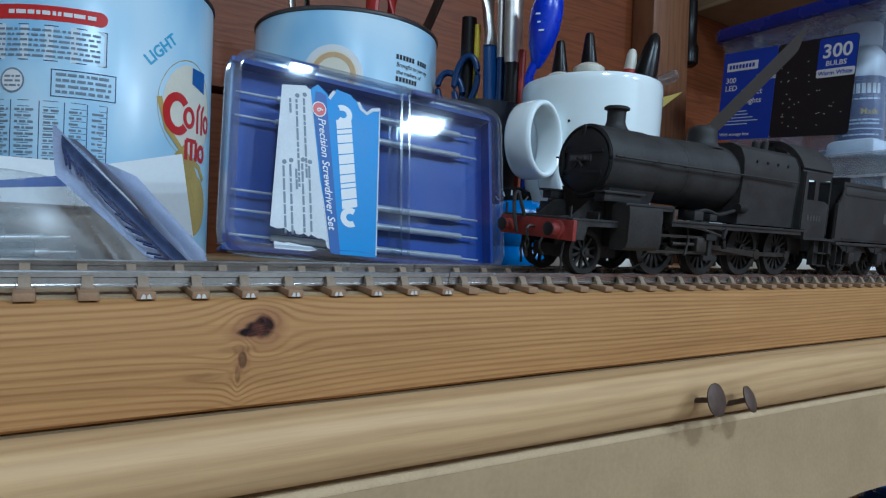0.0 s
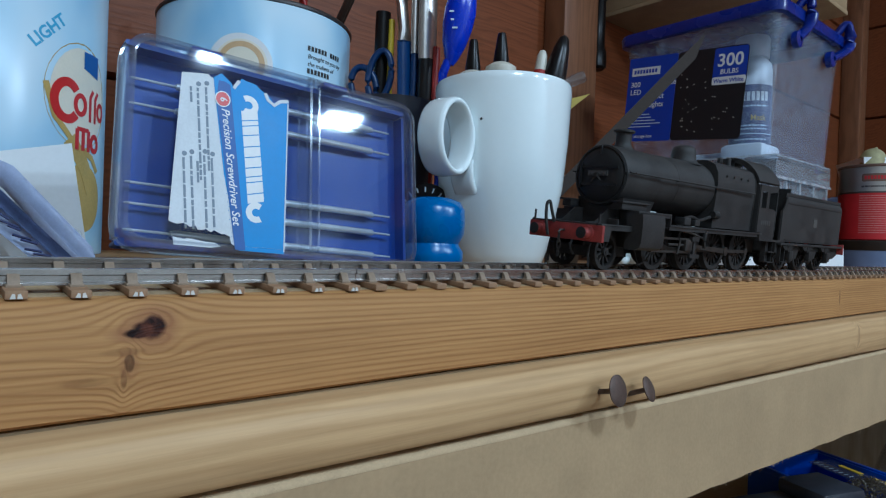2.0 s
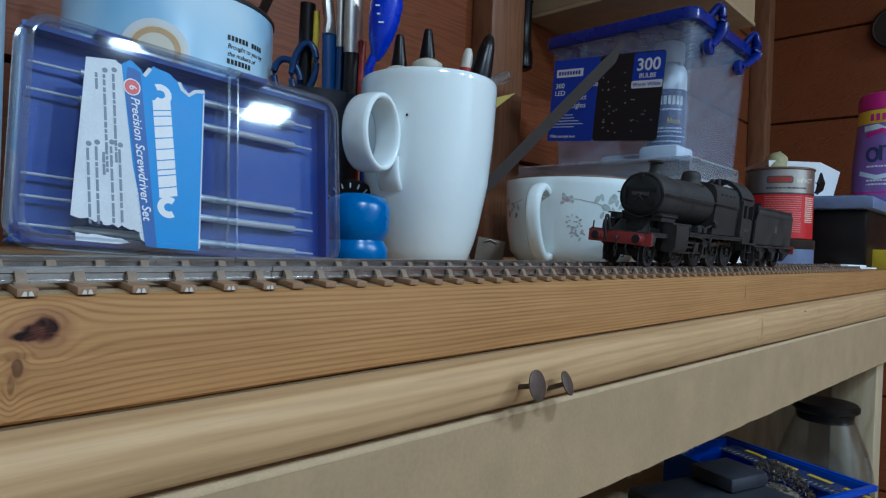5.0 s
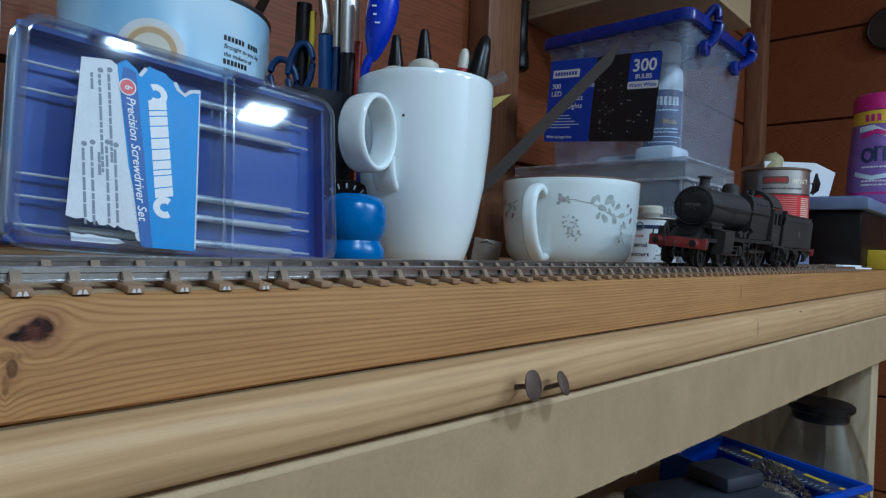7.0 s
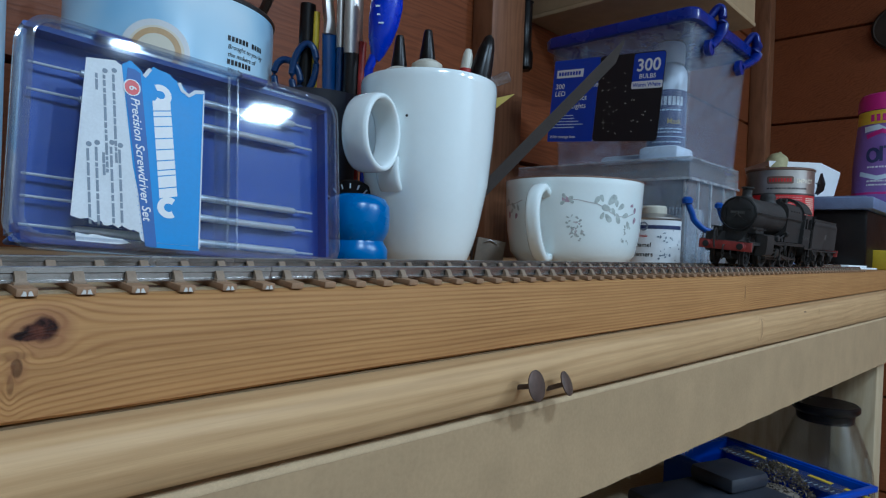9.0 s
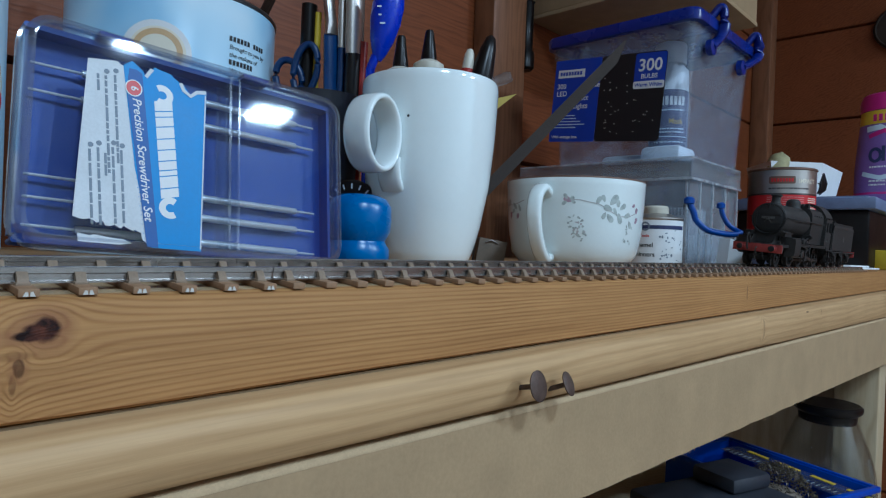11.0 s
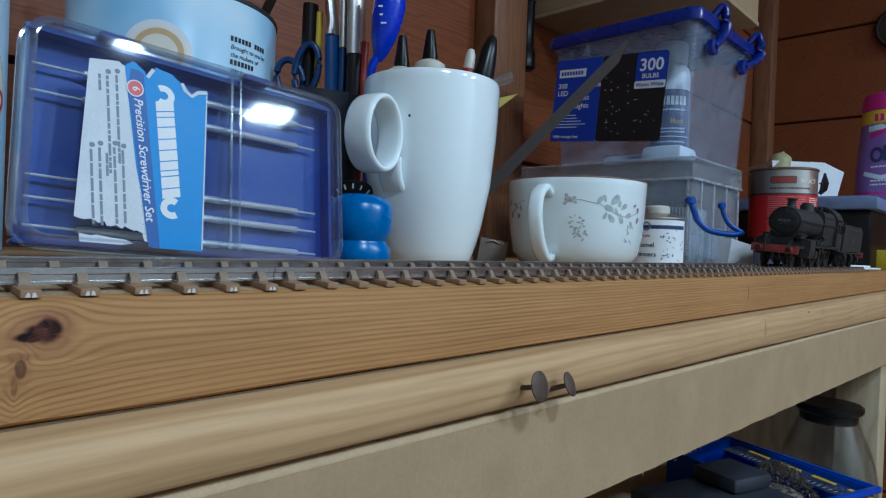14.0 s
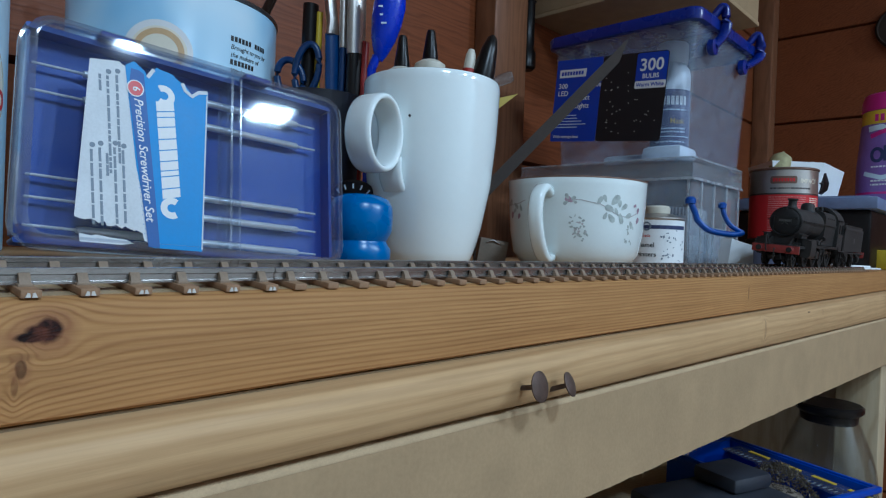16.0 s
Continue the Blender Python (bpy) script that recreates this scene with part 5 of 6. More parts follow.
def flowered_cup():
    t = thing("teacup", "white china teacup printed with grey leaves and buds", "cup", M(383.5, 104, 0.1) @ Matrix.Diagonal((1, 1, 0.955, 1)))
    prof = [(26, 0.0), (29, 0.2)] + [(cup_radius(z), z) for z in (1, 3, 6, 10, 17, 25, 35, 45, 56)] + [(47.4, 60.4), (47.0, 61.4), (46.2, 61.2), (45.6, 59)] + [(cup_radius(z) - 2.2, z) for z in (45, 25, 10)] + [(12, 5)]
    part("body", L(prof, 80), cup_white, t)
    part("rim_line", L([(47.35, 60.2), (47.5, 60.8), (47.1, 61.55)], 80, close=False), tin_brown, t, "thin brown rim line")
    az = radians(189)
    loop = curve_pts([(44.5, 49), (53, 53), (61, 47), (63, 34), (58, 18), (49, 7), (41, 7)], 7)
    part("handle", strap_loop([(v.x, v.y) for v in loop], 9.5, 6.2, az), cup_white, t, "curved china handle")
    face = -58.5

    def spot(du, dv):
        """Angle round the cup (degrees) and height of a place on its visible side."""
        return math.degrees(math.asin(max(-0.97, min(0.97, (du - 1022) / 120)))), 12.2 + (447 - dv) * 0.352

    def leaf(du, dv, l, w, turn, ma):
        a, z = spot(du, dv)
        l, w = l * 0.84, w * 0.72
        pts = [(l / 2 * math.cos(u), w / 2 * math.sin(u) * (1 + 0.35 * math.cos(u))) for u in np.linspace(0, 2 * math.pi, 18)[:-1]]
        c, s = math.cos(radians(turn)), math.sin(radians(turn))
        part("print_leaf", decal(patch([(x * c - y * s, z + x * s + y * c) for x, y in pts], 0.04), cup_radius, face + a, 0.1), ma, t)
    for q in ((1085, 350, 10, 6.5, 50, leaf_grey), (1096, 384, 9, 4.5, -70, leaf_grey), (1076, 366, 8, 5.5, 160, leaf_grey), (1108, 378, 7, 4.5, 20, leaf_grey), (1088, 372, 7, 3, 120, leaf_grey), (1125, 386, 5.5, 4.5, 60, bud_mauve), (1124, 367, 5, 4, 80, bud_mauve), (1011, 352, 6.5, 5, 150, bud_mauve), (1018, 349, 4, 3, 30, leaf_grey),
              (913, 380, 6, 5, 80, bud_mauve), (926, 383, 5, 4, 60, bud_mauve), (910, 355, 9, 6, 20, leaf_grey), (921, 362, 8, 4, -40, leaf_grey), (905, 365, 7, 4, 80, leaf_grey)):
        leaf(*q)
    rng = random.Random(8)
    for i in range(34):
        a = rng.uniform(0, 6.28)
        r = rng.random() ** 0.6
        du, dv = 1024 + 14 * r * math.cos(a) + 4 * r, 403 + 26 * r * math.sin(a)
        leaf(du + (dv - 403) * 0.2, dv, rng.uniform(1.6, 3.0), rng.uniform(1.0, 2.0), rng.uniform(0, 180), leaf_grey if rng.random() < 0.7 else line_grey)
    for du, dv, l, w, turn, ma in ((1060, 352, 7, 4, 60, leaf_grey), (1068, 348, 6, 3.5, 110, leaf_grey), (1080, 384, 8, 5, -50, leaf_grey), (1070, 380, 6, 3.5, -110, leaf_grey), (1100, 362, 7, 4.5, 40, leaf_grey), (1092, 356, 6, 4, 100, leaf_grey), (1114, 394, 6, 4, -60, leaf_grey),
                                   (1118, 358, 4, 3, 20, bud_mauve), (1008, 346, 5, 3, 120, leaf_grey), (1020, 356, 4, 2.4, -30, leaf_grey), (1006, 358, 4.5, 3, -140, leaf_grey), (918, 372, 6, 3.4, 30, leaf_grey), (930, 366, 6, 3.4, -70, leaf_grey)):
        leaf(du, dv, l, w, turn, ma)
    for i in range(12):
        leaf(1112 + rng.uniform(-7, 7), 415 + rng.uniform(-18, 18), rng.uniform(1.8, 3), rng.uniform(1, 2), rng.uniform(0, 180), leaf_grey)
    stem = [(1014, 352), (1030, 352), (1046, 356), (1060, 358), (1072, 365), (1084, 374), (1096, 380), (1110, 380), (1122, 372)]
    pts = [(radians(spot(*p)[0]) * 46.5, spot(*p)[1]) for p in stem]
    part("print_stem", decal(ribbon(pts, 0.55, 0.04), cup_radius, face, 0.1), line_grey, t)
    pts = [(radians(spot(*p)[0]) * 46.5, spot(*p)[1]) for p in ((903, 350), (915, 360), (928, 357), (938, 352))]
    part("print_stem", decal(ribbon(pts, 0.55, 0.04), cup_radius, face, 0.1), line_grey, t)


def blue_bulb():
    prof = [(9, 0), (12.5, 1), (14, 4), (14, 8.5), (12.4, 11.2), (12.0, 12.4), (12.8, 14), (14.2, 17), (14.6, 23), (14.2, 29), (12.2, 32.6), (8, 34.6), (2, 35)]
    solo("rubber_bulb", L(prof, 40), blue_rubber, "blue rubber bulb standing between case and mug", "bulb", at=M(198, 112, 0.1) @ Matrix.Diagonal((1.1, 1.1, 1.02, 1)))


def brush_pot():
    t = thing("tool_pot", "dark pot full of brushes behind the case", "pot", M(238, 208, 0.1))
    part("body", L([(24, 0), (27, 1), (29, 60), (30, 100), (30.6, 103), (29.0, 103.4), (27.8, 101), (26, 20), (8, 18)], 36), dark_pot, t)

    def stick(name, lab, cat, segs, flat=1.0):
        o = thing(name, lab, cat)
        for nm, pts, r, ma, fl in segs:
            part(nm, S(pts, r, 14, flat=fl), ma, o)
    stick("paint_brush", "paint brush with blue handle and bright ferrule", "brush", [("handle", [(241, 203, 19), (244, 200.5, 101), (243.4, 202, 144)], 6.0, brush_blue, 0.6), ("ferrule", [(243.4, 202, 143.5), (243, 202.8, 152), (241.6, 204, 167), (241.4, 204.6, 176)], 6.6, tin_steel, 0.55), ("bristles", [(241.4, 204.6, 175.5), (240, 206, 200)], 5.0, black_plastic, 0.5)])
    stick("paint_brush", "paint brush with black handle and metal ferrule", "brush", [("handle", [(248, 190, 19), (250, 187.2, 101), (250.4, 187, 131)], 6.0, black_plastic, 0.7), ("ferrule", [(250.4, 187, 130.5), (250.3, 187.2, 140), (250.2, 187.6, 178)], 6.8, tin_steel, 0.6), ("bristles", [(250.2, 187.6, 177), (250, 188, 205)], 5.0, black_plastic, 0.5)])
    stick("paint_brush", "slim paint brush with a grey ferrule", "brush", [("handle", [(246, 197, 19), (247, 195.6, 101), (247.2, 195.4, 136)], 3.0, scissor_blue, 0.8), ("ferrule", [(247.2, 195.4, 135.5), (247, 196, 185)], 3.6, tin_steel, 0.7)])
    stick("craft_stick", "thin red stick in the dark pot", "stick", [("stick", [(251, 184.5, 19), (254, 182.6, 110), (254.5, 182.4, 139)], 2.6, red_plastic, 0.6)])
    stick("marker", "black and yellow marker in the dark pot", "marker", [("barrel", [(234, 220, 19), (235.5, 217.6, 101), (236, 217, 165)], 5.2, black_plastic, 0.9), ("stripe", [(239, 212.5, 101), (239.6, 212, 160)], 2.2, yellow_box, 0.8)])
    # scissors: two oval finger loops
    s = thing("scissors", "scissors with dark blue plastic finger loops", "scissors")
    for cx, cy, cz, rx, rz, tl in ((224.5, 220.7, 115, 8.2, 12.5, 14), (230.8, 211.6, 121, 7.4, 16.5, -8)):
        right = Vector((0.687, -0.727, 0))
        pts = []
        for i in range(25):
            a = 2 * math.pi * i / 24
            u, w = rx * math.cos(a), rz * math.sin(a)
            u, w = u * math.cos(radians(tl)) - w * math.sin(radians(tl)), u * math.sin(radians(tl)) + w * math.cos(radians(tl))
            pts.append(Vector((cx, cy, cz)) + right * u + Vector((0, 0, w)))
        part("finger_loop", S(pts, 2.2, 10, flat=1.0), scissor_blue, s)
    part("blade", S([(230, 216, 19), (228, 216, 104)], 4, 8, flat=0.3), silver, s)
    sp = thing("measuring_spoon", "glossy blue plastic spoon standing upright", "spoon")
    bm = L([(2.0, -22), (4.2, -18), (7.4, -9), (9.4, 2), (9.8, 12), (8.6, 21), (5.4, 27), (1.5, 29)], 28, Matrix.Translation((253.6, 162.6, 145)) @ Matrix.Rotation(radians(9), 4, (0.727, 0.687, 0)) @ Matrix.Diagonal((1, 1, 1, 1)))
    part("bowl", bm, spoon_blue, sp)
    part("stem", S([(249, 170, 0.5), (248.2, 168.6, 60), (248, 168, 118), (250, 166, 126)], 2.8, 10), spoon_blue, sp)
    rng = random.Random(2)
    marks = join(*[text_bars(-3.5 + k, 3.0 - k * 0.6, 6 - 5 * k, 1.0, rng, 0.5) for k in range(3)])
    bmesh.ops.transform(marks, matrix=Matrix.Translation((246.6, 156.6, 147)) @ Matrix.Rotation(radians(-47), 4, "Z"), verts=marks.verts)
    part("faint_marks", marks, ink_pale, sp)


def paper_things():
    solo("white_card", P2([(-75, 30), (-75, 46.5), (18, 44.5), (52, 52.5), (60, 0.5), (-75, 0.5)], -0.4, 0.4), paper_white, "plain white card standing behind a leaflet", "card", at=M(2, 203, 0.2, -6, 0, -12))
    # folded leaflet, two curved leaves
    f = thing("folded_leaflet", "folded blue-printed instruction leaflet leaning on a bag", "leaflet")

    def leaf(a, b, c, d, bulge, n=10, lift=0.0):
        a, b, c, d = (Vector(p) for p in (a, b, c, d))
        bm = bmesh.new()
        rows = []
        for i in range(n + 1):
            u = i / n
            p, q = a.lerp(d, u), b.lerp(c, u)
            rows.append([])
            for j in range(7):
                v = j / 6
                pt = p.lerp(q, v) + Vector((0.35, -0.8, 0.35)) * (bulge * math.sin(math.pi * v) * (0.35 + 0.65 * math.sin(math.pi * u)) + lift)
                rows[-1].append(bm.verts.new(pt))
        for r0, r1 in zip(rows, rows[1:]):
            for j in range(6):
                bm.faces.new((r0[j], r0[j + 1], r1[j + 1], r1[j]))
        bmesh.ops.solidify(bm, geom=bm.faces, thickness=0.18)
        return bm
    part("outer_leaf", leaf((-2, 95, 45.5), (-1, 89, 29), (27, 68.5, 0.8), (36, 64, 0.8), -2.5), paper_lilac, f, smooth=60)
    part("inner_leaf", leaf((2, 92, 41), (6, 88, 38), (33, 66, 3), (37, 65, 1), 3.5), paper_lilac, f, smooth=60)
    part("inner_leaf", leaf((8, 89, 35), (20, 82, 30), (37.4, 68, 8), (38, 66, 1), 2.0), paper_lilac, f, smooth=60)
    part("printed_page", leaf((0, 93, 41.5), (0.5, 91, 35.5), (31, 66.4, 1.4), (35, 64.6, 1.4), -2.0, lift=0.9), leaflet_print, f, "dense dark blue print", smooth=60)
    rng = random.Random(6)
    for k in range(9):
        u = 0.08 + 0.1 * k
        p = Vector((-1.2, 93.2, 41)).lerp(Vector((24, 69.5, 2.5)), u)
        q = Vector((-0.9, 90, 33)).lerp(Vector((33, 65.4, 2.0)), u)
        for j in range(2):
            a, b = p.lerp(q, 0.1 + 0.12 * j), p.lerp(q, 0.5 + rng.uniform(0.0, 0.35))
            off = Vector((0.1, -0.6, 0.1)) + Vector((0.9, -0.8, -1.0)) * j
            part("printed_line", S([a + off, b + off], 0.34, 4), ink_navy, f)
    # clear bag with small steel tools
    b = thing("clear_bag", "crumpled clear plastic bag of small steel tools", "bag")
    bm = bmesh.new()
    n, mI = 22, 9
    g = []
    for i in range(n + 1):
        row = []
        for j in range(mI + 1):
            u, v = i / n, j / mI
            x = -110 + 152 * u
            y = 96 + 16 * v + 5 * math.sin(7 * u) - 0.14 * x
            z = 0.6 + (31 - 20 * max(0, u - 0.72) / 0.28) * math.sin(math.pi / 2 * v) ** 0.8 + 2.2 * noise.noise((u * 6, v * 3, 1.5)) * v
            row.append(bm.verts.new((x, y, max(0.5, z))))
        g.append(row)
    for i in range(n):
        for j in range(mI):
            bm.faces.new((g[i][j], g[i + 1][j], g[i + 1][j + 1], g[i][j + 1]))
    bmesh.ops.solidify(bm, geom=bm.faces, thickness=0.25)
    part("film", bm, bag_clear, b, smooth=60)
    part("packing", B(-110, 128, 0.5, 36, 150, 22, 4), wood_block, b, "greyish packing inside")
    part("label_card", P2([(-18, 28), (10, 33), (14, 29), (-16, 26)], 118, 119), strap_blue, b)
    for x, y, z, l, a in ((-40, 112, 8.4, 45, 3), (-16, 108, 5.2, 22, 2), (-55, 110, 11, 40, 3)):
        d = thing("hobby_tool", "small bright steel hobby tool lying in the bag", "tool", M(x, y, z, 0, -a, -12), "tools in the bag")
        part("shaft", join(L([(0.8, 0), (1.3, 2), (1.3, l - 8), (0.6, l - 7), (0.5, l)], 12, axis="X")), silver, d)
        part("rest", B(4, -1.2, -z + 0.8, l - 10, 1.2, -1.0), bag_clear, d)


def mid_clutter():
    # steel rule leaning towards the storage tub
    r = thing("steel_rule", "long dull steel rule leaning at a slant", "rule")
    a, b = Vector((312, 187, 0.5)), Vector((486, 119.5, 187))
    d = (b - a).normalized()
    side = Vector((-0.72, -0.69, 0)).cross(d).normalized()
    w = 4.4
    nrm = d.cross(side).normalized() * 0.35
    pts = [a - side * w, b - d * 24 - side * w, b + side * w * 0.9, b - d * 3 + side * w, a + side * w]
    bm = bmesh.new()
    f0, f1 = [bm.verts.new(p - nrm) for p in pts], [bm.verts.new(p + nrm) for p in pts]
    bm.faces.new(f0)
    bm.faces.new(f1[::-1])
    for i in range(5):
        bm.faces.new((f0[(i + 1) % 5], f0[i], f1[i], f1[(i + 1) % 5]))
    part("blade", bm, ruler_steel, r)
    y = thing("yellow_tag", "creased yellow card tag behind the mug", "tag", M(0, 0, 0))
    bm = bmesh.new()
    slab(bm, [(0, 0), (17, 14), (2, 10)], -0.3, 0.3)
    bmesh.ops.transform(bm, matrix=Matrix.Translation((333.5, 141.5, 103)) @ Matrix.Rotation(radians(-46), 4, "Z"), verts=bm.verts)
    part("card", bm, yellow_card, y)
    part("wire", S([(334, 142, 104), (331, 148, 60), (330, 150, 0.3)], 0.8, 6), ruler_steel, y)
    blk = thing("wooden_block", "small grey wooden block lying on the bench", "block", M(350, 152, 0.2, 0, 0, -42))
    part("block", B(-11, -9, 0, 9, 9, 17, 0.7, m=Matrix.Rotation(radians(9), 4, "Y")), wood_block, blk)
    part("clip", S([(-4, -9.6, 15), (0, -10, 16.5), (5, -9.6, 14)], 0.5, 6), tin_steel, blk)
    w = thing("dial_gauge", "dark round dial gauge behind the mug", "gauge", M(225, 152, 0.2, 0, 0, -44))
    part("body", L([(16, -4), (17, -3), (17, 4)], 36, axis="Y", m=Matrix.Translation((0, 0, 30))), black_plastic, w)
    part("marks", join(*[B(-0.4, -4.6, 11.8, 0.4, -3.9, 14.6, m=Matrix.Translation((0, 0, 30)) @ Matrix.Rotation(radians(20 * k), 4, "Y")) for k in range(18)]), ink_pale, w)
    part("foot", B(-8, -4, 0, 8, 6, 16, 1), black_plastic, w)
    # tin of thinners
    t = thing("thinners_tin", "small white printed tin of enamel thinners", "tin", M(498, 97, 0.1))
    part("body", L([(20.5, 0), (21.5, 0.6), (21.5, 38.5), (20.4, 39.4)], 40), paper_white, t)
    part("shoulder", L([(21.6, 38.3), (22.2, 39.4), (21.6, 40.4), (18, 41.2), (12, 44)], 40), tin_steel, t)
    part("cap", L([(9.5, 43), (10, 44), (10, 49), (8.6, 50.5)], 28), cream_plastic, t, "cream cap")
    f = lambda z: 21.5
    o = -62
    part("band", decal(strip(-14, 31, 26, 34, cols=8), f, o), ink_navy, t, "navy band")
    part("emblem", decal(ring_band(-9, 33, 2.4, 3.6), f, o, 0.2), ink_grey, t)
    part("lettering", decal(words("Trade", 3.2, -13.5, 24.5, bold=0.04), f, o), ink_red, t, "red lettering")
    part("lettering", decal(words("Enamel", 5.2, -17.5, 16.5, bold=0.05), f, o), ink_black, t, "black lettering")
    part("lettering", decal(words("Thinners", 5.2, -19.5, 9.0, bold=0.05), f, o), ink_black, t, "black lettering")
    rng = random.Random(14)
    part("paint_spots", decal(join(*[patch(disc(rng.uniform(2, 24), rng.uniform(3, 34), rng.uniform(0.3, 1.0), rng.uniform(0.3, 1.3), 8)) for i in range(26)]), f, o), ink_grey, t, "grey paint splashes")


def organiser_box():
    t = thing("organiser_box", "cloudy clear plastic organiser box with compartments", "box", M(0, 0, 0.2))
    x0, y0, x1, y1, h = 547, 90, 668, 270, 96
    bm = bmesh.new()
    for a in ((x0, y0, 0, x0 + 1.6, y1, h - 8), (x1 - 1.6, y0, 0, x1, y1, h - 8), (x0 + 1.6, y0, 0, x1 - 1.6, y0 + 1.6, h - 8), (x0 + 1.6, y1 - 1.6, 0, x1 - 1.6, y1, h - 8), (x0 + 1.6, y0 + 1.6, 0, x1 - 1.6, y1 - 1.6, 1.6)):
        box(bm, *a, bev=0.4)
    part("body", bm, organiser_clear, t)
    part("lid", join(B(x0 - 2, y0 - 2, h - 3, x1 + 2, y1 + 2, h, 0.8), B(x0 - 2, y0 - 2, h - 18, x0 - 0.3, y1 + 2, h - 3.2, 0.4), B(x0 - 2, y0 - 2, h - 18, x1 + 2, y0 - 0.3, h - 3.2, 0.4)), organiser_clear, t, "cloudy overlapping lid")
    for y in (128, 175, 222):
        part("partition", B(x0 + 2, y, 2, x1 - 2, y + 1.3, h - 14), organiser_clear, t)
    part("partition", B(x0 + 45, y0 + 2, 2, x0 + 46.3, y1 - 2, h - 14), organiser_clear, t)
    for y in (y0 + 1, 136, 182, 228):
        part("rib", B(x0 - 1.5, y, 2, x0 - 0.1, y + 2.2, h - 19, 0.3), organiser_edge, t)
    for x in (x0 + 22, x0 + 52, x0 + 84, x1 - 4):
        part("rib", B(x, y0 - 1.5, 2, x + 2.2, y0 - 0.1, h - 19, 0.3), organiser_edge, t)
    part("lid_lip", join(B(x0 - 3.2, y0 - 3.2, h - 19, x0 - 2.1, y1 + 2, h - 16.5, 0.3), B(x0 - 2, y0 - 3.2, h - 19, x1 + 2, y0 - 2.1, h - 16.5, 0.3)), organiser_edge, t)
    part("lid_rim", join(B(x0 - 2, y0 - 2, h + 0.1, x0 - 0.4, y1 + 2, h + 1.6, 0.3), B(x0 - 0.3, y0 - 2, h + 0.1, x1 + 2, y0 - 0.4, h + 1.6, 0.3)), organiser_edge, t)
    for k in range(6):
        part("ridge", B(x0 - 1.4, y0 + 3 + 3.2 * k, 46, x0 - 0.1, y0 + 4.6 + 3.2 * k, 74), organiser_clear, t)
    rng = random.Random(21)
    for (du, dv, sx, sy, sz, ma) in ((560, 96, 40, 26, 52, paper_white), (560, 132, 40, 38, 22, wood_block), (560, 180, 40, 36, 30, ruler_steel), (610, 96, 44, 70, 36, paper_white), (560, 228, 38, 30, 26, lid_grey_blue)):
        o = thing("small_part", "pale small parts stored in the organiser box", "part", M(du, dv, 2.2, 0, 0, rng.uniform(-5, 5)), "parts in the organiser")
        part("bundle", B(0, 0, 0, sx, sy, sz, 3), ma, o)


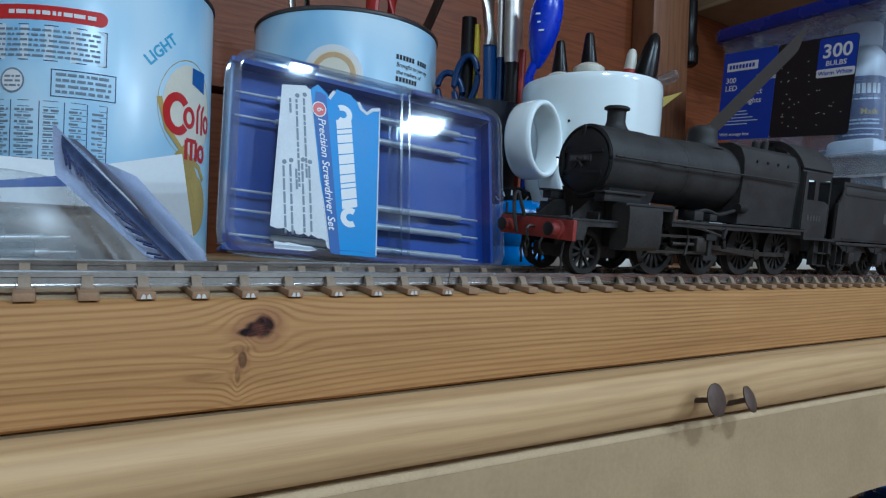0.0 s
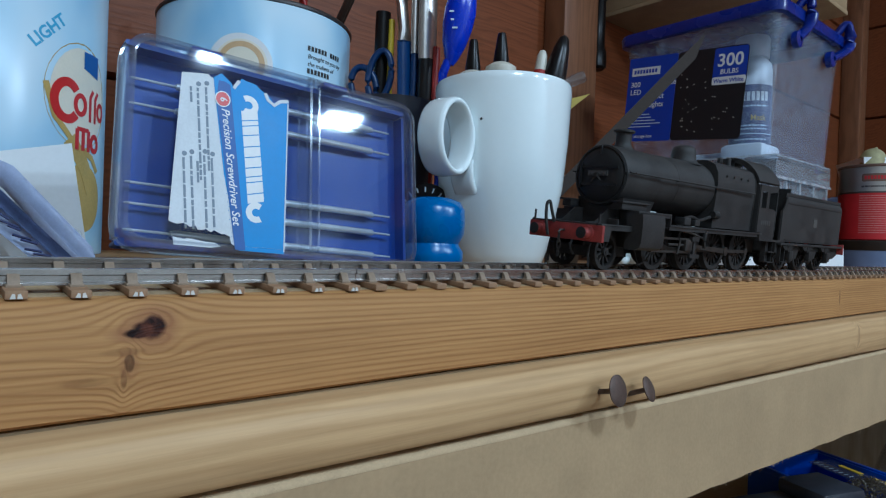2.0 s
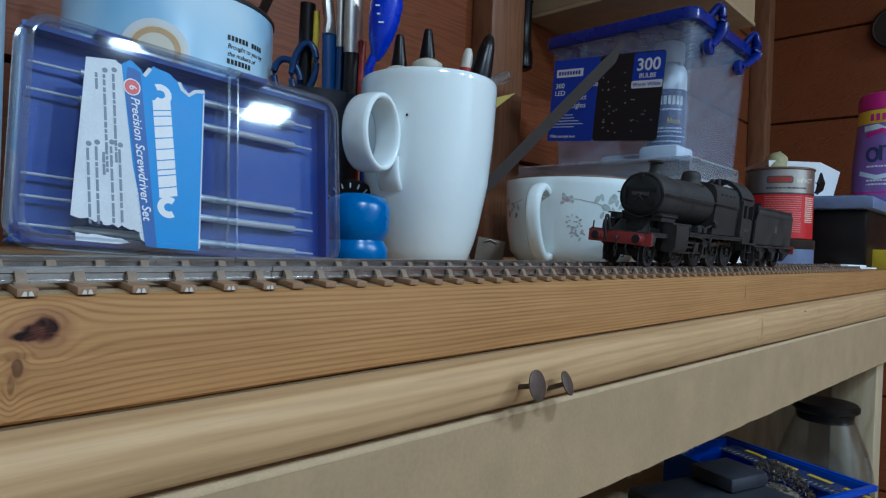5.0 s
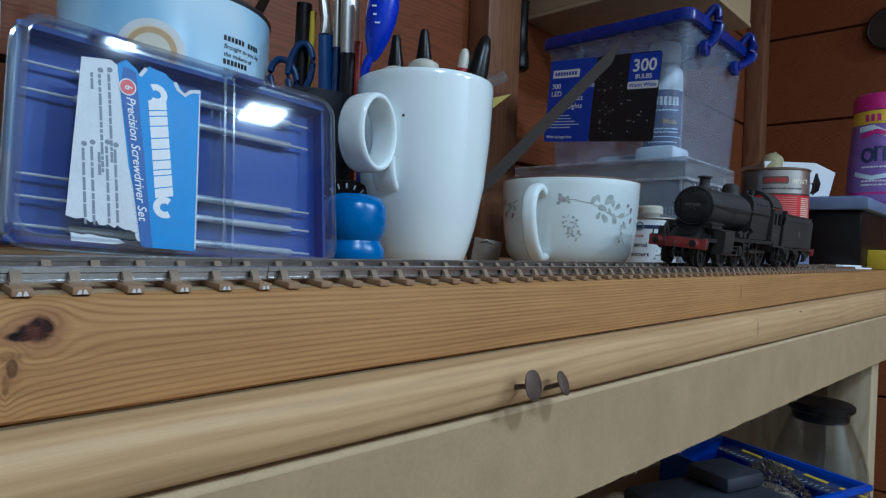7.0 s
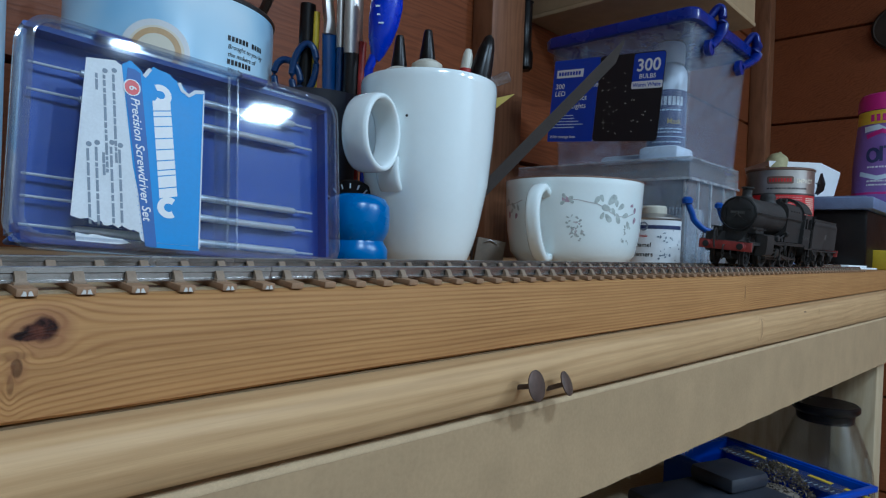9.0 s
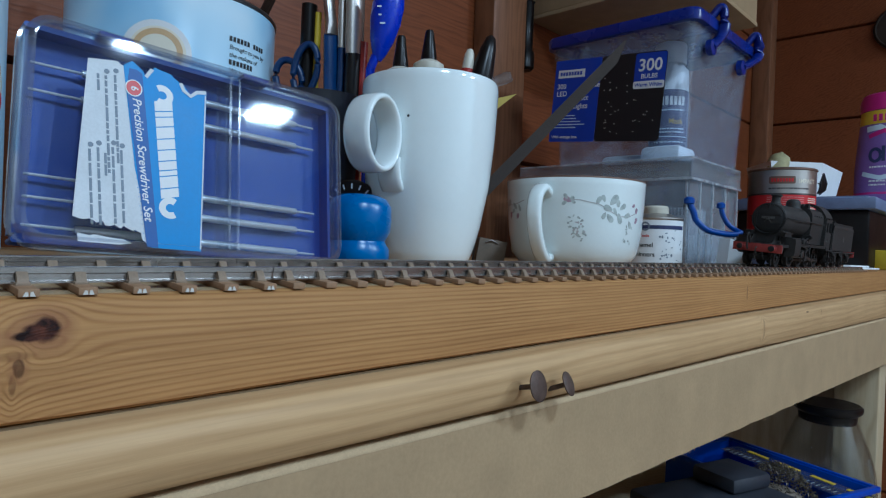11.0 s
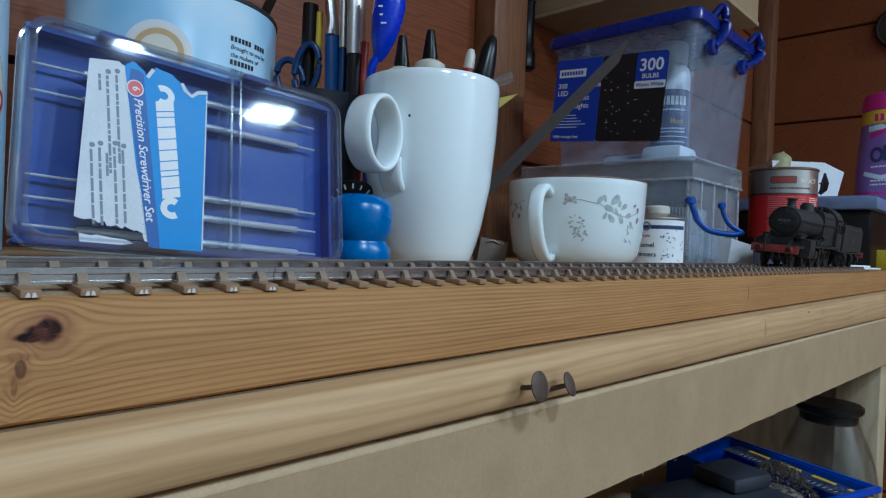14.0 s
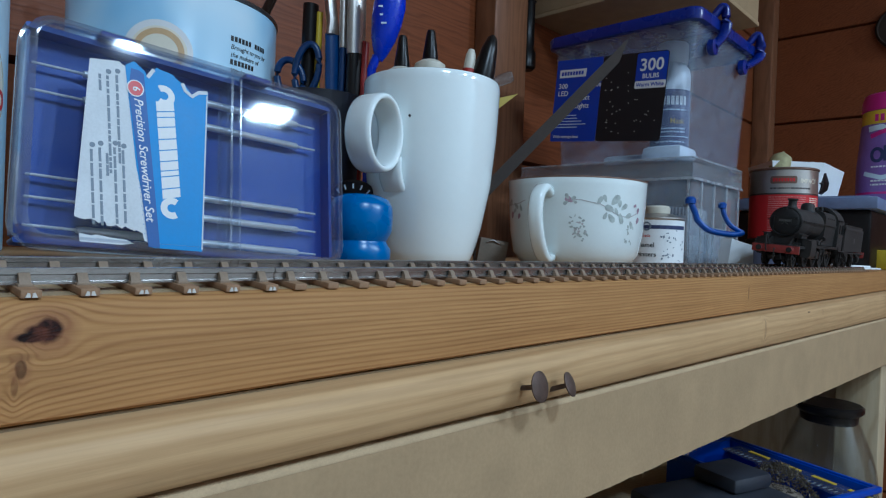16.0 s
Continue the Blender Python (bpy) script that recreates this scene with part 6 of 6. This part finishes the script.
def storage_tub():
    t = thing("storage_tub", "clear plastic storage tub with dark blue clip lid", "tub", M(0, 0, 0))
    x0, y0, x1, y1, zb, zt = 558, 95, 712, 248, 96.6, 225

    def ringat(i, z, r=9):
        return [(a, b, z) for a, b in round_rect(x0 + i, y0 + i, x1 - i, y1 - i, r, 5)]
    levels = [(10, zb), (8, zb + 1.5), (3, zt - 30), (0.6, zt - 2), (0, zt), (1.6, zt), (2.2, zt - 2), (4.6, zt - 30), (9.6, zb + 2), (11, zb + 1.6)]
    bm = bmesh.new()
    rings = [[bm.verts.new(p) for p in ringat(i, z)] for i, z in levels]
    for p, q in zip(rings, rings[1:]):
        for i in range(len(p)):
            j = (i + 1) % len(p)
            bm.faces.new((p[i], p[j], q[j], q[i]))
    bm.faces.new(rings[0][::-1])
    bm.faces.new(rings[-1])
    part("body", bm, tub_clear, t, "clear tapered body").visible_shadow = False
    # lid with overhanging lip
    bm = bmesh.new()
    lv = [(-3, zt - 3.5), (-4, zt - 3), (-4.6, zt + 5), (-3, zt + 8), (4, zt + 9.5), (8, zt + 9.5), (9, zt + 7.5)]
    rings = [[bm.verts.new(p) for p in ringat(i, z, 11)] for i, z in lv]
    inner = [bm.verts.new(p) for p in ringat(1, zt - 3.5, 9)]
    for p, q in zip(rings, rings[1:]):
        for i in range(len(p)):
            j = (i + 1) % len(p)
            bm.faces.new((p[i], p[j], q[j], q[i]))
    for i in range(len(inner)):
        j = (i + 1) % len(inner)
        bm.faces.new((inner[i], inner[j], rings[0][j], rings[0][i]))
    bm.faces.new(rings[-1])
    part("lid", bm, lid_blue, t, "dark blue lid")
    # two clips on the front and one on each end
    for cx, lean in ((604, 16), (703, 34)):
        part("clip", join(S(curve_pts([(cx - 4, y0 + 2, zt + 10), (cx - 1, y0 - 5, zt + 19), (cx + 1, y0 - 8, zt + 12), (cx, y0 - 8, zt - 4), (cx - lean * 0.5, y0 - 5, zt - 15), (cx - lean, y0 - 2.5, zt - 22)], 5), 6.4, 12, flat=0.6), L([(4, -4), (7.4, -3), (7.8, 2), (5, 4)], 16, axis="Y", m=Matrix.Translation((cx - lean, y0 - 3, zt - 22)))), lid_blue, t, "dark blue locking clip")
    part("clip", S(curve_pts([(x1 + 2, 170, zt + 8), (x1 + 8, 170, zt + 2), (x1 + 6, 170, zt - 18)], 5), 5, 8, flat=0.4), strap_blue, t)
    part("finger_grip", S([(x0 - 0.5, 206, zt - 8), (x0 + 2, 205, zt - 24)], 5.5, 12, flat=0.5), tub_clear, t)
    # printed card inside the end wall, slipped a few degrees
    card = thing("printed_card", "black and blue printed light-set card on the front of the tub", "card", M(554.6, 181, 160.5, 0, 0, -90) @ M(0, 0, 0, 0, 4.6, 0))
    part("black_panel", P2(round_rect(-6, -41, 61, 42, 3.5), -0.5, 0), card_black, card, "black panel")
    part("blue_panel", P2(round_rect(-59, -41, -6.4, 42, 1.2), -0.52, 0), card_blue, card, "blue panel")
    part("corner_patch", P2(round_rect(30, 8, 60.5, 41, 2), -0.75, -0.5), card_blue, card)
    part("white_strip", P2(round_rect(30, 8, 60.5, 15, 1.5), -0.95, -0.7), ink_white, card)
    part("lettering", words("300", 16, 45.2, 24.5, -0.9, align="CENTER", bold=0.3), ink_white, card, "large white numerals")
    part("lettering", words("BULBS", 6, 45.2, 17.5, -0.9, align="CENTER", bold=0.1), ink_white, card)
    part("lettering", words("Warm White", 5, 45.2, 9.8, -1.1, align="CENTER", bold=0.08), card_blue, card)
    part("brand_bar", P2([(-55, 24), (-24, 24), (-24, 32), (-55, 32)], -0.8, -0.5), ink_white, card, "white brand bar")
    part("brand_marks", join(*[B(-52.5 + 3.3 * k, -1.0, 26.2, -50.3 + 3.3 * k, -0.75, 29.8) for k in range(8)]), card_blue, card)
    for s, x, z in (("300", -55, 13), ("LED", -55, 5.5), ("White", -24, 13), ("Perfect", -38, 0.5), ("Lights", -34, -7.5)):
        part("lettering", words(s, 7.2, x, z, -0.8, bold=0.08), ink_white, card, "white lettering")
    part("lettering", words("With storage box", 4.2, -56, -37.5, -0.8, bold=0.05), ink_white, card, "small white lettering")
    rng = random.Random(31)
    part("small_print", join(*[B(-55, -0.8, -15 - 3 * k, -55 + rng.uniform(24, 42), -0.55, -14.2 - 3 * k) for k in range(5)]), ink_pale, card)
    dots = bmesh.new()
    for i in range(40):
        x, z = rng.uniform(-2, 56), rng.uniform(-34, 24)
        if z > 4 and x > 27:
            continue
        slab(dots, [(x - 0.8, z), (x, z - 0.35), (x + 0.8, z + rng.uniform(-0.5, 0.5)), (x, z + 0.4)], -0.7, -0.48)
    part("light_dots", dots, ink_cream, card, "printed warm light dots")
    # bottle in the tub
    b = thing("bottle", "white plastic bottle with purple label inside the tub", "bottle", M(625, 146, 98.4) @ Matrix.Diagonal((1, 1, 1.1, 1)))
    part("body", L([(17, 0), (18.5, 1.2), (18.5, 84), (17.6, 90), (13.5, 95), (11.5, 97)], 40), bottle_white, b)
    part("cap", L([(15.2, 96), (15.6, 97), (15.6, 113), (14.4, 115)], 36), bottle_white, b, "white ribbed cap")
    part("collar", L([(12.4, 95.5), (12.4, 99)], 30), tin_red, b)
    part("label", L([(18.6, 14), (18.75, 14.2), (18.75, 70), (18.6, 70.2)], 48, close=False), bottle_purple, b, "purple printed label")
    f = lambda z: 18.75
    o = -66
    part("brand_bar", decal(join(*[strip(-12 + 4.2 * k, 56, -9 + 4.2 * k, 64) for k in range(7)]), f, o), ink_white, b)
    part("lettering", decal(words("Mask", 7, 0, 39, bold=0.08), f, o), ink_gold, b, "pale gold lettering")
    part("small_print", decal(join(*[text_bars(-14, 16, z, 1.3, rng) for z in (51, 34, 31, 22, 18)]), f, o), ink_pale, b)
    part("label_line", decal(strip(-20, 27, 22, 27.8, cols=8), f, o), ink_pale, b)
    for nm, x, y, sx, sy, sz, ma in (("folded_leads", 575, 112, 40, 40, 16, bottle_white), ("folded_leads", 640, 170, 50, 60, 20, paper_white)):
        o2 = thing(nm, "pale folded leads lying in the tub", "leads", M(x, y, 98.5))
        part("coil", B(0, 0, 0, sx, sy, sz, 5), ma, o2)


def blue_handle():
    t = thing("blue_strap", "curved blue plastic strap handle beside the organiser", "strap")
    a = [(517.6, 77.8, 55.4), (520, 74.5, 46), (522, 73, 40.2), (529, 65.8, 32.2), (540, 54, 29.6), (545, 49, 30), (549, 46, 31.5)]
    part("arm", S(curve_pts(a, 5), 2.5, 10), strap_blue, t)
    part("arm", S(curve_pts([(535.6, 58.7, 52.6), (537, 57, 45), (540, 53, 37), (549, 46.2, 31)], 5), 2.0, 10), strap_blue, t)
    part("knob", L([(1.5, -3), (4.2, -2), (4.4, 1.5), (2.6, 3.4)], 18, Matrix.Translation((517.6, 77.8, 56))), strap_blue, t)
    part("knob", L([(1.2, -2.5), (3.2, -2), (3.4, 1.2), (2, 2.6)], 18, Matrix.Translation((535.6, 58.7, 53))), strap_blue, t)
    part("pin", S([(517.6, 77.8, 56), (532, 84.6, 57), (547.4, 91.8, 58)], 1.5, 8), strap_blue, t)
    b = thing("paper_packet", "small white folded paper packet on the bench", "packet", M(587, 62, 0.2, 0, 0, -32) @ Matrix.Scale(0.9, 4))
    part("packet", P2([(-17, 0), (13, 0), (12, 24), (-2, 27), (-13, 30)], -7, 9), paper_white, b)


def right_clutter():
    t = thing("adhesive_tin", "red and silver tin of contact adhesive", "tin", M(833, 94, 33.6) @ Matrix.Diagonal((0.88, 0.88, 0.97, 1)), "stacked tins")
    r, h = 41.5, 84.0
    part("body", L([(40.5, 0), (41.5, 0.8), (41.5, 54)], 56), tin_red, t, "red printed lower body")
    part("upper_band", L([(41.5, 54.0), (41.5, h - 1)], 56), tin_steel, t, "silver upper band")
    part("band_line", L([(41.55, 53), (41.9, 53.4), (41.9, 54.6), (41.55, 55)], 56, close=False), tin_rim, t)
    part("rim", L([(41.6, h - 1.4), (42.8, h - 0.6), (42.8, h + 1.2), (41, h + 2), (38, h + 1.4), (36, h - 2)], 56), tin_brown, t, "worn brown rim")
    f = lambda z: r
    o = -66
    part("brand_patch", decal(P2(round_rect(-22, 66, 10, 75, 2.5), -0.08, 0), f, o), tin_brown, t, "dark brand patch")
    part("brand_marks", decal(join(*[strip(-19 + 3.4 * k, 68.5, -16.6 + 3.4 * k, 72.5) for k in range(8)]), f, o, 0.25), tin_red, t)
    part("lettering", decal(words("IMPACT", 7.4, 14, 67, bold=0.1), f, o), ink_cream, t, "pale lettering")
    rng = random.Random(41)
    part("small_print", decal(join(*[text_bars(-24, 22, z, 0.9, rng, 0.6) for z in np.arange(8, 50, 2.6)]), f, o), ink_faint, t)
    part("small_print", decal(join(*[text_bars(28, 46, z, 1.1, rng, 0.6) for z in np.arange(20, 50, 2.4)]), f, o), ink_cream, t)
    part("small_bar", decal(text_bars(-22, 30, 59.5, 2.0, rng, 0.7), f, o), tin_rim, t)
    g = thing("flat_tin", "low grey metal tin under the adhesive tin", "tin", M(833, 94, 0.2) @ Matrix.Diagonal((0.88, 0.88, 1, 1)), "stacked tins")
    part("body", L([(43, 0), (44, 0.8), (44, 24), (43, 25)], 48), lid_grey_blue, g)
    part("lid", L([(44.6, 22), (45, 22.6), (45, 32), (43.6, 33)], 48), ruler_steel, g)
    t = thing("dark_tin", "dark grey tin behind the red tin", "tin", M(812, 182, 0.2))
    part("body", L([(37, 0), (38, 1), (38, 118), (37, 119)], 40), ruler_steel, t)
    part("rim", L([(38.2, 118), (39.2, 119), (39.2, 121), (37, 121.5)], 40), tin_rim, t)
    part("label", decal(P2(disc(0, 70, 11, 28, 24), -0.06, 0), lambda z: 38.0, -60), ink_black, t)
    # black box with grey-blue lid
    b = thing("dark_crate", "black plastic box with a grey-blue lid", "box", M(0, 0, 0.2))
    part("body", B(1000, 30, 0, 1270, 200, 80, 4), black_plastic, b)
    part("lid", join(B(990, 22, 80.3, 1280, 208, 97, 3), B(1004, 34, 97, 1266, 196, 99.5, 1)), lid_grey_blue, b, "grey-blue lid")
    w = thing("white_tray", "white card tray holding odds and ends", "tray", M(0, 0, 0))
    bm = bmesh.new()
    outer = [(982, 150), (1036, 96), (1165, 96), (1150, 190), (1050, 205)]
    lo = [(994, 148), (1041, 103), (1148, 103), (1138, 180), (1055, 194)]
    o1, o2 = [bm.verts.new((a, c, 151)) for a, c in outer], [bm.verts.new((a, c, 100.2)) for a, c in lo]
    i1 = [bm.verts.new((a + (1065 - a) * 0.03, c + (140 - c) * 0.03, 150.6)) for a, c in outer]
    i2 = [bm.verts.new((a + (1065 - a) * 0.05, c + (140 - c) * 0.05, 103)) for a, c in lo]
    for p, q in ((o2, o1), (o1, i1), (i1, i2)):
        for i in range(5):
            j = (i + 1) % 5
            bm.faces.new((p[i], p[j], q[j], q[i]))
    bm.faces.new(o2[::-1])
    bm.faces.new(i2)
    part("wall", bm, paper_white, w)
    gl = thing("dry_bulb", "dry greenish bulb lying in the white tray", "bulb", M(1003, 146, 146))
    part("bulb", L([(4, -40), (10, -30), (13, -8), (16, 2), (14, 12), (8, 19), (3, 23), (2, 27)], 24, Matrix.Rotation(radians(38), 4, "Y")), garlic_mat, gl)
    for k, (x, y, z, s) in enumerate(((1050, 112, 140, 15), (1075, 118, 142, 13), (1030, 130, 138, 14))):
        o = thing("rag_scrap", "crumpled dark scrap in the white tray", "scrap", M(x, y, z - 24))
        bm = L([(s * 0.6, -14), (s, -6), (s * 1.1, 8), (s * 0.9, 24), (s * 0.4, 36 if k == 1 else 30)], 14)
        for v in bm.verts:
            v.co += Vector((noise.noise(v.co * 0.13), noise.noise(v.co * 0.13 + Vector((9, 0, 0))), noise.noise(v.co * 0.13 + Vector((0, 7, 0))))) * 7
        part("scrap", bm, black_plastic if k != 1 else paper_white, o)
    v = thing("stain_remover_tub", "pink and lilac stain remover tub with yellow band", "tub", M(1222, 44, 99.9))
    vr = lambda z: float(np.interp(z, [0, 8, 60, 140, 175], [44, 46, 46, 40, 37]))
    part("body", L([(42, 0)] + [(vr(z), z) for z in (2, 8, 30, 60, 90, 115, 140, 150)], 56), lilac_print, v, "lilac printed body")
    part("lid", L([(39, 150), (41, 151), (41, 166), (38, 176), (35, 178)], 56), pink_plastic, v, "bright pink lid")
    part("yellow_band", L([(vr(128) + 0.2, 128), (vr(150) + 0.6, 149.5)], 56, close=False), yellow_band, v, "yellow band")
    part("base_band", L([(vr(2) + 0.2, 2), (vr(20) + 0.3, 20)], 56, close=False), pink_plastic, v)
    fo = -72
    part("band_marks", decal(join(*[strip(-30 + 8 * k, 132, -25 + 8 * k, 143) for k in range(8) if k != 3]), vr, fo, 0.8), pink_plastic, v)
    part("brand_mark", decal(join(ring_band(-26, 78, 5, 10, 1.3), ribbon([(-15, 68), (-15, 92)], 4.5), ribbon([(-12, 90), (-4, 90), (-4, 68)], 4.5), ribbon([(4, 68), (4, 92)], 5), ribbon([(13, 72), (22, 78), (14, 84), (22, 90)], 4)), vr, fo, 0.6), ink_navy, v, "navy brand shapes")
    for pts, wd in (([(-40, 120), (-20, 122), (0, 110), (16, 104)], 9), ([(-46, 50), (-20, 42), (10, 48), (34, 60)], 7)):
        part("swoosh", decal(ribbon(pts, wd), vr, fo, 0.4), ink_pale, v, "pale swoosh")
    part("pink_swoosh", decal(ribbon([(-36, 108), (-14, 116), (12, 106)], 7), vr, fo, 0.7), pink_plastic, v)
    part("small_print", decal(join(*[text_bars(-34, 26, z, 2.6, rng, 1.2) for z in (58, 36, 30)]), vr, fo, 0.8), ink_white, v)
    y = thing("yellow_sponge", "yellow plastic block on the bench", "block", M(1062, 26, 0.2, 0, 0, -6))
    part("block", B(-16, -22, 0, 130, 18, 27, 2), yellow_box, y)


def loose_paper():
    p = thing("paper_sheet", "creased white paper lying on the bench", "paper", M(940, 60, 0.3, 0, 0, -14))
    part("sheet", B(0, -18, 0, 90, 20, 2.2, 0.6), paper_white, p)
    part("fold", B(20, -14, 2.3, 70, 16, 5, 0.8), paper_white, p)


def upper_things():
    c = thing("wall_cupboard", "beige fibreboard cupboard fixed above the tub", "cupboard", M(0, 0, 0))
    part("carcass", B(678, 143, 318, 874, Y_BACK - 1, 700, 1), board_mat, c)
    part("bottom_edge", B(677, 142, 312, 875, Y_BACK - 1, 317.6, 1), board_mat, c)
    s = thing("black_torch", "black cylindrical torch hanging by the post", "torch", M(646, 345, 236))
    part("barrel", L([(8, 0), (11, 3), (11, 22), (8.5, 26), (8.5, 84), (10, 86)], 24), black_plastic, s)
    part("hook", S([(0, 0, 84), (0, 10, 92), (0, 24, 92)], 1.6, 8), black_plastic, s)
    k = thing("wall_clock", "round grey clock on the end wall", "clock", M(X_END - 0.5, 88, 500, 0, -90, 0))
    part("case", L([(44, 0), (46, 3), (46, 12), (42, 15), (40, 12)], 40), ruler_steel, k)
    part("face", L([(39.5, 9), (39.6, 10)], 40), paper_white, k)


def under_bench():
    t = thing("blue_tray", "bright blue plastic tray of odds and ends", "tray", M(753.5, 189.7, -281.5, 0, 0, -19.5))
    w, d, h = 113, 176, 54
    bm = bmesh.new()
    for a in ((0, -d, 0, w, 0, 2), (0, -d, 2, 2.4, 0, h), (w - 2.4, -d, 2, w, 0, h), (2.4, -2.4, 2, w - 2.4, 0, h), (2.4, -d, 2, w - 2.4, -d + 2.4, h)):
        box(bm, *a, bev=0.5)
    part("body", bm, tray_blue, t)
    part("rim", join(B(-5, -0.2, h - 4, w + 5, 6, h + 2, 1), B(-5, -d - 6, h - 4, w + 5, -d + 0.2, h + 2, 1), B(-5, -d, h - 4, 0.2, 0, h + 2, 1), B(w - 0.2, -d, h - 4, w + 5, 0, h + 2, 1)), tray_blue, t, "rolled blue rim")
    rng = random.Random(17)
    j = thing("glass_jar", "clear conical glass jar with black lid", "jar", M(900, 50, -281.6))
    part("glass", L([(50, 0), (54, 2), (55, 8), (52, 40), (46, 62), (36, 88), (31, 99), (29.5, 99), (34.5, 87), (44.5, 61), (50.5, 40), (53, 9), (50, 4)], 48), glass_clear, j)
    part("lid", L([(30, 94), (31.5, 96), (32, 104), (36, 107), (37.5, 109), (37.5, 114), (35, 116)], 40), black_plastic, j, "black flared lid")
    b = thing("black_tool_holder", "black moulded plastic holder standing beside the tray", "holder", M(753.5, 189.7, -281.5, 0, 0, -19.5))
    part("body", B(-150, -182, 0, -9, -92, 62, 5), slate_plastic, b)
    part("upper_block", B(-70, -150, 62.3, -14, -98, 78, 5), slate_plastic, b)
    part("ridge", B(-12, -140, 62.3, -9.5, -100, 70, 1), slate_plastic, b)
    r = thing("printed_ruler", "clear printed plastic ruler lying in the tray", "ruler", M(833, 142, -231, 0, 2, -109.5))
    part("strip", B(0, -17, 0, 178, 17, 1.6, 0.3), rim_clear, r)
    part("yellow_marks", join(*[B(20 + 40 * k, 6, 1.7, 46 + 40 * k, 12, 2.2) for k in range(4)]), yellow_box, r)
    part("marks", join(*[B(6 + 6 * k, -15, 1.7, 7 + 6 * k, -8, 2.1) for k in range(28)]), ink_grey, r)
    bm = bmesh.new()
    for i in range(1700):
        u, a = rng.random() ** 0.6, rng.uniform(0, 6.28)
        q = Vector((763 + 38 * u * math.cos(a), 68 + 40 * u * math.sin(a), -252 + 30 * (1 - u * u) + rng.uniform(0, 8)))
        dr = Vector((rng.uniform(-1, 1), rng.uniform(-1, 1), rng.uniform(-0.6, 0.8))) * rng.uniform(2, 4.5)
        sweep(bm, [q, q + dr * 0.5 + Vector((0, 0, rng.uniform(-1, 2))), q + dr], 0.38, 3)
    solo("metal_swarf", bm, swarf_mat, "heap of fine curly metal swarf", "swarf", "stuff")
    p = thing("swarf_bag", "dull packing under the swarf heap", "bag", M(763, 68, -279))
    part("bag", L([(36, 0), (40, 4), (36, 24), (18, 36)], 24), wood_block, p)
    w2 = thing("white_packet", "pale plastic packet standing by the leg", "packet", M(938, -30, -281.6, 0, 0, -40))
    part("packet", B(-6, -12, 0, 30, 14, 56, 4), paper_white, w2)


def build_things():
    tin_light()
    tin_plain()
    tin_tools()
    screwdriver_case()
    white_mug()
    glue_tubes()
    flowered_cup()
    blue_bulb()
    brush_pot()
    paper_things()
    mid_clutter()
    organiser_box()
    storage_tub()
    blue_handle()
    right_clutter()
    loose_paper()
    upper_things()
    under_bench()


# ---------------------------------------------------------------- how things run
RUN = [(0.0, 120.6), (0.5, 134.3), (1.0, 148.5), (1.5, 163.0), (2.0, 177.8), (2.5, 193.0), (3.0, 209.0), (3.5, 225.8), (4.0, 243.0), (4.5, 260.2),
       (5.3, 289.5), (6.2, 322.6), (7.0, 351.2), (7.5, 368.5), (8.0, 385.5), (8.5, 403.0), (9.0, 421.0), (9.8, 448.0), (10.6, 471.5), (11.5, 493.0),
       (12.0, 502.0), (12.5, 509.5), (13.0, 514.5), (13.5, 517.5), (14.0, 519.2), (15.0, 520.6), (16.0, 521.0)]


def run_at(t):
    ts, xs = [r[0] for r in RUN], [r[1] for r in RUN]
    i = max(1, min(len(ts) - 1, int(np.searchsorted(ts, t))))
    slopes = np.gradient(xs, ts)
    h = ts[i] - ts[i - 1]
    u = (t - ts[i - 1]) / h
    return ((2 * u ** 3 - 3 * u ** 2 + 1) * xs[i - 1] + (u ** 3 - 2 * u ** 2 + u) * h * slopes[i - 1] + (3 * u ** 2 - 2 * u ** 3) * xs[i] + (u ** 3 - u ** 2) * h * slopes[i])


def motions():
    steps = [round(0.2 * k, 1) for k in range(81)]
    x = {t: run_at(t) for t in steps}
    ts = math.radians(TILT)
    ym, zm = Y_RAIL + GAUGE / 2, Z_RAIL
    y0, z0 = ym * math.cos(ts) - zm * math.sin(ts), 0.15 + ym * math.sin(ts) + zm * math.cos(ts)
    walk(loco, [(t, M(x[t], y0, z0, TILT, 0, 0)) for t in steps])
    for o, wx, wy, r, s in WHEELS:
        rows = []
        for t in steps:
            turn = math.degrees((x[t] - x[0.0]) / r) + 20
            rows.append((t, M(wx, wy, r) @ Matrix.Rotation(radians(turn), 4, "Y") @ (Matrix.Rotation(math.pi, 4, "Z") if s > 0 else Matrix.Identity(4))))
        walk(o, rows)
    for o, what, s in RODS:
        rows = []
        for t in steps:
            a = (x[t] - x[0.0]) / R_DRIVE + radians(20) + (math.pi / 2 if s > 0 else 0)
            cx, cz = R_CRANK * math.cos(a), -R_CRANK * math.sin(a)
            if what == "couple":
                rows.append((t, M(cx, 0, R_DRIVE + cz)))
            else:
                px, pz = DRIVE_X[2] + cx, R_DRIVE + cz
                back = math.sqrt(36.0 ** 2 - (pz - 10.6) ** 2)
                tilt = math.degrees(math.atan2(pz - 10.6, back))
                rows.append((t, M(px - back, 0, 10.6, 0, -tilt, 0) if what == "connect" else M(px - back, 0, 10.6)))
        walk(o, rows)


room()
for eye_at, lx, ly, watts in LAMPS:
    lamp_fitting(eye_at[0], eye_at[1], lx, ly)
bench()
clout_nail(166.4, -33.2, 7.6, -13, 5, 4.9)
clout_nail(184.6, -36.2, 7.2, -22, 14, 4.2)
track()
loco = locomotive()
build_things()
motions()
